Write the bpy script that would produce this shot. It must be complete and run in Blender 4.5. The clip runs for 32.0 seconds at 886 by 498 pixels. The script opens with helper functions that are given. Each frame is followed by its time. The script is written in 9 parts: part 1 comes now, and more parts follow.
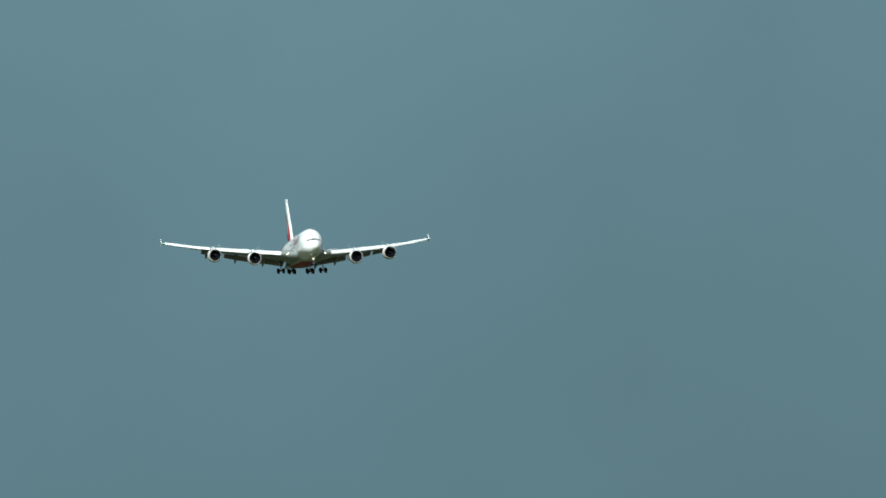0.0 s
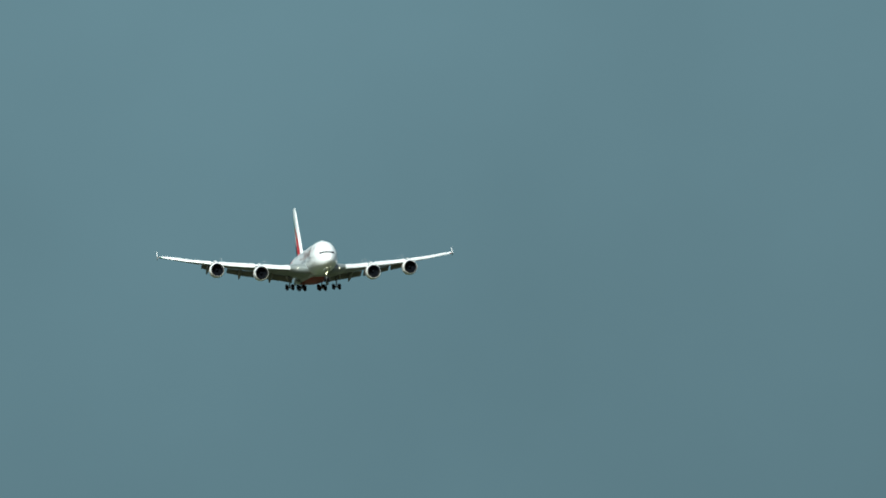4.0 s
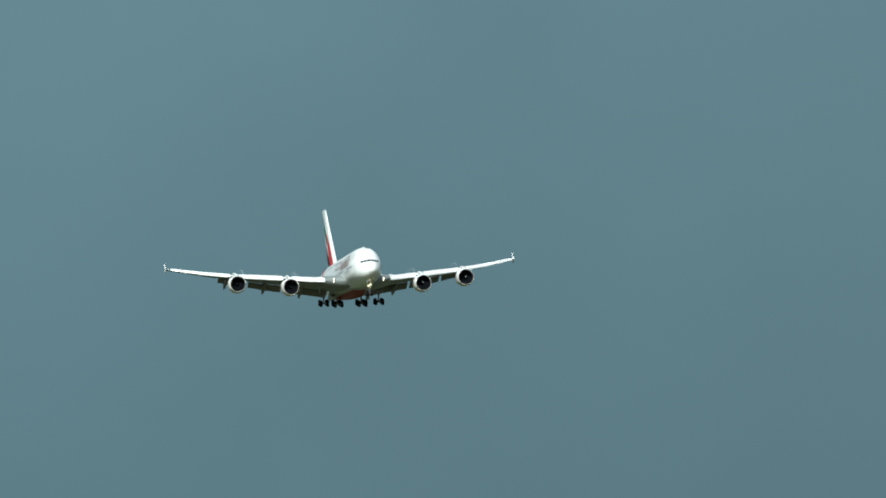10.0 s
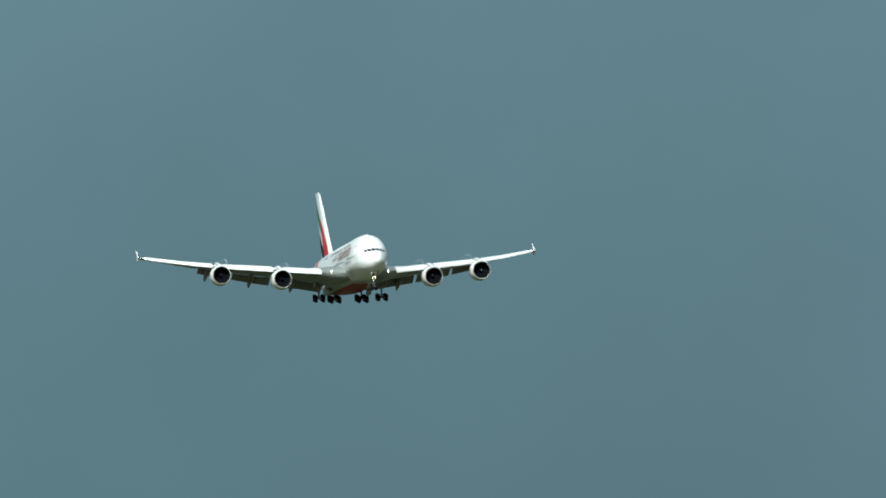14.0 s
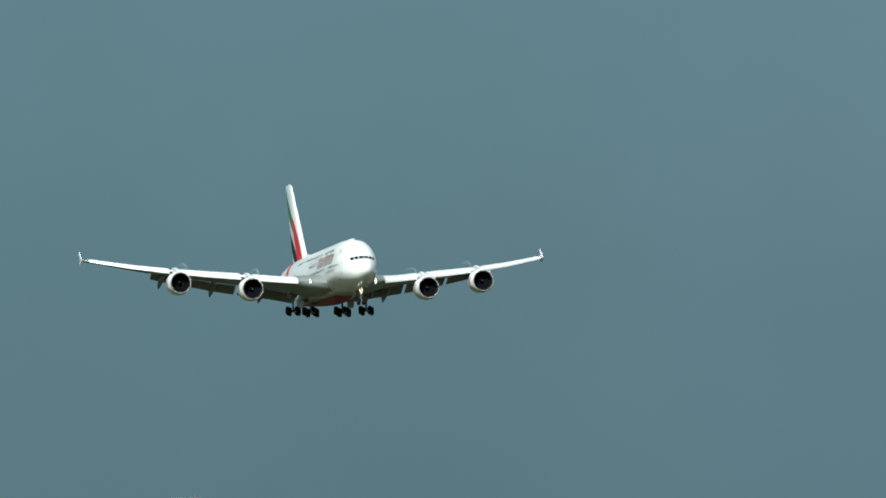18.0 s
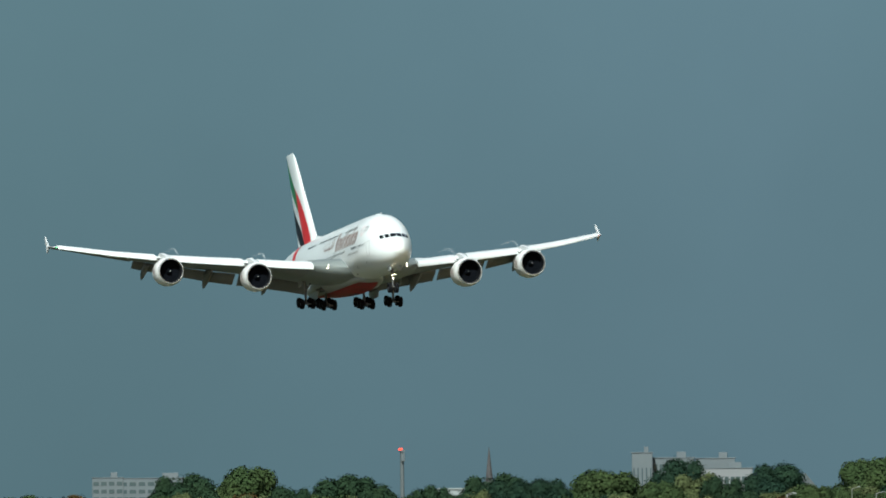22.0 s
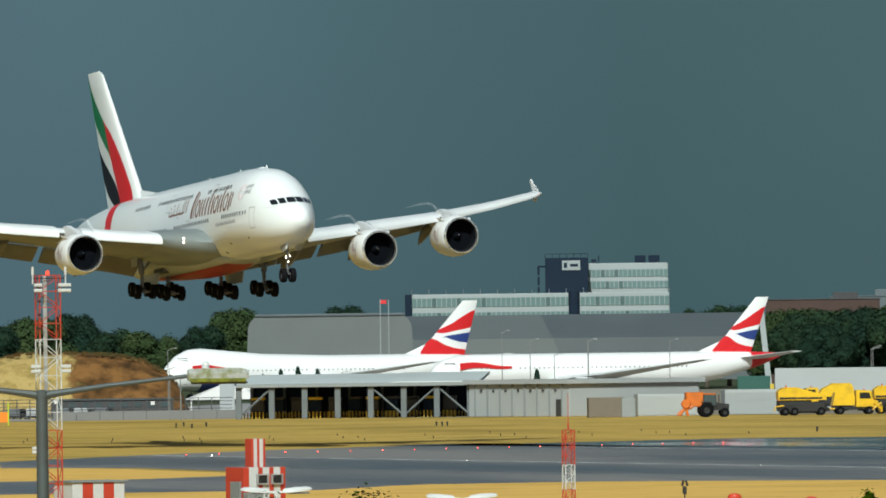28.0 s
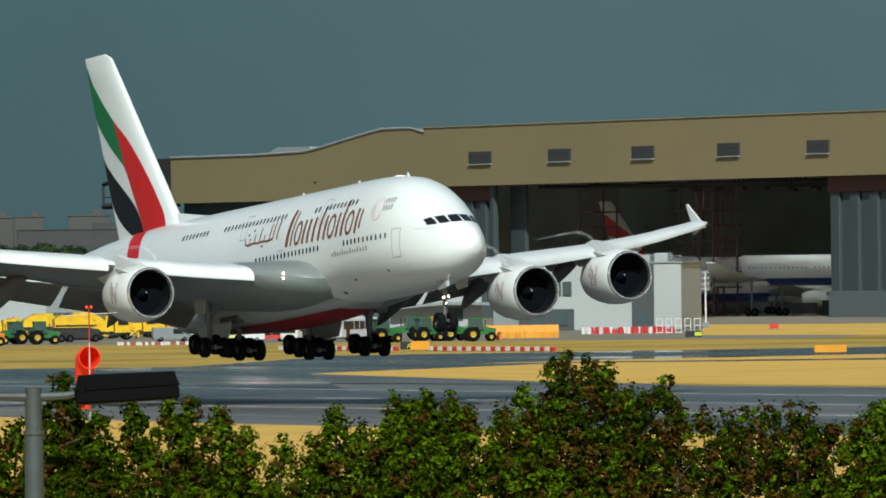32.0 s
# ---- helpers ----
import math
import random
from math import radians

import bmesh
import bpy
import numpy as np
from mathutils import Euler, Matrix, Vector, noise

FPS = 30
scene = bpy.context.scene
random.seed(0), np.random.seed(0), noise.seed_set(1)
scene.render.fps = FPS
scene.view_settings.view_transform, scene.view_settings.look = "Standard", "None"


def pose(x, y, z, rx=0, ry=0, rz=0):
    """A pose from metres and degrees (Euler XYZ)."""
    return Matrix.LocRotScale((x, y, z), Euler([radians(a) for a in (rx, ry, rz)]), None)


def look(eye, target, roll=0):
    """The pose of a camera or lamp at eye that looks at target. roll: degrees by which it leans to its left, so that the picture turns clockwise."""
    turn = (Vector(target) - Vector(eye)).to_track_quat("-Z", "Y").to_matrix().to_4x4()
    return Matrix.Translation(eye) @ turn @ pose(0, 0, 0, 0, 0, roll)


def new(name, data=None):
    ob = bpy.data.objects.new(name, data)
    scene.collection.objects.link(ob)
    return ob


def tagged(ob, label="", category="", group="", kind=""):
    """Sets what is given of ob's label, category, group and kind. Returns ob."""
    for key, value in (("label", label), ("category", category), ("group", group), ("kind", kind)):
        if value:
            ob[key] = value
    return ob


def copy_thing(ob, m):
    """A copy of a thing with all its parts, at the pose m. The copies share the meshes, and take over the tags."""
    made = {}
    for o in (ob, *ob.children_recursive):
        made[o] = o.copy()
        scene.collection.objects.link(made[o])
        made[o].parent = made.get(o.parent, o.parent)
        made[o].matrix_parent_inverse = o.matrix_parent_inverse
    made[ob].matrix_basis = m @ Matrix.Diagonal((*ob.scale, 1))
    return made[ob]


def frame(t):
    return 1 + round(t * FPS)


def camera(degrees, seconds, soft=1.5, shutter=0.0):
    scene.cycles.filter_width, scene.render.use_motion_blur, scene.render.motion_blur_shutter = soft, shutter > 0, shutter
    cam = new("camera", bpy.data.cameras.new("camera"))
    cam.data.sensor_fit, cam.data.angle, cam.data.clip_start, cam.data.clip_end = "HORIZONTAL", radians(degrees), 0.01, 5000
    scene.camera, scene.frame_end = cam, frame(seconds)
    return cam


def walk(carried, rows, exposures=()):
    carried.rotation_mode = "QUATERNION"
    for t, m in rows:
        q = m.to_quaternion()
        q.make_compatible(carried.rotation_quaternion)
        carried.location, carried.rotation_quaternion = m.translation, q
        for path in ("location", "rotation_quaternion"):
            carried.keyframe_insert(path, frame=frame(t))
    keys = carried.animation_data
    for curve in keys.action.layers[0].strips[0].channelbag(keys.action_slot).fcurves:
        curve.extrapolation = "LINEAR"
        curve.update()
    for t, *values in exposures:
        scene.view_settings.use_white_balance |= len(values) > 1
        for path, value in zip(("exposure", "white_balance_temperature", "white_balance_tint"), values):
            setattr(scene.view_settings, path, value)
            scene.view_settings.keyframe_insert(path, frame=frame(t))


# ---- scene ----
# ================= camera: a tripod on a balcony, long lens, panning right =================
cam = camera(5.16, 32.0, soft=1.78)
EYE = (0.0, 0.0, 9.5)
LEAN = -0.71
# seconds, heading (degrees left of the runway's normal), tilt
PAN = [
    (0, 83.7304, 1.9929), (0.5, 83.6093, 2.0055), (1, 83.4680, 2.0501), (1.5, 83.3667, 2.0593),
    (2, 83.2964, 2.0481), (2.5, 83.2284, 2.0218), (3, 83.2055, 2.0373), (3.5, 83.2155, 2.0341),
    (5.5, 83.2062, 1.9619), (6, 83.1830, 1.9465), (6.5, 83.1736, 1.9592), (7, 83.1345, 2.0158),
    (7.5, 83.0661, 2.0349), (8, 82.8637, 2.0102), (8.5, 82.6680, 1.9934), (9, 82.5519, 1.9772),
    (9.5, 82.4255, 1.9831), (10, 82.3239, 1.9822), (10.5, 82.1710, 1.9758), (11, 82.0125, 1.9696),
    (11.5, 81.8879, 1.9311), (12, 81.7521, 1.8968), (12.5, 81.6226, 1.8773), (13, 81.5262, 1.8771),
    (13.5, 81.4150, 1.8554), (14, 81.2954, 1.8372), (14.5, 81.0777, 1.8565), (16.5, 80.3458, 1.7792),
    (17, 80.2028, 1.7448), (17.5, 79.9979, 1.7406), (18, 79.7878, 1.7498), (18.5, 79.6084, 1.7102),
    (19, 79.4114, 1.6603), (19.5, 79.2032, 1.6165), (20, 78.9960, 1.5874), (20.5, 78.7548, 1.5612),
    (21, 78.5103, 1.5265), (21.5, 78.2349, 1.4852), (22, 77.9390, 1.4157), (22.5, 77.6619, 1.2864),
    (23, 77.3799, 1.1784), (23.5, 77.0947, 1.1163), (24, 76.6387, 1.0857), (24.5, 75.8723, 1.0495),
    (26.5, 73.9550, 0.8342), (27, 73.3105, 0.7594), (27.5, 72.7102, 0.6764), (28, 72.0783, 0.5696),
    (28.5, 71.4961, 0.4950), (29, 70.9066, 0.4709), (29.5, 70.3913, 0.4468), (30, 69.8598, 0.3855),
    (30.5, 69.2595, 0.3484), (31, 68.4266, 0.3023), (31.5, 67.5360, 0.2338), (32, 66.2520, 0.1102),
]
walk(cam, [(t, pose(*EYE, 90 + tilt, 0, head) @ pose(0, 0, 0, 0, 0, LEAN)) for t, head, tilt in PAN],
     exposures=[(0, 0.5), (18, 0.45), (22, 0.38), (24, 0.27), (24.5, 0.30), (26.5, 0.05), (28, -0.04), (30, -0.14), (31, -0.14), (32, -0.08)])

# ================= world and sun =================
SUN_AZ, SUN_EL = 23.0, 37.0      # degrees from the runway's heading towards the camera's side; height
world = bpy.data.worlds.new("sky")
scene.world = world
world.use_nodes = True
nt = world.node_tree
sky = nt.nodes.new("ShaderNodeTexSky")
sky.sky_type, sky.sun_disc = "NISHITA", False
sky.sun_elevation, sky.sun_rotation = radians(SUN_EL), radians(90 + SUN_AZ)
sky.air_density, sky.dust_density = 1.2, 1.5
nt.links.new(sky.outputs[0], nt.nodes["Background"].inputs[0])
nt.nodes["Background"].inputs[1].default_value = 0.052

sun_data = bpy.data.lights.new("sun", "SUN")
sun_data.energy, sun_data.angle, sun_data.color = 4.75, radians(0.6), (0.905, 1.0, 0.955)
sun = new("sun", sun_data)
sun_to = Vector((math.cos(radians(SUN_AZ)) * math.cos(radians(SUN_EL)), -math.sin(radians(SUN_AZ)) * math.cos(radians(SUN_EL)), math.sin(radians(SUN_EL))))
sun.matrix_world = look(sun_to * 300, (0, 0, 0))


# ================= materials =================
def mat(name, col, rough=0.6, metal=0.0, vary=0.12, scale=1.0, bump=0.0, dirt=None, dirt_amt=0.0, dirt_scale=0.2, coat=0.0, island=False, glow=0.0, spec=0.5):
    """A surface with fine grain and a broad stain on top of its base colour; scale is cells per metre of the grain."""
    m = bpy.data.materials.new(name)
    m.use_nodes = True
    n, l = m.node_tree.nodes, m.node_tree.links
    b = n["Principled BSDF"]
    b.inputs["Roughness"].default_value, b.inputs["Metallic"].default_value = rough, metal
    b.inputs["Coat Weight"].default_value, b.inputs["Specular IOR Level"].default_value = coat, spec
    tc = n.new("ShaderNodeTexCoord")
    fine = n.new("ShaderNodeTexNoise")
    fine.inputs["Scale"].default_value, fine.inputs["Detail"].default_value = scale, 5
    l.new(tc.outputs["Object"], fine.inputs["Vector"])
    lo, hi = [c * (1 - vary) for c in col], [min(1, c * (1 + vary)) for c in col]
    mix = n.new("ShaderNodeMix")
    mix.data_type = "RGBA"
    mix.inputs["A"].default_value, mix.inputs["B"].default_value = (*lo, 1), (*hi, 1)
    if island:
        geo = n.new("ShaderNodeNewGeometry")
        l.new(geo.outputs["Random Per Island"], mix.inputs["Factor"])
    else:
        l.new(fine.outputs["Fac"], mix.inputs["Factor"])
    out = mix.outputs["Result"]
    if dirt:
        broad = n.new("ShaderNodeTexNoise")
        broad.inputs["Scale"].default_value, broad.inputs["Detail"].default_value = dirt_scale, 6
        l.new(tc.outputs["Object"], broad.inputs["Vector"])
        ramp = n.new("ShaderNodeMapRange")
        ramp.inputs["From Min"].default_value, ramp.inputs["From Max"].default_value = 0.42, 0.68
        ramp.inputs["To Max"].default_value = dirt_amt
        l.new(broad.outputs["Fac"], ramp.inputs["Value"])
        mix2 = n.new("ShaderNodeMix")
        mix2.data_type = "RGBA"
        mix2.inputs["B"].default_value = (*dirt, 1)
        l.new(ramp.outputs["Result"], mix2.inputs["Factor"])
        l.new(out, mix2.inputs["A"])
        out = mix2.outputs["Result"]
    l.new(out, b.inputs["Base Color"])
    if bump:
        bp = n.new("ShaderNodeBump")
        bp.inputs["Strength"].default_value, bp.inputs["Distance"].default_value = 0.6, bump
        l.new(fine.outputs["Fac"], bp.inputs["Height"])
        l.new(bp.outputs["Normal"], b.inputs["Normal"])
    if glow:
        l.new(out, b.inputs["Emission Color"])
        b.inputs["Emission Strength"].default_value = glow
    return m


M_WHITE = mat("aircraft_white", (0.79, 0.82, 0.81), 0.28, vary=0.02, scale=0.6, dirt=(0.66, 0.66, 0.65), dirt_amt=0.25, dirt_scale=0.15, coat=0.4)
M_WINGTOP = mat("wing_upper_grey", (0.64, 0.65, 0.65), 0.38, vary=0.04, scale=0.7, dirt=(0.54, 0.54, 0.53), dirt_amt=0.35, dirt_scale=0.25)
# The underside's light grey is darkened here to stand for its shade.
M_WINGSHADE = mat("wing_under_shade", (0.19, 0.20, 0.205), 0.45, vary=0.04, scale=0.7, dirt=(0.13, 0.13, 0.125), dirt_amt=0.4, dirt_scale=0.25)
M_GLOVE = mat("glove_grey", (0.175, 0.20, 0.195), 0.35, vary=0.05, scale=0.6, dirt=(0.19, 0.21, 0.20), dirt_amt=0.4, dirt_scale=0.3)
# Flap grey kept below its paint tone, as shade under the wing.
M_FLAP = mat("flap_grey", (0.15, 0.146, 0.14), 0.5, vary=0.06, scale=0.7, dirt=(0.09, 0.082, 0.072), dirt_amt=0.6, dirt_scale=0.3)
M_SLAT = mat("slat_bright", (0.72, 0.74, 0.735), 0.3, vary=0.04, scale=0.8, coat=0.2, dirt=(0.50, 0.52, 0.51), dirt_amt=0.4, dirt_scale=0.3)
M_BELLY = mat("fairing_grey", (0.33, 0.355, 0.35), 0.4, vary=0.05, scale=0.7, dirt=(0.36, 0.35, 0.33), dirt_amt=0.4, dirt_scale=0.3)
M_RED = mat("flag_red", (0.56, 0.012, 0.014), 0.4, vary=0.05, scale=1.0, spec=0.3)
# Same paint as flag_red; the belly's shade is put into this colour.
M_BELLYRED = mat("belly_red_dimmed", (0.34, 0.009, 0.014), 0.5, vary=0.15, scale=0.8, dirt=(0.10, 0.02, 0.015), dirt_amt=0.7, dirt_scale=0.5, spec=0.3)
M_GREEN = mat("flag_green", (0.003, 0.16, 0.055), 0.4, vary=0.05, spec=0.25)
M_BLACK = mat("flag_black", (0.007, 0.008, 0.013), 0.5, vary=0.1, spec=0.15)
M_BRONZE = mat("marking_bronze", (0.20, 0.075, 0.045), 0.4, vary=0.08)
M_GREYMARK = mat("marking_grey", (0.30, 0.30, 0.31), 0.5)
M_PINK = mat("marking_rose", (0.72, 0.66, 0.66), 0.5)
M_WINDOW = mat("window_dark", (0.015, 0.017, 0.02), 0.12, vary=0.2)
M_COWL = mat("cowling_white", (0.76, 0.76, 0.74), 0.33, vary=0.03, scale=1.2, dirt=(0.5, 0.47, 0.42), dirt_amt=0.35, dirt_scale=0.5)
M_LIP = mat("polished_lip", (0.72, 0.72, 0.72), 0.2, metal=0.9, vary=0.03)
# Fan and duct are near-black: the inlet's shade put into their colour.
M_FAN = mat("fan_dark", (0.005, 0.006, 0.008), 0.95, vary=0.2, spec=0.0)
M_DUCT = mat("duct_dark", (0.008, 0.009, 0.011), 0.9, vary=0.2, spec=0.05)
M_STRUT = mat("gear_grey", (0.14, 0.145, 0.15), 0.5, metal=0.2, vary=0.1, scale=3)
M_TYRE = mat("tyre", (0.006, 0.006, 0.007), 0.9, vary=0.2, scale=6, spec=0.1)
M_HUB = mat("hub_grey", (0.03, 0.03, 0.032), 0.5, metal=0.4, vary=0.2)
M_DARKMETAL = mat("bay_shadow_metal", (0.08, 0.08, 0.085), 0.6, vary=0.2)
M_LAMP = mat("lit_lamp", (1.0, 0.86, 0.62), 0.3, vary=0.0, glow=14.0)
M_LAMPRED = mat("lit_red", (1.0, 0.06, 0.03), 0.3, vary=0.0, glow=1.6)
M_LAMPGREEN = mat("lit_green", (0.05, 0.9, 0.25), 0.3, vary=0.0, glow=1.5)
M_TIPRED = mat("lens_red", (0.5, 0.03, 0.02), 0.3, vary=0.0, glow=0.3)


def mist(name):
    """Thin vapour: white droplets that mostly let the view through, uneven along their length."""
    m = bpy.data.materials.new(name)
    m.use_nodes = True
    n, l = m.node_tree.nodes, m.node_tree.links
    b = n["Principled BSDF"]
    b.inputs["Base Color"].default_value, b.inputs["Roughness"].default_value, b.inputs["Specular IOR Level"].default_value = (0.85, 0.87, 0.87, 1), 1.0, 0.0
    tc, noi, mr = n.new("ShaderNodeTexCoord"), n.new("ShaderNodeTexNoise"), n.new("ShaderNodeMapRange")
    noi.inputs["Scale"].default_value = 0.9
    l.new(tc.outputs["Object"], noi.inputs["Vector"])
    mr.inputs["From Min"].default_value, mr.inputs["From Max"].default_value, mr.inputs["To Min"].default_value, mr.inputs["To Max"].default_value = 0.3, 0.7, 0.02, 0.16
    l.new(noi.outputs["Fac"], mr.inputs["Value"])
    l.new(mr.outputs["Result"], b.inputs["Alpha"])
    return m


M_VAPOUR = mist("vapour")


# ================= geometry: every builder gives (points, faces) =================
def join(*gs):
    v, f = [], []
    for a in gs:
        k = len(v)
        v += [tuple(p) for p in a[0]]
        f += [tuple(i + k for i in q) for q in a[1]]
    return v, f


def moved(g, m):
    return [tuple(m @ Vector(p)) for p in g[0]], g[1]


def box(cx, cy, cz, sx, sy, sz, b=0.0):
    """A box round its centre, its edges chamfered by b."""
    x, y, z = sx / 2, sy / 2, sz / 2
    b = min(b, x * 0.9, y * 0.9, z * 0.9)
    if b <= 0:
        v = [(cx + i * x, cy + j * y, cz + k * z) for i in (-1, 1) for j in (-1, 1) for k in (-1, 1)]
        return v, [(0, 1, 3, 2), (4, 6, 7, 5), (0, 4, 5, 1), (2, 3, 7, 6), (0, 2, 6, 4), (1, 5, 7, 3)]
    v, idx = [], {}
    for i in (-1, 1):
        for j in (-1, 1):
            for k in (-1, 1):
                for ax in range(3):
                    p = [i * (x - b), j * (y - b), k * (z - b)]
                    p[ax] = (i, j, k)[ax] * (x, y, z)[ax]
                    idx[i, j, k, ax] = len(v)
                    v.append((cx + p[0], cy + p[1], cz + p[2]))
    f = []
    for ax in range(3):
        u, w = [q for q in range(3) if q != ax]
        for s in (-1, 1):
            ring = []
            for p, q in ((-1, -1), (1, -1), (1, 1), (-1, 1)):
                t = [0, 0, 0]
                t[ax], t[u], t[w] = s, p, q
                ring.append(idx[(*t, ax)])
            f.append(tuple(ring))
    for ax in range(3):
        u, w = [q for q in range(3) if q != ax]
        for p in (-1, 1):
            for q in (-1, 1):
                lo, hi = [0, 0, 0], [0, 0, 0]
                lo[u], lo[w], lo[ax] = p, q, -1
                hi[u], hi[w], hi[ax] = p, q, 1
                f.append((idx[(*lo, u)], idx[(*hi, u)], idx[(*hi, w)], idx[(*lo, w)]))
    for i in (-1, 1):
        for j in (-1, 1):
            for k in (-1, 1):
                f.append((idx[i, j, k, 0], idx[i, j, k, 1], idx[i, j, k, 2]))
    return v, f


def loft(rings, cap=True, closed=True):
    """Skin over rings of equal length."""
    v, f, n = [], [], len(rings[0])
    for r in rings:
        v += [tuple(p) for p in r]
    for i in range(len(rings) - 1):
        for j in range(n if closed else n - 1):
            a, b = i * n + j, i * n + (j + 1) % n
            f.append((a, b, b + n, a + n))
    if cap and closed:
        f.append(tuple(range(n))[::-1])
        f.append(tuple(range(len(v) - n, len(v))))
    return v, f


def tube(p0, p1, r0, r1=None, n=8, cap=True):
    p0, p1 = Vector(p0), Vector(p1)
    r1 = r0 if r1 is None else r1
    q = (p1 - p0).to_track_quat("Z", "Y").to_matrix()
    ring = [Vector((math.cos(2 * math.pi * k / n), math.sin(2 * math.pi * k / n), 0)) for k in range(n)]
    return loft([[p0 + q @ (c * r0) for c in ring], [p1 + q @ (c * r1) for c in ring]], cap)


def pipe(points, r, n=6):
    """One skin along a bent line, r a radius or one for each point."""
    ps = [Vector(p) for p in points]
    rs = list(r) if isinstance(r, (list, tuple)) else [r] * len(ps)
    side, rings = None, []
    for k, p in enumerate(ps):
        d = (ps[min(k + 1, len(ps) - 1)] - ps[max(k - 1, 0)]).normalized()
        side = d.orthogonal().normalized() if side is None else (side - d * side.dot(d)).normalized()
        up = d.cross(side)
        rings.append([p + (side * math.cos(2 * math.pi * q / n) + up * math.sin(2 * math.pi * q / n)) * rs[k] for q in range(n)])
    return loft(rings)


def lathe(profile, n=28, axis="x"):
    """Turn (along, radius) pairs round an axis."""
    rings = []
    for a, r in profile:
        ring = []
        for k in range(n):
            c, s = r * math.cos(2 * math.pi * k / n), r * math.sin(2 * math.pi * k / n)
            ring.append((a, c, s) if axis == "x" else (c, a, s) if axis == "y" else (c, s, a))
        rings.append(ring)
    return loft(rings, cap=False)


def prism(poly, lo, hi, axis="y"):
    """A flat outline pushed along an axis: poly in the two other axes in order."""
    def at(p, a):
        return (p[0], a, p[1]) if axis == "y" else (a, p[0], p[1]) if axis == "x" else (p[0], p[1], a)
    n = len(poly)
    v = [at(p, lo) for p in poly] + [at(p, hi) for p in poly]
    return v, [tuple(range(n))[::-1], tuple(range(n, 2 * n))] + [(i, (i + 1) % n, n + (i + 1) % n, n + i) for i in range(n)]


def mesh_of(name, g, materials, smooth=False, slots=None):
    me = bpy.data.meshes.new(name)
    me.from_pydata(g[0], [], g[1])
    for m in (materials if isinstance(materials, (list, tuple)) else [materials]):
        me.materials.append(m)
    if slots:
        me.polygons.foreach_set("material_index", slots)
    bm = bmesh.new()
    bm.from_mesh(me)
    bmesh.ops.recalc_face_normals(bm, faces=bm.faces[:])
    if smooth:
        for fc in bm.faces:
            fc.smooth = True
        for e in bm.edges:
            if len(e.link_faces) == 2 and e.calc_face_angle(0) > radians(smooth if smooth is not True else 38):
                e.smooth = False
    bm.to_mesh(me)
    bm.free()
    return me


def part(name, g, material, parent=None, label="", smooth=False, slots=None, at=None):
    """ONE mesh object under a thing or a part; g is (points, faces) or a mesh to share."""
    ob = new(name, g if isinstance(g, bpy.types.Mesh) else mesh_of(name, g, material, smooth, slots))
    if parent is not None:
        ob.parent = parent
    if at is not None:
        ob.matrix_basis = at
    return tagged(ob, label)


def thing(name, m, label, category, group="", kind=""):
    ob = new(name)
    ob.empty_display_size = 0.5
    ob.matrix_basis = m
    return tagged(ob, label, category, group, kind)


def single(name, g, material, m, label, category, group="", kind="", smooth=False):
    ob = part(name, g, material, None, label, smooth, at=m)
    return tagged(ob, "", category, group, kind)


def spot(psi, r, z=0.0):
    """A place at a bearing (degrees left of the runway's normal) and a range from the camera's foot."""
    return Vector((-r * math.sin(radians(psi)), r * math.cos(radians(psi)), z))


def lerp_table(tab, x):
    if x <= tab[0][0]:
        return list(tab[0][1:])
    for p, q in zip(tab, tab[1:]):
        if x <= q[0]:
            k = (x - p[0]) / (q[0] - p[0])
            return [u + (w - u) * k for u, w in zip(p[1:], q[1:])]
    return list(tab[-1][1:])


# ================= the landing airliner =================
TRACK_Y, CRAB = 270.7, 1.41
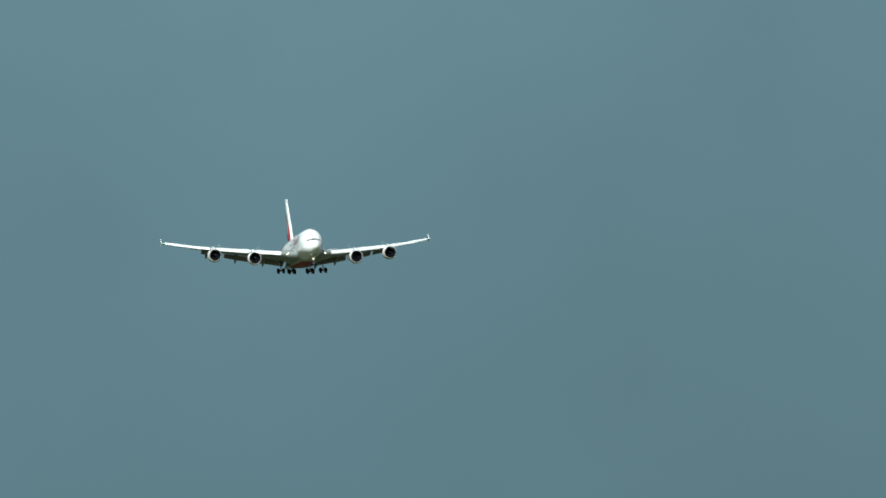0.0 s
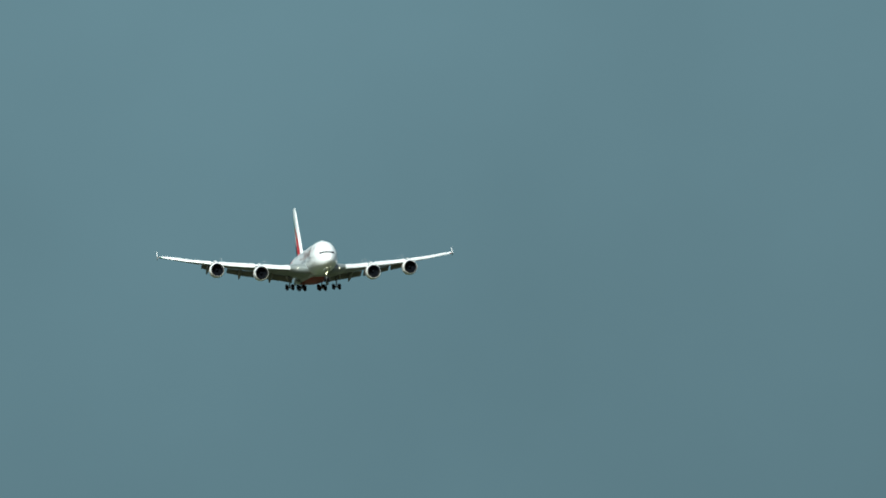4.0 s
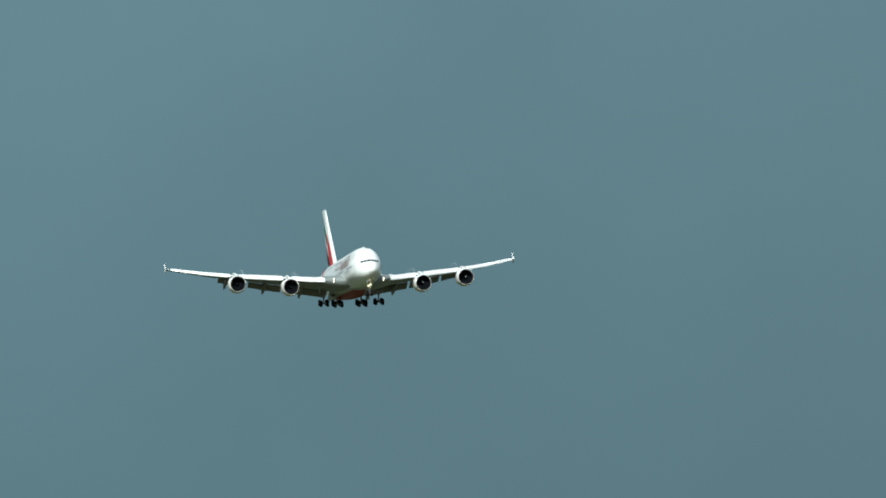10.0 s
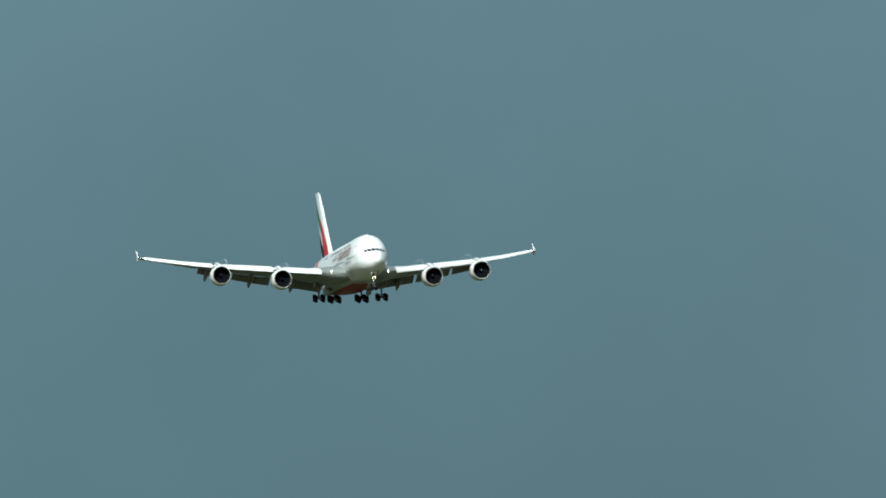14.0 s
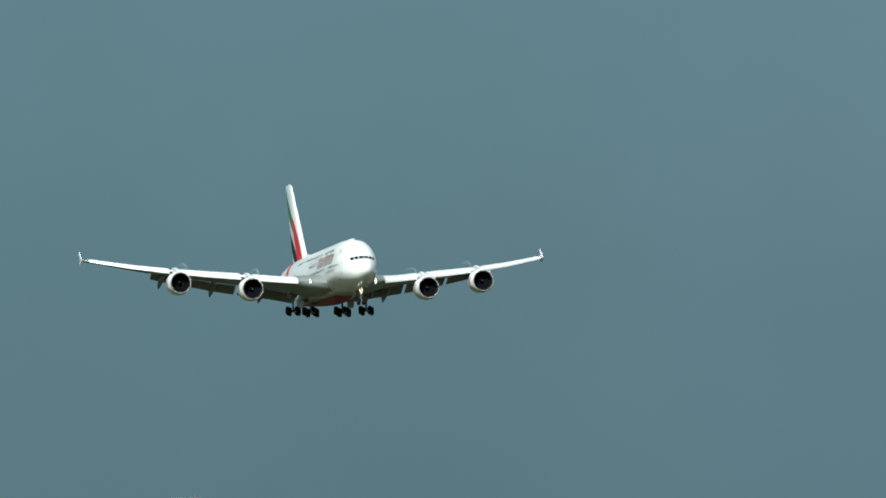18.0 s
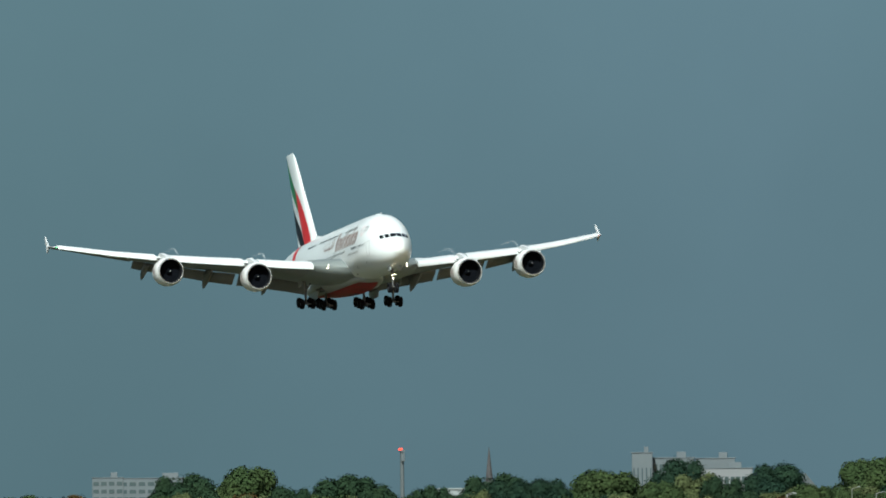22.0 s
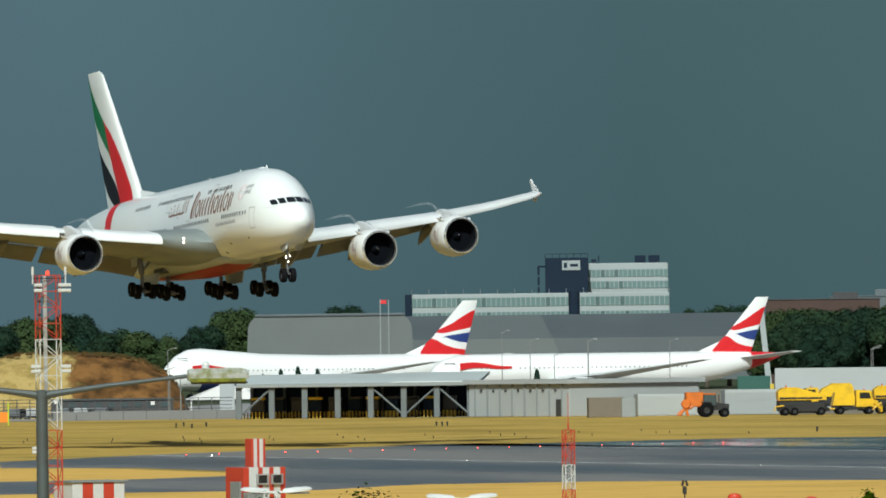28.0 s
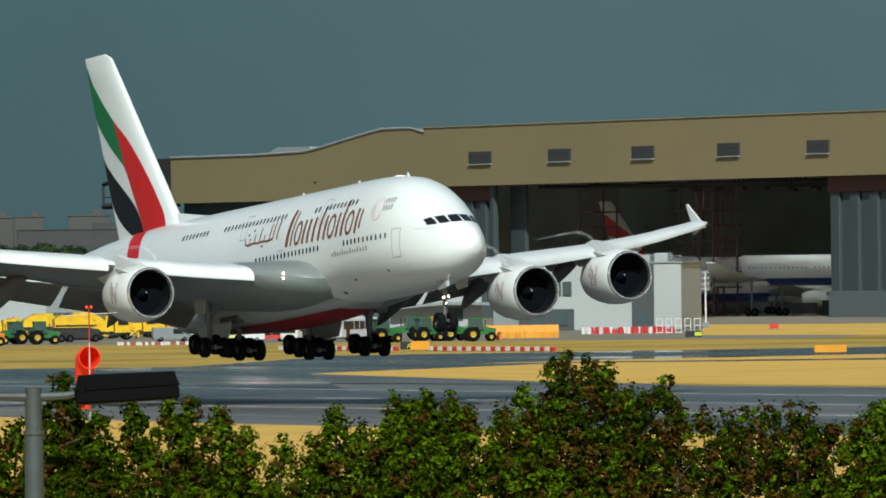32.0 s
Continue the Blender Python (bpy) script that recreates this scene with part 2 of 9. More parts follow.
# seconds, along the runway, height, nose up, right wing down
FLIGHT = [
    (0, -2848.89, 106.85, 2.99, 0.55), (0.5, -2814.98, 105.36, 2.98, 0.68), (1, -2781.07, 103.87, 2.99, 0.64), (1.5, -2747.16, 102.38, 3.01, 0.41),
    (2, -2713.25, 100.89, 3.10, 0.37), (2.5, -2679.35, 99.40, 3.20, 0.52), (3, -2645.45, 97.91, 3.30, 0.60), (3.5, -2611.55, 96.42, 3.35, 0.62),
    (5.5, -2475.94, 90.47, 3.11, -0.25), (6, -2442.03, 88.98, 3.11, -0.04), (6.5, -2408.11, 87.49, 3.10, 0.29), (7, -2374.17, 86.00, 3.06, 0.56),
    (7.5, -2340.23, 84.51, 3.04, 0.89), (8, -2306.26, 83.02, 3.13, 1.15), (8.5, -2272.27, 81.53, 3.18, 1.37), (9, -2238.25, 80.05, 3.29, 1.54),
    (9.5, -2204.19, 78.56, 3.41, 1.44), (10, -2170.10, 77.07, 3.57, 1.38), (10.5, -2135.95, 75.59, 3.69, 1.47), (11, -2101.74, 74.10, 3.80, 1.30),
    (11.5, -2067.47, 72.61, 3.93, 1.05), (12, -2033.13, 71.12, 4.04, 0.91), (12.5, -1998.71, 69.63, 4.08, 0.90), (13, -1964.20, 68.14, 4.00, 0.85),
    (13.5, -1929.60, 66.64, 3.92, 0.80), (14, -1894.92, 65.14, 3.78, 0.75), (14.5, -1860.14, 63.64, 3.64, 0.72), (16.5, -1720.66, 57.62, 2.85, 0.48),
    (17, -1685.73, 56.10, 2.87, 0.54), (17.5, -1650.75, 54.58, 2.89, 0.33), (18, -1615.71, 53.03, 2.93, 0.07), (18.5, -1580.61, 51.46, 3.10, 0.22),
    (19, -1545.43, 49.85, 3.22, 0.48), (19.5, -1510.15, 48.18, 3.34, 0.54), (20, -1474.80, 46.48, 3.37, 0.54), (20.5, -1439.40, 44.76, 3.40, 0.37),
    (21, -1403.98, 43.02, 3.52, 0.29), (21.5, -1368.58, 41.22, 3.73, 0.69), (22, -1333.12, 39.45, 3.89, 0.91), (22.5, -1297.57, 37.82, 3.91, 0.92),
    (23, -1261.87, 36.34, 3.55, 0.94), (23.5, -1226.26, 34.95, 3.31, 0.98), (24, -1190.87, 33.50, 3.11, 0.89), (24.5, -1156.01, 31.89, 3.05, 1.47),
    (26.5, -1017.85, 24.66, 2.89, 1.16), (27, -983.13, 22.73, 3.02, 0.64), (27.5, -948.88, 20.81, 3.17, 0.67), (28, -914.80, 18.94, 3.26, 0.43),
    (28.5, -880.90, 17.16, 3.34, 0.04), (29, -847.07, 15.48, 3.32, -0.16), (29.5, -813.43, 13.89, 3.52, 0.23), (30, -779.77, 12.38, 3.69, 0.43),
    (30.5, -746.04, 11.00, 4.02, 0.33), (31, -712.28, 9.75, 4.33, 0.14), (31.5, -678.62, 8.67, 4.42, -0.37), (32, -644.97, 7.71, 4.41, -0.45),
]
SHIFT = Matrix.Translation((35, 0, -4))       # the thing's origin is under the wing box
FUSE = [(1.6, 0.05, 4.85, 4.95), (1.8, 0.58, 4.30, 5.57), (2.27, 1.00, 3.85, 5.98), (2.94, 1.45, 3.40, 6.42), (3.8, 1.88, 3.02, 6.88),
        (4.8, 2.25, 2.76, 7.48), (6.0, 2.64, 2.56, 8.28), (7.35, 2.98, 2.41, 9.08), (8.9, 3.27, 2.31, 9.79), (10.5, 3.44, 2.24, 10.24), (13, 3.57, 2.2, 10.52),
        (16, 3.57, 2.2, 10.6), (24, 3.57, 2.2, 10.6), (32, 3.57, 2.2, 10.6), (40, 3.57, 2.2, 10.6), (45, 3.55, 2.25, 10.6), (50, 3.42, 2.65, 10.58), (55, 3.05, 3.55, 10.5), (60, 2.5, 4.7, 10.32),
        (64, 1.95, 5.75, 10.1), (68, 1.32, 6.9, 9.8), (71, 0.75, 7.85, 9.45), (72.7, 0.22, 8.4, 8.9)]


def fuse_ring(x, n=44):
    hw, zb, zt = lerp_table(FUSE, x)
    zc = zb + 0.43 * (zt - zb)
    ring = []
    for k in range(n):
        a = 2 * math.pi * k / n
        c, s = math.cos(a), math.sin(a)
        ring.append((-x, hw * math.copysign(abs(c) ** 0.92, c), zc + ((zt - zc) if s > 0 else (zc - zb)) * math.copysign(abs(s) ** 0.96, s)))
    return ring


def fuse_y(x, z):
    """Half width of the fuselage at station x and height z."""
    hw, zb, zt = lerp_table(FUSE, x)
    zc = zb + 0.43 * (zt - zb)
    s = (z - zc) / ((zt - zc) if z > zc else (zc - zb))
    s = max(-0.999, min(0.999, s))
    a = math.asin(math.copysign(abs(s) ** (1 / 0.96), s))
    return hw * abs(math.cos(a)) ** 0.92


def airfoil(le, chord, thick, z, droop=0.0, n=11, y=0.0, flat=0.0):
    """A wing section as a ring: le is the leading edge's station."""
    up, lo = [], []
    for k in range(n):
        u = (1 - math.cos(math.pi * k / (n - 1))) / 2
        t = 5 * thick * (0.2969 * math.sqrt(u) - 0.126 * u - 0.3516 * u * u + 0.2843 * u ** 3 - 0.1015 * u ** 4)
        c = -droop * u * u
        up.append((-(le + u * chord), y, z + (c + t) * chord))
        lo.append((-(le + u * chord), y, z + (c - t) * chord))
    return up + lo[-2:0:-1]


#        y     le     chord  thick  z
WING = [(0.0, 18.6, 20.4, 0.17, 3.85), (3.4, 19.6, 19.6, 0.172, 3.95), (5.0, 20.6, 18.6, 0.165, 4.15), (6.2, 21.9, 17.2, 0.152, 4.36), (7.6, 23.3, 15.9, 0.135, 4.6), (10.0, 25.1, 14.2, 0.118, 4.92), (14.9, 28.3, 11.6, 0.108, 5.62), (20.0, 31.6, 9.8, 0.102, 6.32),
        (25.7, 35.2, 8.1, 0.098, 7.15), (32.0, 39.4, 6.2, 0.095, 8.3), (37.0, 42.6, 4.7, 0.092, 9.4), (39.3, 44.3, 3.9, 0.09, 9.9)]


def washout(y):
    """How far the outer wing is twisted nose-down, as a share of the chord."""
    return 0.10 * max(0, min(1, (y - 18) / 18))


def wing_at(y):
    return lerp_table(WING, abs(y))


FIN_BANDS = [  # height share from the top, chord shares (from the leading edge): red's front, red's back, green's back, black's front, black's back
    (0.03, 1.0, 1.0, 1.0, 1.0, 1.0), (0.15, 0.862, 0.862, 1.0, 1.0, 1.0), (0.275, 0.654, 0.654, 1.0, 1.0, 1.0), (0.345, 0.535, 0.535, 1.0, 1.0, 1.0), (0.376, 0.491, 0.491, 0.965, 1.0, 1.0), (0.436, 0.375, 0.50, 0.878, 1.0, 1.0),
    (0.478, 0.303, 0.506, 0.802, 1.0, 1.0), (0.524, 0.262, 0.514, 0.724, 1.0, 1.0), (0.575, 0.225, 0.521, 0.634, 0.985, 1.0), (0.634, 0.188, 0.529, 0.53, 0.893, 1.0), (0.664, 0.176, 0.529, 0.529, 0.842, 1.0), (0.754, 0.145, 0.522, 0.522, 0.678, 1.0),
    (0.83, 0.134, 0.513, 0.513, 0.559, 0.985), (0.88, 0.128, 0.508, 0.508, 0.526, 0.945), (0.929, 0.126, 0.504, 0.504, 0.505, 0.885), (0.975, 0.15, 0.508, 0.508, 0.51, 0.805), (1.06, 0.20, 0.516, 0.516, 0.53, 0.60)]


def fin_spot(k, u, side, over=0.0):
    """A point of the fin's skin at height share k (0 top) and chord share u."""
    le, te = 63.2 - 12.4 * k, 67.9 - 5.2 * k
    if k < 0.03:
        le += (0.03 - k) * 25
    t = 5 * 0.095 * (0.2969 * math.sqrt(u) - 0.126 * u - 0.3516 * u * u + 0.2843 * u ** 3 - 0.1015 * u ** 4)
    return (-(le + u * (te - le)), side * (t * (te - le) * min(1, 0.35 + k * 6) + 0.003 + over), 24.2 - 13.8 * k)


def fin_skin():
    us = [(1 - math.cos(math.pi * q / 12)) / 2 for q in range(13)]
    rings = []
    for i in range(37):
        k = 1.06 * (i / 36) ** 1.3
        rings.append([fin_spot(k, u, -1) for u in us] + [fin_spot(k, u, 1) for u in us[::-1]])
    return loft(rings)


def fin_band(front, back, k0, k1):
    """A painted band between two columns of the table, on both faces of the fin."""
    v, f = [], []
    rows, cols = 40, 5
    for side in (-1, 1):
        st = len(v)
        for i in range(rows + 1):
            k = k0 + (k1 - k0) * i / rows
            row = [sum(lerp_table(FIN_BANDS, k + d)[c] for d in (-0.025, 0, 0.025)) / 3 for c in (front, back)]
            for j in range(cols + 1):
                v.append(fin_spot(k, min(1, row[0] + (max(row[0], row[1]) - row[0]) * j / cols), side, 0.02))
        for i in range(rows):
            for j in range(cols):
                a = st + i * (cols + 1) + j
                f.append((a, a + 1, a + cols + 2, a + cols + 1))
    return v, f


BOGIE_TILT = 11.0


def bogie(parent, x, y, z, axles, strut_top, inward, name):
    """A main leg with its truck of wheels."""
    leg = part(name, join(tube((-x, y, z + 0.15), (-x, y, z + 1.75), 0.17, n=10), tube((-x, y, z + 1.6), strut_top, 0.27, 0.30, n=10),
                          tube((-x + 0.15, y, z + 0.4), (-x + 0.55, y, z + 1.15), 0.05), tube((-x + 0.55, y, z + 1.15), (-x + 0.2, y, z + 1.8), 0.05),
                          tube((strut_top[0] + 1.9, strut_top[1] + inward * 1.3, strut_top[2] + 0.1), (-x, y, z + 1.7), 0.10),
                          tube((strut_top[0] - 0.2, strut_top[1] + inward * 2.2, strut_top[2] + 0.1), (-x, y, z + 1.8), 0.10)), M_STRUT, parent, smooth=True)
    sp = 1.70
    x0 = -(axles - 1) / 2 * sp
    # the truck hangs toe-down until it touches
    hang = Matrix.Translation((-x, y, z)) @ pose(0, 0, 0, 0, BOGIE_TILT, 0)
    part("bogie_beam", moved(join(box(0, 0, 0.02, sp * (axles - 1) + 0.5, 0.26, 0.34, 0.06), *[tube((x0 + k * sp, -0.62, 0), (x0 + k * sp, 0.62, 0), 0.09) for k in range(axles)],
                                  tube((x0 + 0.1, 0, 0.2), (0.25, 0, 1.0), 0.06)), hang), M_STRUT, leg)
    for k in range(axles):
        for s in (-1, 1):
            part("wheel", WHEEL_MESH, None, leg, at=hang @ Matrix.Translation((x0 + k * sp, s * 0.76, 0)))
    return leg


def build_wheel_mesh(r=0.72, w=0.27):
    tyre = lathe([(-w * 0.62, r * 0.52), (-w, r * 0.62), (-w * 1.02, r * 0.82), (-w * 0.86, r * 0.95), (-w * 0.45, r), (w * 0.45, r), (w * 0.86, r * 0.95), (w * 1.02, r * 0.82), (w, r * 0.62), (w * 0.62, r * 0.52)], 24, "y")
    hub = join(lathe([(-w * 0.62, r * 0.54), (-w * 0.35, r * 0.50), (-w * 0.30, r * 0.2), (-w * 0.8, r * 0.16), (-w * 0.8, 0.001)], 16, "y"),
               lathe([(w * 0.62, r * 0.54), (w * 0.35, r * 0.50), (w * 0.30, r * 0.2), (w * 0.8, r * 0.16), (w * 0.8, 0.001)], 16, "y"))
    g = join(tyre, hub)
    return mesh_of("wheel", g, [M_TYRE, M_HUB], True, [0] * len(tyre[1]) + [1] * len(hub[1]))


WHEEL_MESH = build_wheel_mesh()


BLADE_MESH = mesh_of("fan_blade", ([(-1.60, 0.42, -0.05), (-1.60, 0.95, -0.12), (-1.60, 1.49, -0.14), (-1.64, 1.46, 0.34), (-1.64, 0.95, 0.20), (-1.64, 0.41, 0.10)], [(0, 1, 4, 5), (1, 2, 3, 4)]), M_FAN)


def engine(parent, y, x, z):
    """A turbofan with its pylon, inlet at station x."""
    pod = part("engine", lathe([(-0.02, 1.60), (0.06, 1.70), (-0.12, 1.79), (-0.6, 1.90), (-1.6, 1.985), (-2.8, 1.97), (-4.0, 1.80), (-4.9, 1.58), (-5.0, 1.45)], 40), M_COWL, parent, "white engine nacelle", True)
    pod.matrix_basis = Matrix.Translation((35 - x, y, z - 4)) @ pose(0, 0, 0, 0, 2.0, 0)
    part("inlet_lip", lathe([(-0.14, 1.795), (0.0, 1.745), (0.07, 1.68), (0.07, 1.64), (-0.02, 1.575), (-0.17, 1.55)], 40), M_LIP, pod, "polished metal lip", True)
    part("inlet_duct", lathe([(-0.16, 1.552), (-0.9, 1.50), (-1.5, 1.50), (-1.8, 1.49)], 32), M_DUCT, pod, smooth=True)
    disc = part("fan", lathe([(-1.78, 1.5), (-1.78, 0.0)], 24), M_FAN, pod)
    for k in range(24):
        part("fan_blade", BLADE_MESH, None, disc, at=Matrix.Rotation(2 * math.pi * k / 24, 4, "X"))
    part("spinner", join(lathe([(-0.85, 0.01), (-1.1, 0.20), (-1.45, 0.42), (-1.6, 0.45)], 20)), M_FAN, pod, "dark spinner with a white swirl", True)
    part("swirl", pipe([(-0.92 - 0.055 * k, (0.07 + 0.04 * k) * math.cos(0.7 * k), (0.07 + 0.04 * k) * math.sin(0.7 * k)) for k in range(3)], 0.016, 5), M_WHITE, pod)
    part("exhaust_nozzle", lathe([(-4.6, 1.15), (-5.6, 1.02), (-6.6, 0.78), (-6.6, 0.70), (-6.0, 0.66), (-7.6, 0.05)], 24), M_DARKMETAL, pod, smooth=True)
    le, ch, th, zw = wing_at(y)
    w = 0.28
    prof = [(-1.2, 1.9), (-2.4, 2.25), (-(le - x) - 0.3, zw - z + 0.55), (-(le - x) - 5.0, zw - z - 0.3), (-7.6, 0.95), (-6.2, 1.15), (-4.8, 1.6), (-1.6, 1.75)]
    part("pylon", prism(prof, -w, w, "y"), M_WINGTOP, pod)
    for s in (-1, 1):        # strakes
        part("strake", ([(-0.9, s * 1.25, 1.42), (-2.6, s * 1.30, 1.48), (-2.6, s * 1.66, 1.86), (-1.9, s * 1.60, 1.78), (-0.9, s * 1.27, 1.44), (-2.6, s * 1.33, 1.45), (-2.6, s * 1.69, 1.83), (-1.9, s * 1.63, 1.75)],
                        [(0, 1, 2, 3), (4, 5, 6, 7), (0, 1, 5, 4), (1, 2, 6, 5), (2, 3, 7, 6), (3, 0, 4, 7)]), M_COWL, pod)
    # script on the cowl, as plain strokes
    side = -1
    for k, (h0, h1) in enumerate([(-0.45, 0.75), (-0.7, 0.15), (-0.2, 0.5), (-0.65, 0.6), (0.0, 0.85)]):
        xs = -1.5 - 0.26 * k
        strokes = []
        for h in range(4):
            za, zb = h0 + (h1 - h0) * h / 4, h0 + (h1 - h0) * (h + 1) / 4
            rr = 2.0
            strokes.append(([(xs, side * math.sqrt(rr * rr - za * za), za), (xs - 0.11, side * math.sqrt(rr * rr - za * za), za), (xs - 0.11, side * math.sqrt(rr * rr - zb * zb), zb), (xs, side * math.sqrt(rr * rr - zb * zb), zb)], [(0, 1, 2, 3)]))
        part("cowl_stroke", join(*strokes), M_BRONZE, pod)
    vapour(pod, y, x, z)
    return pod


def vapour(pod, y, x, z):
    """The thin curl of vapour that the nacelle's strake sheds over the wing."""
    le, ch, th, zw = wing_at(y)
    side = -1 if y > 0 else 1
    up = zw - z
    ctrl = [(0, -1.6, 1.3, 1.55), (0.12, -2.0, 1.45, 2.1), (0.25, -2.8, 1.5, up * 0.6 + 1.3), (0.4, -4.0, 1.5, up + 0.95), (0.55, -5.6, 1.55, up + 1.15), (0.75, -8.0, 1.6, up + 1.1), (1.0, -12.0, 1.7, up + 0.9)]
    pts, rad = [], []
    for k in range(25):
        u = k / 24
        q = [sum(lerp_table(ctrl, u + d)[i] for d in (-0.06, -0.03, 0, 0.03, 0.06)) / 5 for i in range(3)]
        pts.append((q[0], side * q[1], q[2]))
        rad.append(0.03 + 0.085 * math.sin(math.pi * min(1, 0.15 + 0.85 * u)))
    part("vapour_curl", pipe(pts, rad, 8), M_VAPOUR, pod, "faint white curl of vapour", True)


#           x    half w  zb    zt
FAIRING = [(18.0, 0.4, 2.3, 2.7), (20.0, 1.7, 2.0, 3.3), (22.5, 2.6, 1.80, 3.9), (26, 3.4, 1.62, 4.4), (30, 4.0, 1.52, 4.7), (37, 4.1, 1.55, 4.6), (42, 3.8, 1.75, 4.2), (46, 3.0, 2.0, 3.6), (49, 1.2, 2.55, 3.1)]


def airliner():
    root = thing("airliner", Matrix.Identity(4), "white four-engined double-deck airliner, red, green and black fin, wheels down", "airplane")

    def add(name, g, m, label="", smooth=False, slots=None, parent=None):
        return part(name, moved(g, SHIFT) if parent is None else g, m, parent or root, label, smooth, slots)

    stations = [1.6, 1.68, 1.8, 2.0, 2.27, 2.6, 2.94, 3.35, 3.8, 4.3, 4.8, 5.4, 6.0, 6.7, 7.35, 8.1, 8.9, 9.7, 10.5, 11.7, 13, 16] + list(range(19, 46, 3)) + [47, 50, 52.5, 55, 57.5, 60, 62, 64, 66, 68, 69.5, 71, 72, 72.7]
    fuselage = add("fuselage", loft([fuse_ring(x) for x in stations]), M_WHITE, "white double-deck fuselage", 60)
    # belly and wing-root fairing
    rings = []
    for x, w, zb, zt in FAIRING:
        zc = (zb + zt) / 2
        rings.append([(-x, w * math.copysign(abs(math.cos(a)) ** 0.7, math.cos(a)), zc + (zt - zb) / 2 * math.copysign(abs(math.sin(a)) ** 0.8, math.sin(a))) for a in [2 * math.pi * k / 28 for k in range(28)]])
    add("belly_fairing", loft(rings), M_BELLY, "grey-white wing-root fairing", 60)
    # red belly, its paint darkened for shade
    rings = []
    for x in range(21, 47, 2):
        w, zb, zt = lerp_table(FAIRING, x)
        zc, ring = (zb + zt) / 2, []
        for k in range(-10, 11):
            a = -math.pi / 2 + k / 10 * radians(32)
            ring.append((-x, 1.012 * w * math.copysign(abs(math.cos(a)) ** 0.7, math.cos(a)), zc - 1.03 * (zt - zb) / 2 * abs(math.sin(a)) ** 0.8))
        rings.append(ring)
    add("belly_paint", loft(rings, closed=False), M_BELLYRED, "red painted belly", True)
    # wings
    for s in (-1, 1):
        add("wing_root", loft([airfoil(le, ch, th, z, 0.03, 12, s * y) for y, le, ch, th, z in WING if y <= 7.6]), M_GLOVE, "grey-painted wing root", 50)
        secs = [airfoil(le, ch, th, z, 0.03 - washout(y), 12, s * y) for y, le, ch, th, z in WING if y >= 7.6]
        # lower faces take the grey with shade painted in
        add("wing", loft(secs), [M_WINGTOP, M_WINGSHADE], "swept wing, shade painted on its underside", 50, [0 if q < 11 else 1 for _ in secs[1:] for q in range(22)] + [1, 1])
        # leading-edge slats, one between each pair of pylons, drooped
        for y0, y1, mt in [(7.4, 13.9, M_SLAT), (15.9, 24.8, M_SLAT), (26.6, 38.6, M_SLAT)]:
            rings = []
            for k in range(9):
                y = y0 + (y1 - y0) * k / 8
                le, ch, th, z = wing_at(y)
                c = min(1.7, 0.13 * ch + 0.35)
                r = []
                for (u, w_) in [(-0.62, -0.34), (-0.66, -0.20), (-0.55, -0.02), (-0.3, 0.14), (0.1, 0.27), (0.62, 0.36), (0.62, 0.31), (0.05, 0.10), (-0.25, -0.16), (-0.45, -0.34)]:
                    r.append((-(le + u * c), s * y, z + w_ * c * 1.05 + 0.05))
                rings.append(r)
            add("slat", loft(rings), mt, "white leading-edge slat", 55)
        # flaps, lowered
        for y0, y1, d in [(4.6, 14.0, 1), (14.6, 21.6, 1), (22.2, 28.0, 1)]:
            rings = []
            for k in range(5):
                y = y0 + (y1 - y0) * k / 4
                le, ch, th, z = wing_at(y)
                fc = min(2.7, 0.20 * ch + 0.4)
                ring = airfoil(0, fc, 0.13, 0, 0.05, 7, 0)
                m = Matrix.Translation((-(le + ch * 0.95), s * y, z - 0.03 * ch - 0.10 + washout(y) * ch)) @ pose(0, 0, 0, 0, -27, 0)
                rings.append([m @ Vector(p) for p in ring])
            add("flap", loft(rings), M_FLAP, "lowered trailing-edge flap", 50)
        for y0, y1 in [(28.4, 32.3), (32.5, 36.3)]:
            rings = []
            for y in (y0, y1):
                le, ch, th, z = wing_at(y)
                ring = airfoil(0, 0.26 * ch, 0.11, 0, 0.02, 6, 0)
                m = Matrix.Translation((-(le + ch * 0.80), s * y, z - 0.02 * ch + 0.66 * washout(y) * ch)) @ pose(0, 0, 0, 0, -7 + 80 * washout(y), 0)
                rings.append([m @ Vector(p) for p in ring])
            add("aileron", loft(rings), M_WINGSHADE, "", 50)
        # flap-track fairings
        for y, ln in [(10.6, 6.8), (18.4, 6.2), (26.6, 5.0)]:
            le, ch, th, z = wing_at(y)
            rings = []
            for k in range(9):
                u = k / 8
                rr = 0.60 * math.sin(math.pi * min(1, 0.06 + 0.94 * u)) ** 0.7 * ln / 6 + 0.03
                rings.append([(-(le + ch * 0.62 + u * ln), s * y + rr * 0.75 * math.cos(a), z - 0.62 - 0.2 * ln * u * u * 1.6 + rr * 1.25 * math.sin(a)) for a in [2 * math.pi * q / 12 for q in range(12)]])
            add("flap_fairing", loft(rings), M_FLAP, "", True)
        # wing-tip fence
        y = 39.45
        poly = [(-45.4, 10.0), (-46.9, 11.0), (-47.75, 11.6), (-47.9, 11.5), (-47.1, 10.1), (-47.1, 9.45), (-46.9, 9.25), (-46.4, 9.4)]
        add("wingtip_fence", prism(poly, s * y - 0.07, s * y + 0.07, "y"), M_WINGTOP, "arrow-shaped wingtip fence")
        add("navigation_light", box(-43.6, s * 38.8, 9.74, 0.12, 0.14, 0.08, 0.02), M_LAMPGREEN if s < 0 else M_TIPRED, "lit navigation light")
        le, ch, th, z = wing_at(5.6)
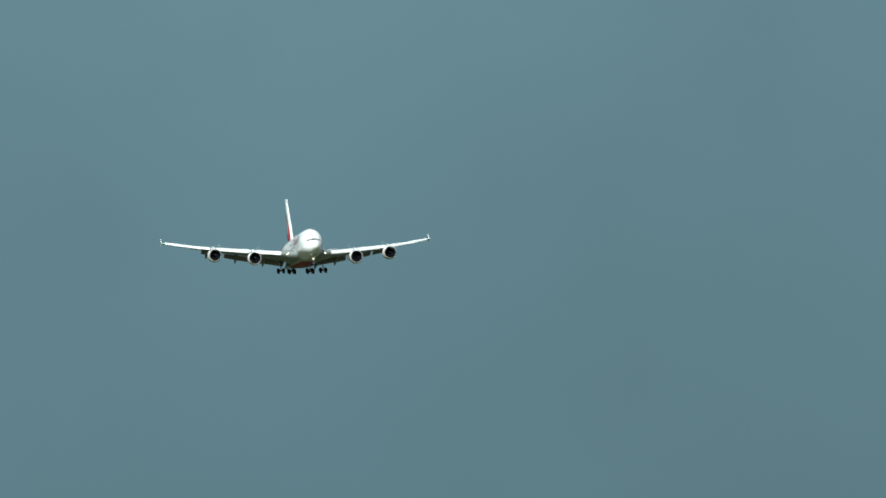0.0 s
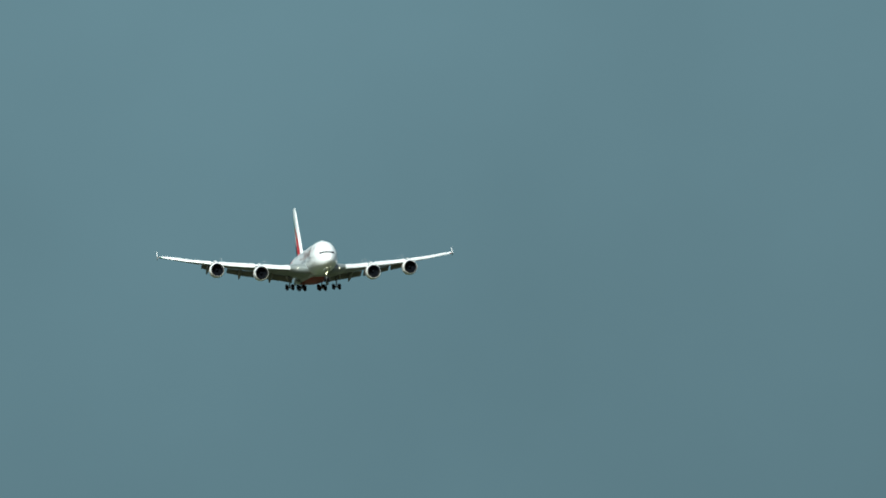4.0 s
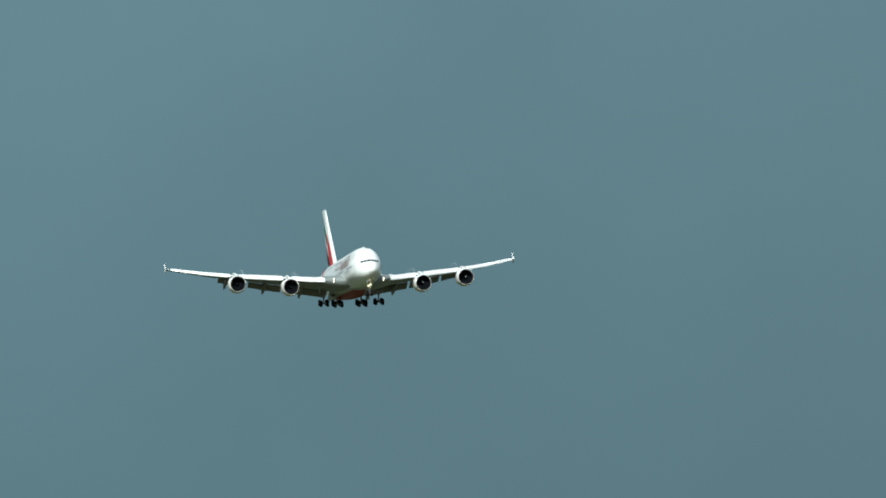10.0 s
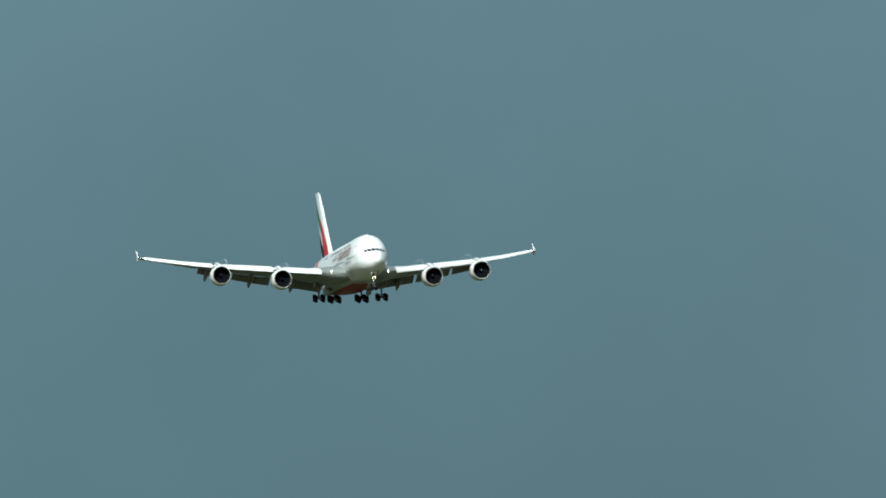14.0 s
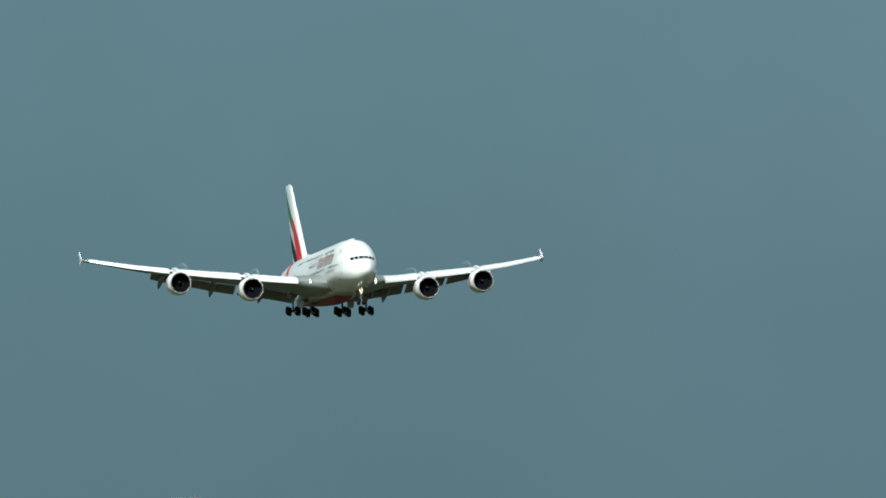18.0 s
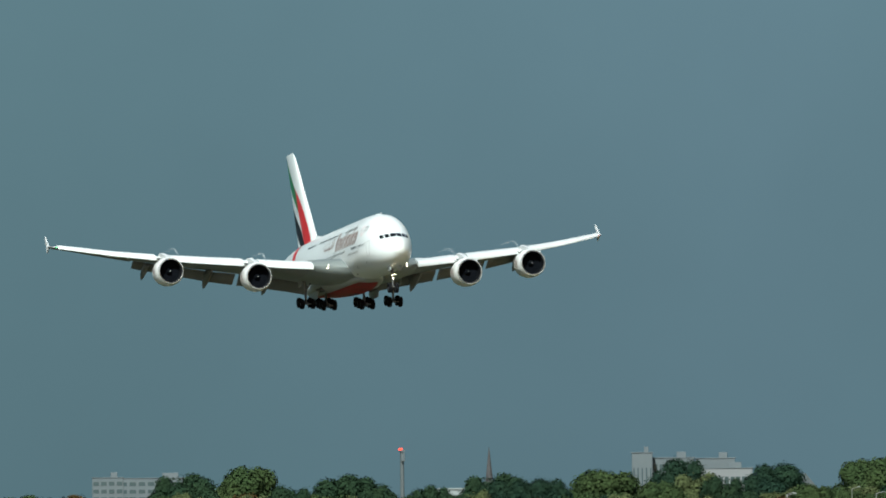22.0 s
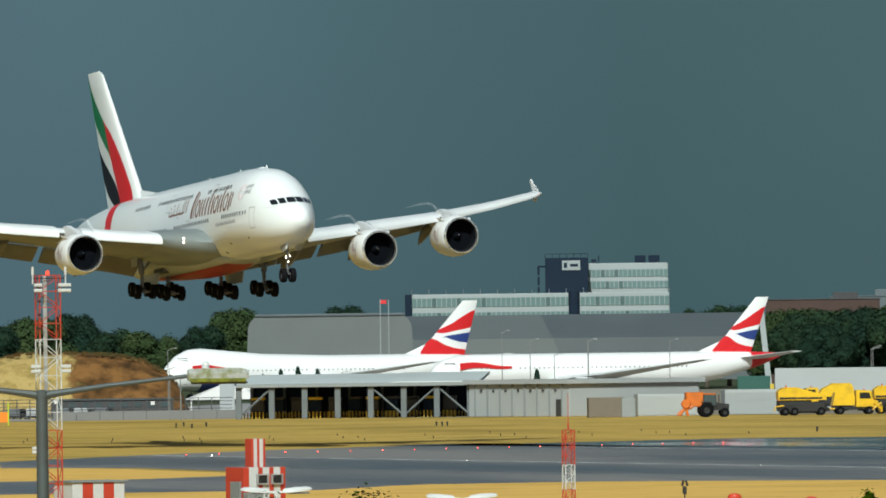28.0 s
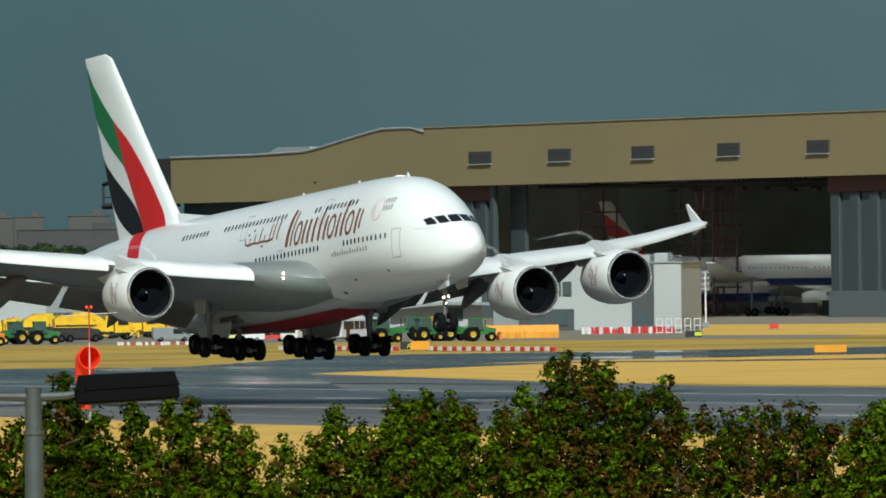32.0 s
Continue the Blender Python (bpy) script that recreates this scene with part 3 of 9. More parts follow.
        for k in range(2):
            add("landing_light", box(-(le - 0.05), s * 5.55, z - 0.15 + 0.34 * k, 0.16, 0.11, 0.11, 0.03), M_LAMP, "lit landing light in the wing root")
        # tailplane
        add("tailplane", loft([airfoil(le, ch, 0.09, z, 0.0, 9, s * y) for y, le, ch, z in [(0.5, 57.5, 9.8, 7.5), (2.0, 58.6, 9.0, 7.7), (15.2, 68.0, 3.6, 9.4)]]), M_WINGTOP, "", 50)
        # engines
        engine(root, s * 14.85, 23.0, 3.27)
        engine(root, s * 25.65, 29.9, 4.9)
    # fin with its flag bands
    fin = add("fin", fin_skin(), M_WHITE, "tall white fin with painted bands", 50)
    for front, back, k0, k1, m, label in [(1, 2, 0.04, 0.70, M_GREEN, "green band"), (0, 1, 0.36, 1.05, M_RED, "red band"), (3, 4, 0.56, 1.05, M_BLACK, "black band")]:
        part("fin_band", moved(fin_band(front, back, k0, k1), SHIFT), m, fin, label, 50)
    add("fin_fillet", loft([[(-45.0, 0.05, 10.55), (-45.0, -0.05, 10.55), (-45.0, -0.05, 10.5), (-45.0, 0.05, 10.5)], [(-52.6, 0.3, 10.3), (-52.6, -0.3, 10.3), (-51.6, -0.1, 11.3), (-51.6, 0.1, 11.3)], [(-55.0, 0.5, 10.2), (-55.0, -0.5, 10.2), (-54.0, -0.2, 11.9), (-54.0, 0.2, 11.9)]]), M_WHITE, "", True)
    # red sweep round the tail
    v, f = [], []
    n = 40
    for k in range(n + 1):
        a = math.pi * 2 * k / n
        for dx in (-0.4, 2.3):
            sx = 55.7 + dx * (0.85 + 0.15 * math.sin(a)) - 3.4 * abs(math.cos(a)) ** 1.5
            hw, zb, zt = lerp_table(FUSE, sx)
            zc = zb + 0.43 * (zt - zb)
            c, s = math.cos(a), math.sin(a)
            v.append((-sx, (hw + 0.03) * math.copysign(abs(c) ** 0.92, c), zc + ((zt - zc) if s > 0 else (zc - zb)) * math.copysign(abs(s) ** 0.96, s) * 1.006))
    for k in range(n):
        f.append((2 * k, 2 * k + 1, 2 * k + 3, 2 * k + 2))
    add("tail_sweep", (v, f), M_RED, "red band round the tail", True)
    return root, fuselage, add


PLANE, FUSELAGE, plane_add = airliner()


def on_nose(y, z):
    """The point of the nose at that offset and height, found by walking back from the tip."""
    for k in range(900):
        x = 2.0 + 0.01 * k
        hw, zb, zt = lerp_table(FUSE, x)
        if z < zt - 0.01 and fuse_y(x, z) >= abs(y):
            return (-x + 0.035, y * 1.006, z + 0.01)
    return (-8.0, y, z)


def airliner_details(add):
    # cockpit panes, three a side
    for s in (-1, 1):
        for corners in ([(0.05, 6.55), (0.80, 6.52), (0.74, 7.06), (0.05, 7.10)], [(0.89, 6.50), (1.42, 6.45), (1.46, 6.99), (0.93, 7.05)], [(1.52, 6.43), (1.96, 6.40), (2.00, 6.84), (1.60, 6.97)]):
            n = 5
            top = [(corners[3][0] + (corners[2][0] - corners[3][0]) * k / n, corners[3][1] + (corners[2][1] - corners[3][1]) * k / n) for k in range(n + 1)]
            bot = [(corners[0][0] + (corners[1][0] - corners[0][0]) * k / n, corners[0][1] + (corners[1][1] - corners[0][1]) * k / n) for k in range(n + 1)]
            v = [on_nose(s * y, z) for y, z in bot] + [on_nose(s * y, (z + q[1]) / 2) for (y, z), q in zip(bot, top)] + [on_nose(s * y, z) for y, z in top]
            m = n + 1
            f = [(r * m + k, r * m + k + 1, (r + 1) * m + k + 1, (r + 1) * m + k) for r in range(2) for k in range(n)]
            add("cockpit_window", (v, f), M_WINDOW, "dark cockpit pane")
    # cabin windows on the flank towards the camera, one mesh each
    main = [x for x in [9.0 + 0.62 * k for k in range(11)] + [19.6 + 0.62 * k for k in range(18)] + [33.0 + 0.62 * k for k in range(14)] + [44.5 + 0.62 * k for k in range(12)]]
    upper = [x for x in [14.3 + 0.62 * k for k in range(12) if k != 9] + [26.3 + 0.62 * k for k in range(18)] + [40.0 + 0.62 * k for k in range(8)]]
    def pane_at(x, z, side):
        return [(-(x + u), side * (fuse_y(x, z + w) + 0.03), z + w) for u, w in ((-0.08, -0.19), (0.08, -0.19), (0.125, -0.1), (0.125, 0.1), (0.08, 0.19), (-0.08, 0.19), (-0.125, 0.1), (-0.125, -0.1))], [tuple(range(8))]
    for x in main:
        add("cabin_window", pane_at(x, 6.05, -1), M_WINDOW)
    for x in upper:
        add("cabin_window", pane_at(x, 8.85, -1), M_WINDOW)
    tagged(add("far_side_windows", join(*[pane_at(x, 6.05, 1) for x in main], *[pane_at(x, 8.85, 1) for x in upper]), M_WINDOW), "", "", "", "stuff")
    # cabin doors as thin outlines
    for x, z, h in [(7.8, 5.45, 2.0), (25.9, 5.45, 2.0), (40.3, 5.5, 2.0), (19.4, 8.6, 1.75), (33.0, 8.6, 1.75), (54.0, 6.4, 1.9)]:
        frame_pts = [(x + 0.5 * c, z + h / 2 * d) for c, d in ((-1, -1), (-1, -0.5), (-1, 0), (-1, 0.5), (-1, 1), (0, 1), (1, 1), (1, 0.5), (1, 0), (1, -0.5), (1, -1), (0, -1))]
        v = [(-p, -(fuse_y(p, q) + 0.02), q) for p, q in frame_pts] + [(-(x + (p - x) * 0.9), -(fuse_y(x + (p - x) * 0.9, z + (q - z) * 0.95) + 0.02), z + (q - z) * 0.95) for p, q in frame_pts]
        add("door_outline", (v, [(k, (k + 1) % 12, 12 + (k + 1) % 12, 12 + k) for k in range(12)]), M_GREYMARK)
    # the marks on the flank as plain slanted bars, large then small
    def stroke(x, z0, z1, w, lean=0.16, n=6, over=0.03):
        v, f = [], []
        for k in range(n + 1):
            z = z0 + (z1 - z0) * k / n
            xx = x - lean * (z - 6.6)
            for d in (-w / 2, w / 2):
                v.append((-(xx + d), -(fuse_y(xx, z) + over), z))
        for k in range(n):
            f.append((2 * k, 2 * k + 1, 2 * k + 3, 2 * k + 2))
        return v, f
    # the large mark: slanted bars and rings, all plain shapes
    def ribbon(pts, w, lean=0.17, over=0.03):
        ps = [Vector((x - lean * (z - 6.6), z)) for x, z in pts]
        v = []
        for k, p in enumerate(ps):
            d = (ps[min(k + 1, len(ps) - 1)] - ps[max(k - 1, 0)]).normalized()
            h = w[k] if isinstance(w, (list, tuple)) else w
            for e in (-h / 2, h / 2):
                q = p + Vector((-d.y, d.x)) * e
                v.append((-q.x, -(fuse_y(q.x, q.y) + over), q.y))
        return v, [(2 * k, 2 * k + 1, 2 * k + 3, 2 * k + 2) for k in range(len(ps) - 1)]

    def bow(x, z, rx, rz, a0, a1, n=12):
        return [(x + rx * math.cos(radians(a0 + (a1 - a0) * k / n)), z + rz * math.sin(radians(a0 + (a1 - a0) * k / n))) for k in range(n + 1)]

    def bar(x, z0, z1, n=5):
        return [(x, z0 + (z1 - z0) * k / n) for k in range(n + 1)]

    for x, z0, z1, w in [(25.0, 6.6, 9.15, 0.48), (24.3, 6.6, 9.0, 0.22), (22.3, 6.6, 8.25, 0.34), (21.5, 6.6, 8.25, 0.34), (20.6, 6.6, 8.3, 0.36), (19.6, 6.6, 8.95, 0.34), (18.7, 6.6, 8.25, 0.34), (16.6, 6.6, 8.25, 0.30), (15.8, 6.6, 9.1, 0.36), (13.5, 6.6, 8.3, 0.34), (12.9, 6.9, 8.2, 0.22)]:
        add("mark_bar", ribbon(bar(x, z0, z1), w), M_BRONZE)
    for x, rx in ((23.3, 0.46), (17.65, 0.50), (14.65, 0.52)):
        add("mark_ring", ribbon(bow(x, 7.42, rx, 0.76, 0, 360, 16), 0.24), M_BRONZE)
    # the smaller script mark: a long base curve with short risers
    add("script_base", ribbon([(32.5, 7.75), (32.3, 7.35), (31.8, 7.25), (31.0, 7.35), (30.2, 7.3), (29.3, 7.35), (28.4, 7.3), (27.6, 7.4)], 0.15, 0.1), M_BRONZE)
    for x, z1, w in [(31.6, 7.75, 0.14), (30.8, 8.0, 0.15), (29.9, 8.35, 0.16), (29.1, 7.8, 0.14), (28.2, 8.5, 0.17), (27.6, 8.6, 0.17), (26.9, 8.65, 0.18)]:
        add("script_stroke", ribbon(bar(x, 7.3, z1), w, 0.1), M_BRONZE)
    for x, z in [(32.0, 8.0), (31.2, 8.25), (29.3, 7.0)]:
        add("script_dot", ribbon([(x + 0.15, z), (x - 0.15, z + 0.03)], 0.15, 0.1), M_BRONZE)
    for k in range(14):
        add("small_mark", stroke(11.7 + 0.42 * k, 5.26, 5.26 + (0.24 if k % 3 else 0.34), 0.22, 0.0, 2), M_GREYMARK)
    disc = [(10.6 + 0.78 * math.cos(a), 8.05 + 0.8 * math.sin(a)) for a in [2 * math.pi * k / 20 for k in range(20)]]
    ring = [(-x, -(fuse_y(x, z) + 0.03), z) for x, z in disc] + [(-(10.6 + (x - 10.6) * 0.28), -(fuse_y(x, 8.05 + (z - 8.05) * 0.28) + 0.03), 8.05 + (z - 8.05) * 0.28) for x, z in disc]
    add("round_mark", (ring, [(k, (k + 1) % 20, 20 + (k + 1) % 20, 20 + k) for k in range(20)]), M_PINK, "pale rose ring mark")
    for k in range(8):
        add("grey_mark", stroke(8.9 + 0.3 * (k % 4), 8.35 - 0.5 * (k // 4), 8.7 - 0.5 * (k // 4), 0.2, 0.0, 2), M_GREYMARK)
    add("nose_line", join(*[stroke(4.3 + 0.17 * k, 6.16, 6.25, 0.11, 0.0, 2, 0.02) for k in range(10)]), M_GREYMARK, "thin dark line under the cockpit")
    # antennas and roof bumps
    for x, h in [(11.5, 0.05), (19.5, 0.2), (29.0, 0.18)]:
        add("antenna", prism([(-x, 10.2), (-x - 0.55, 10.2), (-x - 0.62, 10.62 + h), (-x - 0.42, 10.62 + h)], -0.03, 0.03, "y"), M_WHITE)
    add("roof_dome", moved(lathe([(-0.1, 0.55), (0.05, 0.42), (0.1, 0.001)], 12, "z"), Matrix.Translation((-13.2, 0, 10.5))), M_WHITE, "", True)
    # scoops and vents low on the flank
    for x, z, w in [(14.8, 3.4, 0.35), (9.5, 3.6, 0.25), (18.0, 2.75, 0.5)]:
        add("vent", ([(-x, -(fuse_y(x, z) + 0.02), z), (-x - w, -(fuse_y(x + w, z) + 0.02), z), (-x - w, -(fuse_y(x + w, z + 0.16) + 0.02), z + 0.16), (-x, -(fuse_y(x, z + 0.16) + 0.02), z + 0.16)], [(0, 1, 2, 3)]), M_DARKMETAL)
    # main gear
    root = PLANE
    def at_root(g):
        return moved(g, SHIFT)
    gear = thing_part("landing_gear", root)
    for s in (-1, 1):
        bogie(gear, 32.8, s * 6.2, 0.25, 2, (-32.6, s * 6.5, 4.1), s * -1, "wing_gear_leg")
        bogie(gear, 35.5, s * 2.7, 0.3, 3, (-35.4, s * 2.6, 2.4), s * -0.4, "body_gear_leg")
        part("gear_door", prism([(-31.0, 4.0), (-33.4, 4.0), (-33.1, 2.5), (-31.6, 2.5)], s * 7.05, s * 7.13, "y"), M_BELLY, gear)
        part("gear_door", prism([(-33.2, 2.0), (-39.2, 2.0), (-38.6, 0.95), (-33.8, 0.95)], s * 4.25, s * 4.33, "y"), M_BELLY, gear)
        part("gear_door", prism([(-4.4, 2.75), (-6.6, 2.6), (-6.1, 2.05), (-4.6, 2.15)], s * 0.70, s * 0.75, "y"), M_BELLY, gear)
    leg = part("nose_gear_leg", join(tube((-5.6, 0, 0.1), (-5.6, 0, 1.6), 0.11, n=10), tube((-5.6, 0, 1.4), (-5.45, 0, 3.0), 0.17, n=10), tube((-5.6, 0, 1.7), (-7.1, 0, 2.7), 0.07), tube((-5.6, -0.45, 0.02), (-5.6, 0.45, 0.02), 0.08),
                                   tube((-5.55, -0.35, 1.55), (-5.55, 0.35, 1.55), 0.07), tube((-5.45, 0, 0.35), (-5.15, 0, 0.85), 0.04), tube((-5.15, 0, 0.85), (-5.45, 0, 1.3), 0.04)), M_STRUT, gear, smooth=True, at=Matrix.Translation((-1.2, 0, 0)))
    for s in (-1, 1):
        part("wheel", WHEEL_MESH, None, leg, at=Matrix.Translation((-5.6, s * 0.44, -0.12)) @ Matrix.Diagonal((0.95, 0.95, 0.95, 1)))
    part("taxi_light", join(*[box(-5.32, s * 0.20, 1.62 + 0.05 * s, 0.10, 0.10, 0.10, 0.02) for s in (-1, 1)], box(-5.32, 0.0, 1.15, 0.10, 0.09, 0.09, 0.02)), M_LAMP, leg, "lit nose-gear lights")
    part("placard", box(-4.4, -0.86, 2.35, 0.5, 0.05, 0.35, 0.02), M_WHITE, gear)


def thing_part(name, parent):
    ob = part(name, box(-34.5, 0, 2.2, 3.0, 8.0, 0.5, 0.1), M_DARKMETAL, parent, "landing gear, lowered", at=SHIFT)
    return ob


airliner_details(plane_add)


# ================= sky backdrop, ground, runway =================
def facing(psi, r, z=0.0, turn=0.0):
    """A pose at a bearing and range whose x runs to the right across the view and whose y runs away."""
    return Matrix.Translation(spot(psi, r, z)) @ pose(0, 0, 0, 0, 0, psi + turn)


def ramp_mat(name, stops, scale, rough, detail=6, bump=0.0, rough_lo=None, stretch=(1, 1, 1), spec=0.5):
    """A ground surface: a colour ramp over two noises, in world metres."""
    m = bpy.data.materials.new(name)
    m.use_nodes = True
    n, l = m.node_tree.nodes, m.node_tree.links
    b = n["Principled BSDF"]
    b.inputs["Roughness"].default_value, b.inputs["Specular IOR Level"].default_value = rough, spec
    tc, mp = n.new("ShaderNodeTexCoord"), n.new("ShaderNodeMapping")
    mp.inputs["Scale"].default_value = stretch
    l.new(tc.outputs["Object"], mp.inputs["Vector"])
    n1, n2 = n.new("ShaderNodeTexNoise"), n.new("ShaderNodeTexNoise")
    n1.inputs["Scale"].default_value, n1.inputs["Detail"].default_value = scale, detail
    n2.inputs["Scale"].default_value, n2.inputs["Detail"].default_value = scale * 14, 4
    l.new(mp.outputs["Vector"], n1.inputs["Vector"])
    l.new(mp.outputs["Vector"], n2.inputs["Vector"])
    add = n.new("ShaderNodeMath")
    add.operation = "MULTIPLY_ADD"
    add.inputs[1].default_value, add.inputs[2].default_value = 0.30, -0.15
    l.new(n2.outputs["Fac"], add.inputs[0])
    tot = n.new("ShaderNodeMath")
    l.new(n1.outputs["Fac"], tot.inputs[0])
    l.new(add.outputs[0], tot.inputs[1])
    cr = n.new("ShaderNodeValToRGB")
    while len(cr.color_ramp.elements) < len(stops):
        cr.color_ramp.elements.new(0.5)
    for e, (p, c) in zip(cr.color_ramp.elements, stops):
        e.position, e.color = p, (*c, 1)
    l.new(tot.outputs[0], cr.inputs["Fac"])
    l.new(cr.outputs["Color"], b.inputs["Base Color"])
    if rough_lo is not None:
        mr = n.new("ShaderNodeMapRange")
        mr.inputs["From Min"].default_value, mr.inputs["From Max"].default_value = 0.40, 0.62
        mr.inputs["To Min"].default_value, mr.inputs["To Max"].default_value = rough, rough_lo
        l.new(n1.outputs["Fac"], mr.inputs["Value"])
        l.new(mr.outputs["Result"], b.inputs["Roughness"])
    if bump:
        bp = n.new("ShaderNodeBump")
        bp.inputs["Strength"].default_value, bp.inputs["Distance"].default_value = 0.7, bump
        l.new(n2.outputs["Fac"], bp.inputs["Height"])
        l.new(bp.outputs["Normal"], b.inputs["Normal"])
    return m


M_GRASS = ramp_mat("dry_grass", [(0.25, (0.235, 0.162, 0.037)), (0.42, (0.34, 0.228, 0.053)), (0.56, (0.48, 0.312, 0.078)), (0.72, (0.26, 0.192, 0.044))], 0.03, 0.95, bump=0.1, spec=0.1)


def bounce_land(m):
    """Past the airfield's east fence unseen ground turns neutral, to tune light bounced upward."""
    n, l = m.node_tree.nodes, m.node_tree.links
    b = n["Principled BSDF"]
    tc, sep, span, mix, mottle = n.new("ShaderNodeTexCoord"), n.new("ShaderNodeSeparateXYZ"), n.new("ShaderNodeMapRange"), n.new("ShaderNodeMix"), n.new("ShaderNodeTexNoise")
    mottle.inputs["Scale"].default_value, mottle.inputs["Detail"].default_value = 0.05, 5
    l.new(tc.outputs["Object"], sep.inputs[0])
    l.new(tc.outputs["Object"], mottle.inputs["Vector"])
    span.inputs["From Min"].default_value, span.inputs["From Max"].default_value = -1275, -1340
    l.new(sep.outputs["X"], span.inputs["Value"])
    neutral_tone = n.new("ShaderNodeMix")
    neutral_tone.data_type = mix.data_type = "RGBA"
    neutral_tone.inputs["A"].default_value, neutral_tone.inputs["B"].default_value = (0.17, 0.17, 0.165, 1), (0.36, 0.35, 0.345, 1)
    l.new(mottle.outputs["Fac"], neutral_tone.inputs["Factor"])
    l.new(span.outputs["Result"], mix.inputs["Factor"])
    l.new(b.inputs["Base Color"].links[0].from_socket, mix.inputs["A"])
    l.new(neutral_tone.outputs["Result"], mix.inputs["B"])
    l.new(mix.outputs["Result"], b.inputs["Base Color"])


bounce_land(M_GRASS)
M_STRAW = ramp_mat("straw_grass", [(0.25, (0.50, 0.298, 0.067)), (0.5, (0.66, 0.402, 0.104)), (0.75, (0.55, 0.328, 0.075))], 0.06, 0.95, bump=0.1, spec=0.1)
M_ASPHALT = ramp_mat("wet_asphalt", [(0.3, (0.056, 0.058, 0.062)), (0.46, (0.10, 0.10, 0.10)), (0.62, (0.19, 0.178, 0.162))], 0.02, 0.30, bump=0.004, rough_lo=0.62, stretch=(0.25, 1.6, 1))
M_TAXI = ramp_mat("wet_taxiway", [(0.3, (0.035, 0.037, 0.042)), (0.7, (0.07, 0.07, 0.072))], 0.03, 0.32, bump=0.003, rough_lo=0.06, stretch=(0.4, 1.2, 1))
M_BOUNCECUT = ramp_mat("bounce_cut_asphalt", [(0.3, (0.050, 0.052, 0.050)), (0.5, (0.075, 0.075, 0.070)), (0.72, (0.10, 0.105, 0.080))], 0.05, 0.85, bump=0.004)
M_LINE = mat("line_white", (0.62, 0.62, 0.60), 0.6, vary=0.15, scale=0.8, dirt=(0.2, 0.2, 0.2), dirt_amt=0.4, dirt_scale=0.15)
M_APRON = mat("apron_concrete", (0.22, 0.19, 0.14), 0.8, vary=0.12, scale=0.1, dirt=(0.17, 0.14, 0.10), dirt_amt=0.5, dirt_scale=0.03)


def storm_material():
    """Cloud that gives off its own dull light: teal grey, paler to the east, faint broad mottling."""
    m = bpy.data.materials.new("storm_cloud")
    m.use_nodes = True
    n, l = m.node_tree.nodes, m.node_tree.links
    n.remove(n["Principled BSDF"])
    em = n.new("ShaderNodeEmission")
    tc, sep = n.new("ShaderNodeTexCoord"), n.new("ShaderNodeSeparateXYZ")
    l.new(tc.outputs["UV"], sep.inputs[0])
    cr = n.new("ShaderNodeValToRGB")
    e = cr.color_ramp.elements
    stops = STORM
    while len(e) < len(stops):
        e.new(0.5)
    for q, (p, c) in zip(e, stops):
        q.position, q.color = p, (*c, 1)
    noi = n.new("ShaderNodeTexNoise")
    noi.inputs["Scale"].default_value, noi.inputs["Detail"].default_value = 0.006, 5
    l.new(tc.outputs["Object"], noi.inputs["Vector"])
    mr = n.new("ShaderNodeMapRange")
    mr.inputs["To Min"].default_value, mr.inputs["To Max"].default_value = 0.9, 1.1
    l.new(noi.outputs["Fac"], mr.inputs["Value"])
    # a little paler with height
    hi = n.new("ShaderNodeMapRange")
    hi.inputs["From Max"].default_value, hi.inputs["To Min"].default_value, hi.inputs["To Max"].default_value = 0.30, 0.88, 1.10
    l.new(sep.outputs["Y"], hi.inputs["Value"])
    mul = n.new("ShaderNodeMath")
    mul.operation = "MULTIPLY"
    l.new(mr.outputs["Result"], mul.inputs[0])
    l.new(hi.outputs["Result"], mul.inputs[1])
    l.new(sep.outputs["X"], cr.inputs["Fac"])
    l.new(cr.outputs["Color"], em.inputs["Color"])
    l.new(mul.outputs[0], em.inputs["Strength"])
    l.new(em.outputs[0], n["Material Output"].inputs["Surface"])
    return m


# share of the arc from bearing 10 to 140 degrees, colour
STORM = [(0.38, (0.096, 0.158, 0.170)), (0.431, (0.082, 0.150, 0.163)), (0.469, (0.062, 0.124, 0.138)), (0.495, (0.086, 0.158, 0.187)), (0.508, (0.088, 0.157, 0.190)), (0.54, (0.080, 0.148, 0.173)), (0.569, (0.084, 0.157, 0.184))]


# the runway's own frame: a little off the world's x
RUNWAY = Matrix.Translation((-700, 17.3, 0)) @ pose(0, 0, 0, 0, 0, 4.0) @ Matrix.Translation((700, 0, 0))


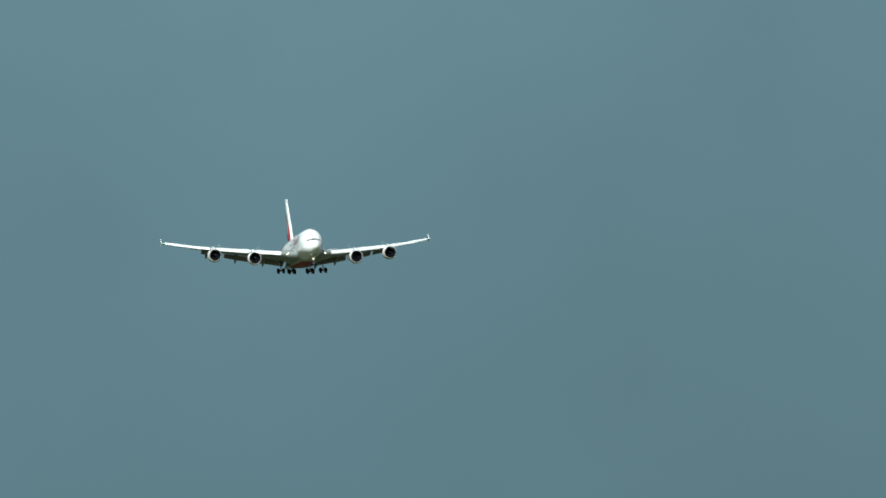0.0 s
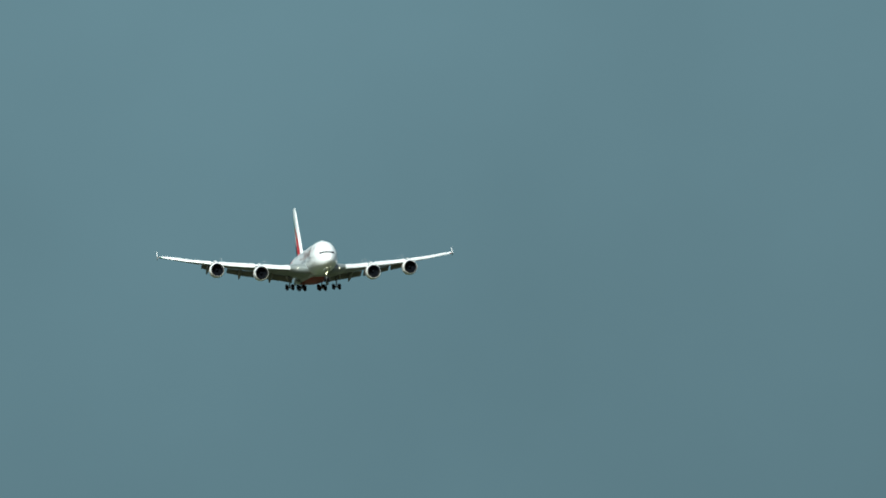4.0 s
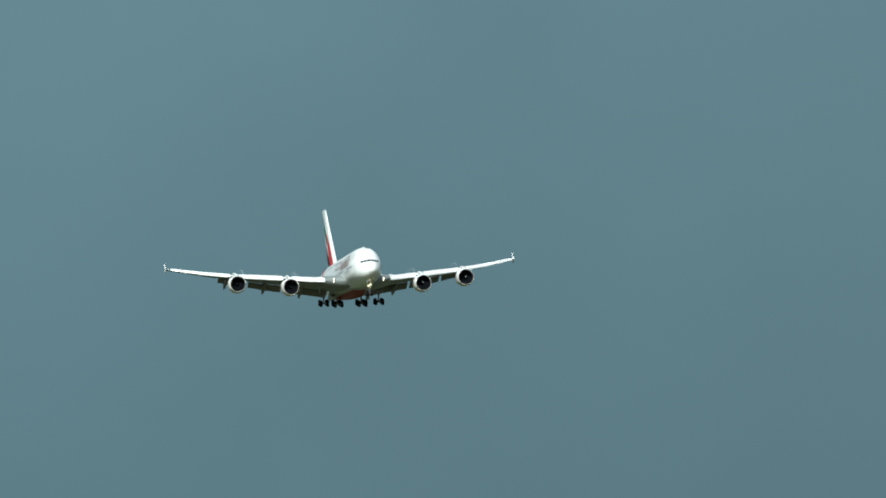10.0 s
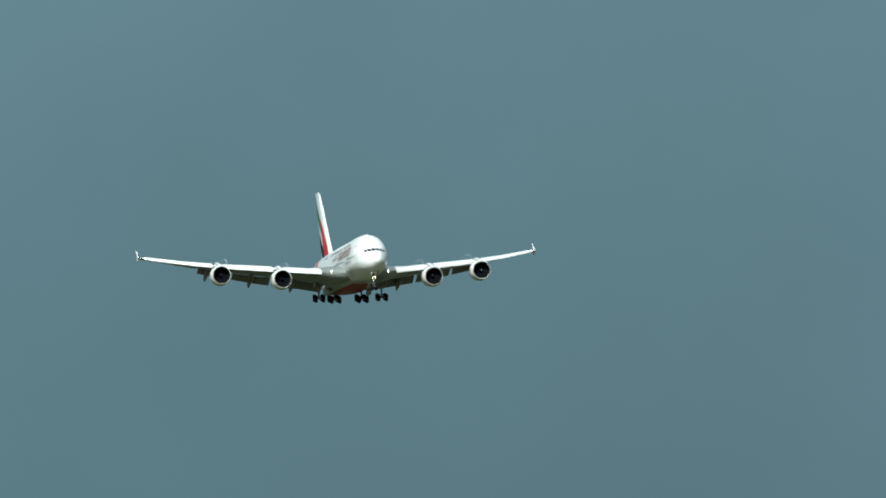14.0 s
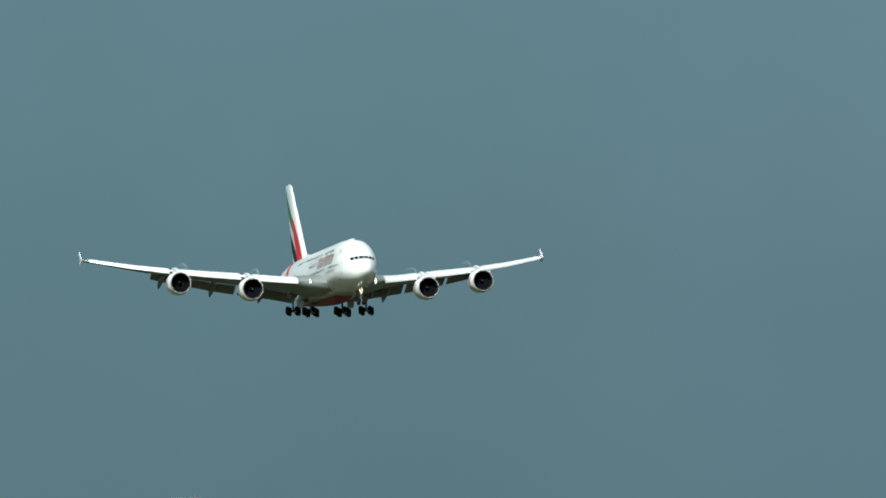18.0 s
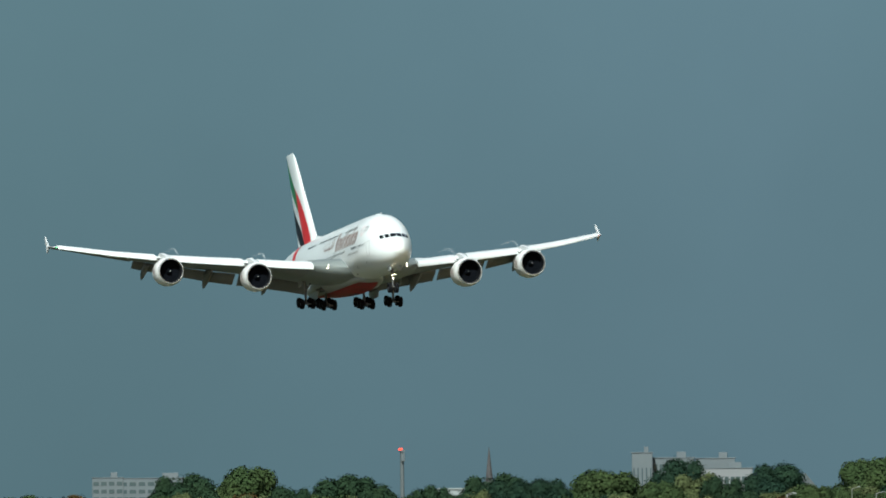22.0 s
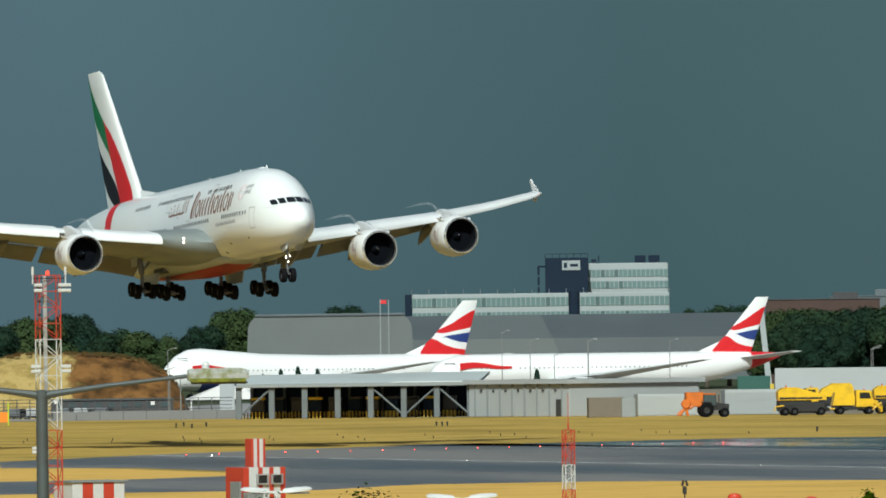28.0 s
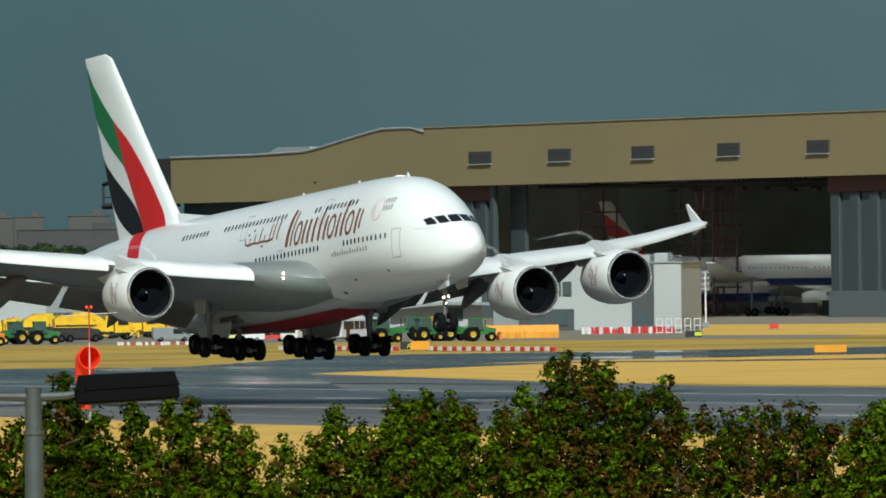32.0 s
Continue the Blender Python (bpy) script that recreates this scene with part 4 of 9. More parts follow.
def land():
    n = 96
    v, uv = [], []
    for k in range(n + 1):
        p = radians(10 + 130 * k / n)
        for j in range(7):
            z = -40 + 1100 * j / 6
            v.append((-4800 * math.sin(p), 4800 * math.cos(p), z))
            uv.append((k / n, j / 6))
    f = [(7 * k + j, 7 * k + j + 1, 7 * k + j + 8, 7 * k + j + 7) for k in range(n) for j in range(6)]
    me = mesh_of("backdrop", (v, f), storm_material(), True)
    lay = me.uv_layers.new(name="UVMap")
    for lp in me.loops:
        lay.data[lp.index].uv = uv[lp.vertex_index]
    ob = new("backdrop", me)
    tagged(ob, "dark teal storm cloud filling the sky", "sky", "", "structure")
    # ground: one sheet to the horizon
    ring = [(4790 * math.cos(2 * math.pi * k / 64), 4790 * math.sin(2 * math.pi * k / 64), 0) for k in range(64)]
    single("ground", (ring, [tuple(range(64))]), M_GRASS, Matrix.Identity(4), "dry olive and yellow airfield grass", "ground", kind="structure")
    # hidden sheet added beyond the trees to dull light bounced onto the airliner
    ring = [spot(p_, r_) for p_, r_ in [(110, 1300), (96, 1300), (84, 1300), (76, 1300), (72, 2020), (64, 2100), (40, 2200), (40, 4780), (54, 4780), (75, 4780), (96, 4780), (110, 4780)]]
    single("dull_far_sheet", ([(q.x, q.y, 0.004) for q in ring], [tuple(range(12))]), ramp_mat("field_green", [(0.3, (0.030, 0.042, 0.022)), (0.5, (0.050, 0.062, 0.030)), (0.7, (0.075, 0.080, 0.050))], 0.02, 0.95, spec=0.1), Matrix.Identity(4), "dull green sheet added beyond the trees to cut bounce", "ground", kind="structure")
    # never in view: added to weaken straw-coloured light on the airliner's belly
    ring = [spot(76.8, 1040), spot(76.8, 1343), spot(84, 1320), spot(96, 1320), spot(96, 900), spot(84, 960)]
    single("bounce_cut_ground", ([(q.x, q.y, 0.008) for q in ring], [tuple(range(6))]), M_BOUNCECUT, Matrix.Identity(4), "dark asphalt sheet added out of view to cut bounce", "road", kind="structure")
    verge_pts = [(1500, -40), (1500, 320), (-728.1, 247.9), (-721.1, 216.9), (-800.8, 219.5), (-731.6, 178.2), (-1500, 120), (-1500, -40)]
    single("near_verge", ([(x, y, 0.004) for x, y in verge_pts], [tuple(range(len(verge_pts)))]), M_STRAW, Matrix.Identity(4), "bleached straw-coloured mown grass", "grass", kind="structure")
    # runway with its wide paved shoulders and the entry on the near side
    def slab(name, pts, m, z, label, cat, at=Matrix.Identity(4)):
        return single(name, ([(x, y, z) for x, y in pts], [tuple(range(len(pts)))]), m, at, label, cat, kind="structure")
    slab("runway", [(-821.4, 225.1), (-856.9, 248.1), (-886.0, 270.4), (-914.6, 299.4), (-911.8, 287.3), (-887.9, 325.3), (-910.2, 343.8), (-880, 360), (-700, 330), (1500, 470), (1500, 380), (-420, 243), (-522.9, 234.3), (-564.3, 233.4), (-632.2, 235.7), (-646.9, 220.2), (-647.3, 208.0), (-643.3, 204.4), (-628.9, 194.3), (-632.0, 183.0), (-632.6, 173.4), (-619.2, 150.8), (-693.8, 168.9), (-696.0, 190.8), (-695.1, 199.1), (-708.2, 213.0), (-736.1, 220.0), (-762.4, 220.7), (-777.4, 213.1)], M_ASPHALT, 0.008, "wet dark asphalt runway end with pale wheel tracks", "runway")
    slab("taxiway", [(-905, 300), (-700, 300), (-824.8, 349.3), (-834.7, 369.7), (-841.9, 416.5), (-560, 560), (-800, 620), (-994.3, 491.9), (-994.2, 448.6), (-992.0, 423.8), (-900.8, 368.4), (-925, 330)], M_TAXI, 0.012, "wet dark taxiway mirroring the sky", "taxiway")
    slab("grass_island", [(-824.8, 349.3), (-879.2, 399.8), (-861.5, 426.1), (-600, 470), (-400, 420), (-350, 318), (-679.9, 336.3), (-733.5, 333.5)], M_STRAW, 0.016, "straw-coloured grass island between runway and taxiway", "grass")
    slab("grass_tongue", [(-883.5, 391.3), (-889.6, 404.5), (-876.8, 433.7), (-914.6, 452.4), (-900.2, 409.3)], M_STRAW, 0.020, "narrow tongue of dry grass beside the taxiway", "grass")
    # painted lines
    def line(y, x0, x1, w, name="edge_line"):
        single(name, ([(x0, y - w / 2, 0.022), (x1, y - w / 2, 0.022), (x1, y + w / 2, 0.022), (x0, y + w / 2, 0.022)], [(0, 1, 2, 3)]), M_LINE, RUNWAY, "worn white painted runway line", "line", kind="structure")
    line(240.5, -835, 1400, 0.95)
    line(287.0, -850, 1400, 0.95)
    for k in range(16):
        line(263.7, -700 + k * 50, -670 + k * 50, 0.9, "centre_line")
    # edge lights: near ones white, a close row of small red ones on the far side
    lamp = join(lathe([(0, 0.13), (0.10, 0.13), (0.16, 0.08), (0.2, 0.08)], 8, "z"))
    bulb = lathe([(0.2, 0.08), (0.24, 0.10), (0.32, 0.07), (0.35, 0.001)], 8, "z")
    def edge_light(x, y, m, label):
        t = thing("edge_light", RUNWAY @ Matrix.Translation((x, y, 0.012)), label, "runway light", "runway edge lights")
        part("base", lamp, M_DARKMETAL, t)
        part("lens", bulb, m, t, smooth=True)
        return t
    a = edge_light(-935, 238.5, mat("lit_white", (1, 0.95, 0.85), 0.3, vary=0, glow=4.0), "small lit white runway edge light")
    a.matrix_basis = RUNWAY @ Matrix.Translation((-815, 238.5, 0.012)) @ Matrix.Diagonal((0.6, 0.6, 0.6, 1))
    for k in range(1, 10):
        copy_thing(a, RUNWAY @ Matrix.Translation((-815 + 60 * k, 238.5, 0.012)) @ Matrix.Diagonal((0.6, 0.6, 0.6, 1)))
    red = mat("lit_far_red", (1.0, 0.05, 0.03), 0.3, vary=0, glow=6.0)
    p0, p1 = Vector((-842.1, 248.0)), Vector((-875.2, 310.6))
    for k in range(18):
        q = p0.lerp(p1, k / 17)
        if k == 0:
            b = edge_light(0, 0, red, "small lit red light across the runway's end")
            b.matrix_basis = Matrix.Translation((q.x, q.y, 0.012)) @ Matrix.Diagonal((0.58, 0.58, 0.58, 1))
        else:
            copy_thing(b, Matrix.Translation((q.x, q.y, 0.012)))


land()


# ================= trees and distant buildings =================
def leaf_mat(name, col, tint):
    """Foliage: clump tone, drifts of a second tint, leaf-gap shade painted as dark noise."""
    m = mat(name, col, 0.9, vary=0.15, island=True, spec=0.05, dirt=tint, dirt_amt=0.55, dirt_scale=0.22)
    n, l = m.node_tree.nodes, m.node_tree.links
    b = n["Principled BSDF"]
    tc, gap = n.new("ShaderNodeTexCoord"), n.new("ShaderNodeTexNoise")
    gap.inputs["Scale"].default_value, gap.inputs["Detail"].default_value = 2.2, 3
    l.new(tc.outputs["Object"], gap.inputs["Vector"])
    span = n.new("ShaderNodeMapRange")
    span.inputs["From Min"].default_value, span.inputs["From Max"].default_value = 0.36, 0.64
    span.inputs["To Min"].default_value, span.inputs["To Max"].default_value = 0.80, 1.15
    l.new(gap.outputs["Fac"], span.inputs["Value"])
    mul = n.new("ShaderNodeVectorMath")
    mul.operation = "SCALE"
    l.new(b.inputs["Base Color"].links[0].from_socket, mul.inputs[0])
    l.new(span.outputs["Result"], mul.inputs["Scale"])
    l.new(mul.outputs["Vector"], b.inputs["Base Color"])
    bp = n.new("ShaderNodeBump")
    bp.inputs["Strength"].default_value, bp.inputs["Distance"].default_value = 0.5, 0.2
    l.new(gap.outputs["Fac"], bp.inputs["Height"])
    l.new(bp.outputs["Normal"], b.inputs["Normal"])
    return m


M_LEAF = [leaf_mat("leaf_dark", (0.018, 0.038, 0.021), (0.028, 0.049, 0.021)), leaf_mat("leaf_mid", (0.034, 0.058, 0.023), (0.047, 0.063, 0.023)), leaf_mat("leaf_olive", (0.064, 0.073, 0.023), (0.073, 0.061, 0.020)), leaf_mat("leaf_rust", (0.060, 0.046, 0.018), (0.105, 0.043, 0.015)), leaf_mat("leaf_deep", (0.014, 0.033, 0.022), (0.022, 0.043, 0.022)),
          leaf_mat("leaf_pale", (0.072, 0.089, 0.039), (0.059, 0.076, 0.027))]
M_BARK = mat("bark", (0.07, 0.055, 0.04), 0.9, vary=0.3, scale=3)


def lump(rng, c, r, sq, n=9, m=6):
    """An uneven closed heap of foliage behind the outer leaves."""
    k = [rng.uniform(0, 6.28) for _ in range(4)]
    rings = []
    for i in range(m + 1):
        b = math.pi * (i + 0.02) / (m + 0.04)
        ring = []
        for j in range(n):
            a = 2 * math.pi * j / n
            q = r * (1 + 0.10 * math.sin(3 * a + k[0]) + 0.09 * math.sin(5 * a + 3 * b + k[1]) + 0.08 * math.sin(4 * b + k[2]))
            ring.append((c[0] + q * math.sin(b) * math.cos(a), c[1] + q * math.sin(b) * math.sin(a), c[2] + q * sq * math.cos(b)))
        rings.append(ring)
    return loft(rings)


def crown(rng, rx, rz, z0, lumps, leaves, size):
    """Boughs heaped into a dome: dark inner masses under thousands of loose leaf sprays."""
    blobs = [(0, 0, z0 + rz * 1.05, 0.62)]
    for k in range(lumps):
        a, h = k * 2.4 + rng.uniform(-0.5, 0.5), rng.uniform(-0.75, 0.95)
        q = rng.uniform(0.45, 0.80) * math.sqrt(max(0.05, 1 - 0.75 * max(0, h) ** 2))
        blobs.append((q * rx * math.cos(a), q * rx * math.sin(a), z0 + rz * (1 + h * 0.70), rng.uniform(0.20, 0.36)))
    v, f = join(*[lump(rng, (x, y, max(z, z0 * 0.75 + r * rz * 0.7)), r * rx * 0.74, rz / rx, 8, 5) for x, y, z, r in blobs])
    weights = [b[3] ** 2 for b in blobs]
    for bx, by, bz, br in rng.choices(blobs, weights, k=leaves):
        d = Vector((rng.gauss(0, 1), rng.gauss(0, 1), rng.gauss(0.2, 1))).normalized()
        rad = br * (0.86 + 0.17 * abs(rng.gauss(0, 1)))
        p = Vector((bx + d.x * rad * rx, by + d.y * rad * rx, max(z0 * 0.75, bz + d.z * rad * rz)))
        nrm = (d + Vector((rng.gauss(0, 0.25), rng.gauss(0, 0.25), rng.gauss(0.2, 0.25)))).normalized()
        t1 = nrm.orthogonal().normalized()
        t1.rotate(Matrix.Rotation(rng.uniform(0, 6.28), 3, nrm))
        t2 = nrm.cross(t1)
        s = size * rng.uniform(0.5, 1.5)
        k0 = len(v)
        v += [tuple(p + t1 * s), tuple(p + t2 * s * 0.7 + nrm * s * 0.25), tuple(p - t1 * s), tuple(p - t2 * s * 0.7 + nrm * s * 0.2)]
        f.append((k0, k0 + 1, k0 + 2, k0 + 3))
    return v, f


def trunk_geo(rng, h, r, spread):
    parts = [tube((0, 0, -0.1), (0.1 * r, 0, h * 0.45), r, r * 0.7, 7)]
    for k in range(6):
        a = k * 1.05 + rng.uniform(-0.3, 0.3)
        parts.append(tube((0.1 * r, 0, h * (0.28 + 0.03 * k)), (spread * math.cos(a) * 0.6, spread * math.sin(a) * 0.6, h * rng.uniform(0.6, 0.85)), r * 0.42, r * 0.12, 5))
    return join(*parts)


def tree_model(seed, h, rx, leaf, label, leaves=20000, size=0.22, name="tree", z0=0.06, lumps=26):
    rng = random.Random(seed)
    t = thing(name, Matrix.Identity(4), label, name, "trees along the airfield's far edge")
    part("trunk", trunk_geo(rng, h, 0.03 * h, rx), M_BARK, t)
    v, f = crown(rng, rx, h * (1 - z0) / 2.25, h * z0, lumps, leaves, size)
    top = sorted(p[2] for p in v)[-len(v) // 300]
    part("crown", ([(x, y, z * h / top) for x, y, z in v], f), leaf, t, smooth=70)
    return t


def woods():
    rng = random.Random(11)
    models = [tree_model(1, 15, 6.5, M_LEAF[0], "dark green broad-leaved tree with a rounded crown"), tree_model(2, 13, 6.0, M_LEAF[1], "mid-green broad-leaved tree in full leaf"), tree_model(3, 11, 5.0, M_LEAF[2], "olive-yellow tree with drying summer leaves"),
              tree_model(4, 17, 7.0, M_LEAF[4], "tall deep-green tree with an uneven crown", 23000), tree_model(5, 5.2, 4.0, M_LEAF[3], "low rusty brown scrub bush", 8000, 0.16, "bush", 0.05, 12), tree_model(6, 4.6, 4.0, M_LEAF[2], "low olive green scrub bush", 8000, 0.16, "bush", 0.05, 12),
              tree_model(7, 13, 5.6, M_LEAF[5], "pale silvery green willow-like tree"), tree_model(8, 10, 4.6, M_LEAF[3], "tree with leaves turning rusty brown")]
    heights = [15, 13, 11, 17, 5.2, 4.6, 13, 10]
    first = {}

    def put(k, psi, r, h):
        s = h / heights[k]
        m = Matrix.Translation(spot(psi, r)) @ pose(0, 0, 0, 0, 0, rng.uniform(0, 360)) @ Matrix.Diagonal((s * rng.uniform(0.9, 1.35), s * rng.uniform(0.9, 1.35), s, 1))
        if k in first:
            copy_thing(models[k], m)
        else:
            first[k] = m                # the models move to their own places last

    # the crests that stand out: bearing and height; the taller ones stand farther back
    for psi, top in [(79.84, 8.9), (79.48, 12.9), (79.10, 14.2), (78.84, 10.5), (78.59, 7.4), (78.47, 12.3), (78.36, 9.9), (78.00, 10.3), (77.87, 8.7), (77.67, 12.2), (77.54, 11.1), (77.34, 11.3), (77.00, 12.7), (76.68, 10.5), (76.58, 14.9), (76.48, 11.8), (76.32, 11.3), (76.02, 13.6), (75.80, 9.8), (75.46, 14.3), (75.28, 14.7), (75.14, 11.9), (74.91, 14.4), (74.70, 13.8), (74.49, 15.6), (74.22, 16.6), (74.01, 13.4), (73.81, 12.8), (73.48, 14.0), (73.28, 18.2), (72.66, 18.8), (70.55, 17.3), (70.42, 17.5), (70.09, 16.2), (69.89, 16.2), (69.66, 16.7), (69.53, 16.0), (69.24, 16.5), (69.01, 14.4)]:
        r, k = 1500 + max(0.0, top - 9.5) * 62 + (170 if psi < 74.1 else 0), (0, 1, 3, 0)[int(psi * 100) % 4]
        if 71 < psi < 77.3 and k < 2:         # farther west the crests are a mix of greens
            k = (1, 0, 0, 1, 6, 3, 1)[int(psi * 100) % 7]
        put(k, psi, r, top)
    # the lower fill between and below them
    for k in range(58):
        psi = 80.9 - k * 0.098 + rng.uniform(-0.03, 0.03)
        put(rng.choice((0, 3, 1, 1, 2, 6, 6, 7)), psi, rng.uniform(1540, 1640), rng.uniform(6.8, 9.8))
    for k in range(64):
        psi = 80.9 - k * 0.088 + rng.uniform(-0.03, 0.03)
        put(rng.choice((4, 4, 5, 5, 2)), psi, rng.uniform(1420, 1500), rng.uniform(4.0, 5.4) if rng.random() < 0.75 else rng.uniform(5.4, 6.6))
    for k in range(52):
        put(rng.choice((0, 3, 0, 3, 1)), 70.15 - k * 0.05 + rng.uniform(-0.02, 0.02), rng.uniform(1930, 2040), rng.uniform(12, 16.5) - max(0, k - 26) * 0.12)
    for k, m in first.items():
        models[k].matrix_basis = m


woods()

# Pale, panel, stone and tower colours are dimmed: haze and cloud shade painted in.
M_PALE = mat("render_hazed", (0.090, 0.110, 0.120), 0.8, vary=0.08, scale=0.2, dirt=(0.14, 0.15, 0.15), dirt_amt=0.4, dirt_scale=0.05)
M_HAZEWHITE = mat("panel_white_hazed", (0.28, 0.31, 0.31), 0.6, vary=0.05, scale=0.3)
M_HAZEGREY = mat("panel_grey_hazed", (0.16, 0.17, 0.175), 0.7, vary=0.05, scale=0.3)
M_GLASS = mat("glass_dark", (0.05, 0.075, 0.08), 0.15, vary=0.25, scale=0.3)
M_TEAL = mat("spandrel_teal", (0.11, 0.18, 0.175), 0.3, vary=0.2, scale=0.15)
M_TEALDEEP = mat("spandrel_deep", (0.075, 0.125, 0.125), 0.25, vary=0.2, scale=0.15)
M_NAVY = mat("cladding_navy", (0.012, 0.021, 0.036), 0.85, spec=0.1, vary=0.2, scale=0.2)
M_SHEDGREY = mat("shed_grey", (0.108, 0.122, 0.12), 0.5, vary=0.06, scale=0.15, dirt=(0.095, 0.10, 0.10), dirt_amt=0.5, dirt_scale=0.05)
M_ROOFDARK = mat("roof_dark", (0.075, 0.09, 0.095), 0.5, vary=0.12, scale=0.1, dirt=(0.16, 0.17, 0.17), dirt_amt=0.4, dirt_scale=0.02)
M_BRICK = mat("brick_red", (0.060, 0.034, 0.027), 0.85, vary=0.2, scale=0.8)
M_STONE = mat("stone_dimmed", (0.052, 0.050, 0.052), 0.85, vary=0.2, scale=0.5)
M_TAN = mat("cladding_tan", (0.232, 0.182, 0.090), 0.7, vary=0.06, scale=0.5, dirt=(0.205, 0.165, 0.088), dirt_amt=0.6, dirt_scale=0.02)
M_DARKSTEEL = mat("steel_dark", (0.05, 0.048, 0.05), 0.55, metal=0.3, vary=0.2)
M_DOORGREEN = mat("door_greygreen", (0.027, 0.050, 0.049), 0.55, vary=0.15, scale=0.1)
M_DOORGREY = mat("door_ribbed_grey", (0.046, 0.060, 0.064), 0.5, vary=0.08, scale=0.3)
M_STEEL = mat("steel_galvanised", (0.38, 0.39, 0.40), 0.45, metal=0.5, vary=0.1, scale=2)
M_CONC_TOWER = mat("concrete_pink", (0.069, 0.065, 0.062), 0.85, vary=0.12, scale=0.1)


def slab_block(name, m, w, d, h, wall, label, cat, floors=0, cols=0, glass=None, win=(0.7, 0.5), roof=None, group=""):
    """A plain block with real recessed windows in its front and a parapet."""
    t = thing(name, m, label, cat, group)
    part("wall", box(0, d / 2, h / 2, w, d, h, 0.15), wall, t)
    part("roof", join(box(0, d / 2, h + 0.12, w + 0.4, d + 0.4, 0.24, 0.05), box(w * 0.2, d / 2, h + 0.9, w * 0.22, d * 0.4, 1.6, 0.1)), roof or M_PALE, t)
    if floors:
        fh, cw = h / (floors + 0.35), w / cols
        pane = mesh_of("window", box(0, 0, 0, cw * win[0], 0.16, fh * win[1], 0.02), glass or M_GLASS)
        for i in range(floors):
            for j in range(cols):
                part("window", pane, None, t, at=Matrix.Translation((-w / 2 + (j + 0.5) * cw, -0.06, (i + 0.62) * fh)))
    return t


def mound_material():
    """Straw grass that gives way to bare soil along a ragged line."""
    m = ramp_mat("mound_cover", [(0.30, (0.22, 0.16, 0.050)), (0.44, (0.40, 0.29, 0.11)), (0.56, (0.30, 0.21, 0.07)), (0.70, (0.17, 0.14, 0.045))], 0.35, 0.95, bump=0.1, spec=0.1)
    n, l = m.node_tree.nodes, m.node_tree.links
    b = n["Principled BSDF"]
    grass = b.inputs["Base Color"].links[0].from_socket
    tc, sep = n.new("ShaderNodeTexCoord"), n.new("ShaderNodeSeparateXYZ")
    l.new(tc.outputs["Object"], sep.inputs[0])
    noi = n.new("ShaderNodeTexNoise")
    noi.inputs["Scale"].default_value, noi.inputs["Detail"].default_value = 0.45, 8
    l.new(tc.outputs["Object"], noi.inputs["Vector"])
    ad = n.new("ShaderNodeMath")
    ad.operation = "MULTIPLY_ADD"
    ad.inputs[1].default_value = 9.0
    l.new(noi.outputs["Fac"], ad.inputs[0])
    l.new(sep.outputs["X"], ad.inputs[2])
    mr = n.new("ShaderNodeMapRange")
    mr.inputs["From Min"].default_value, mr.inputs["From Max"].default_value = 4.6, 6.2
    l.new(ad.outputs[0], mr.inputs["Value"])
    cr = n.new("ShaderNodeValToRGB")
    cr.color_ramp.elements[0].color, cr.color_ramp.elements[1].color = (0.045, 0.024, 0.010, 1), (0.19, 0.092, 0.030, 1)
    cr.color_ramp.elements[0].position, cr.color_ramp.elements[1].position = 0.35, 0.62
    l.new(noi.outputs["Fac"], cr.inputs["Fac"])
    mx = n.new("ShaderNodeMix")
    mx.data_type = "RGBA"
    l.new(mr.outputs["Result"], mx.inputs["Factor"])
    l.new(grass, mx.inputs["A"])
    l.new(cr.outputs["Color"], mx.inputs["B"])
    l.new(mx.outputs["Result"], b.inputs["Base Color"])
    return m


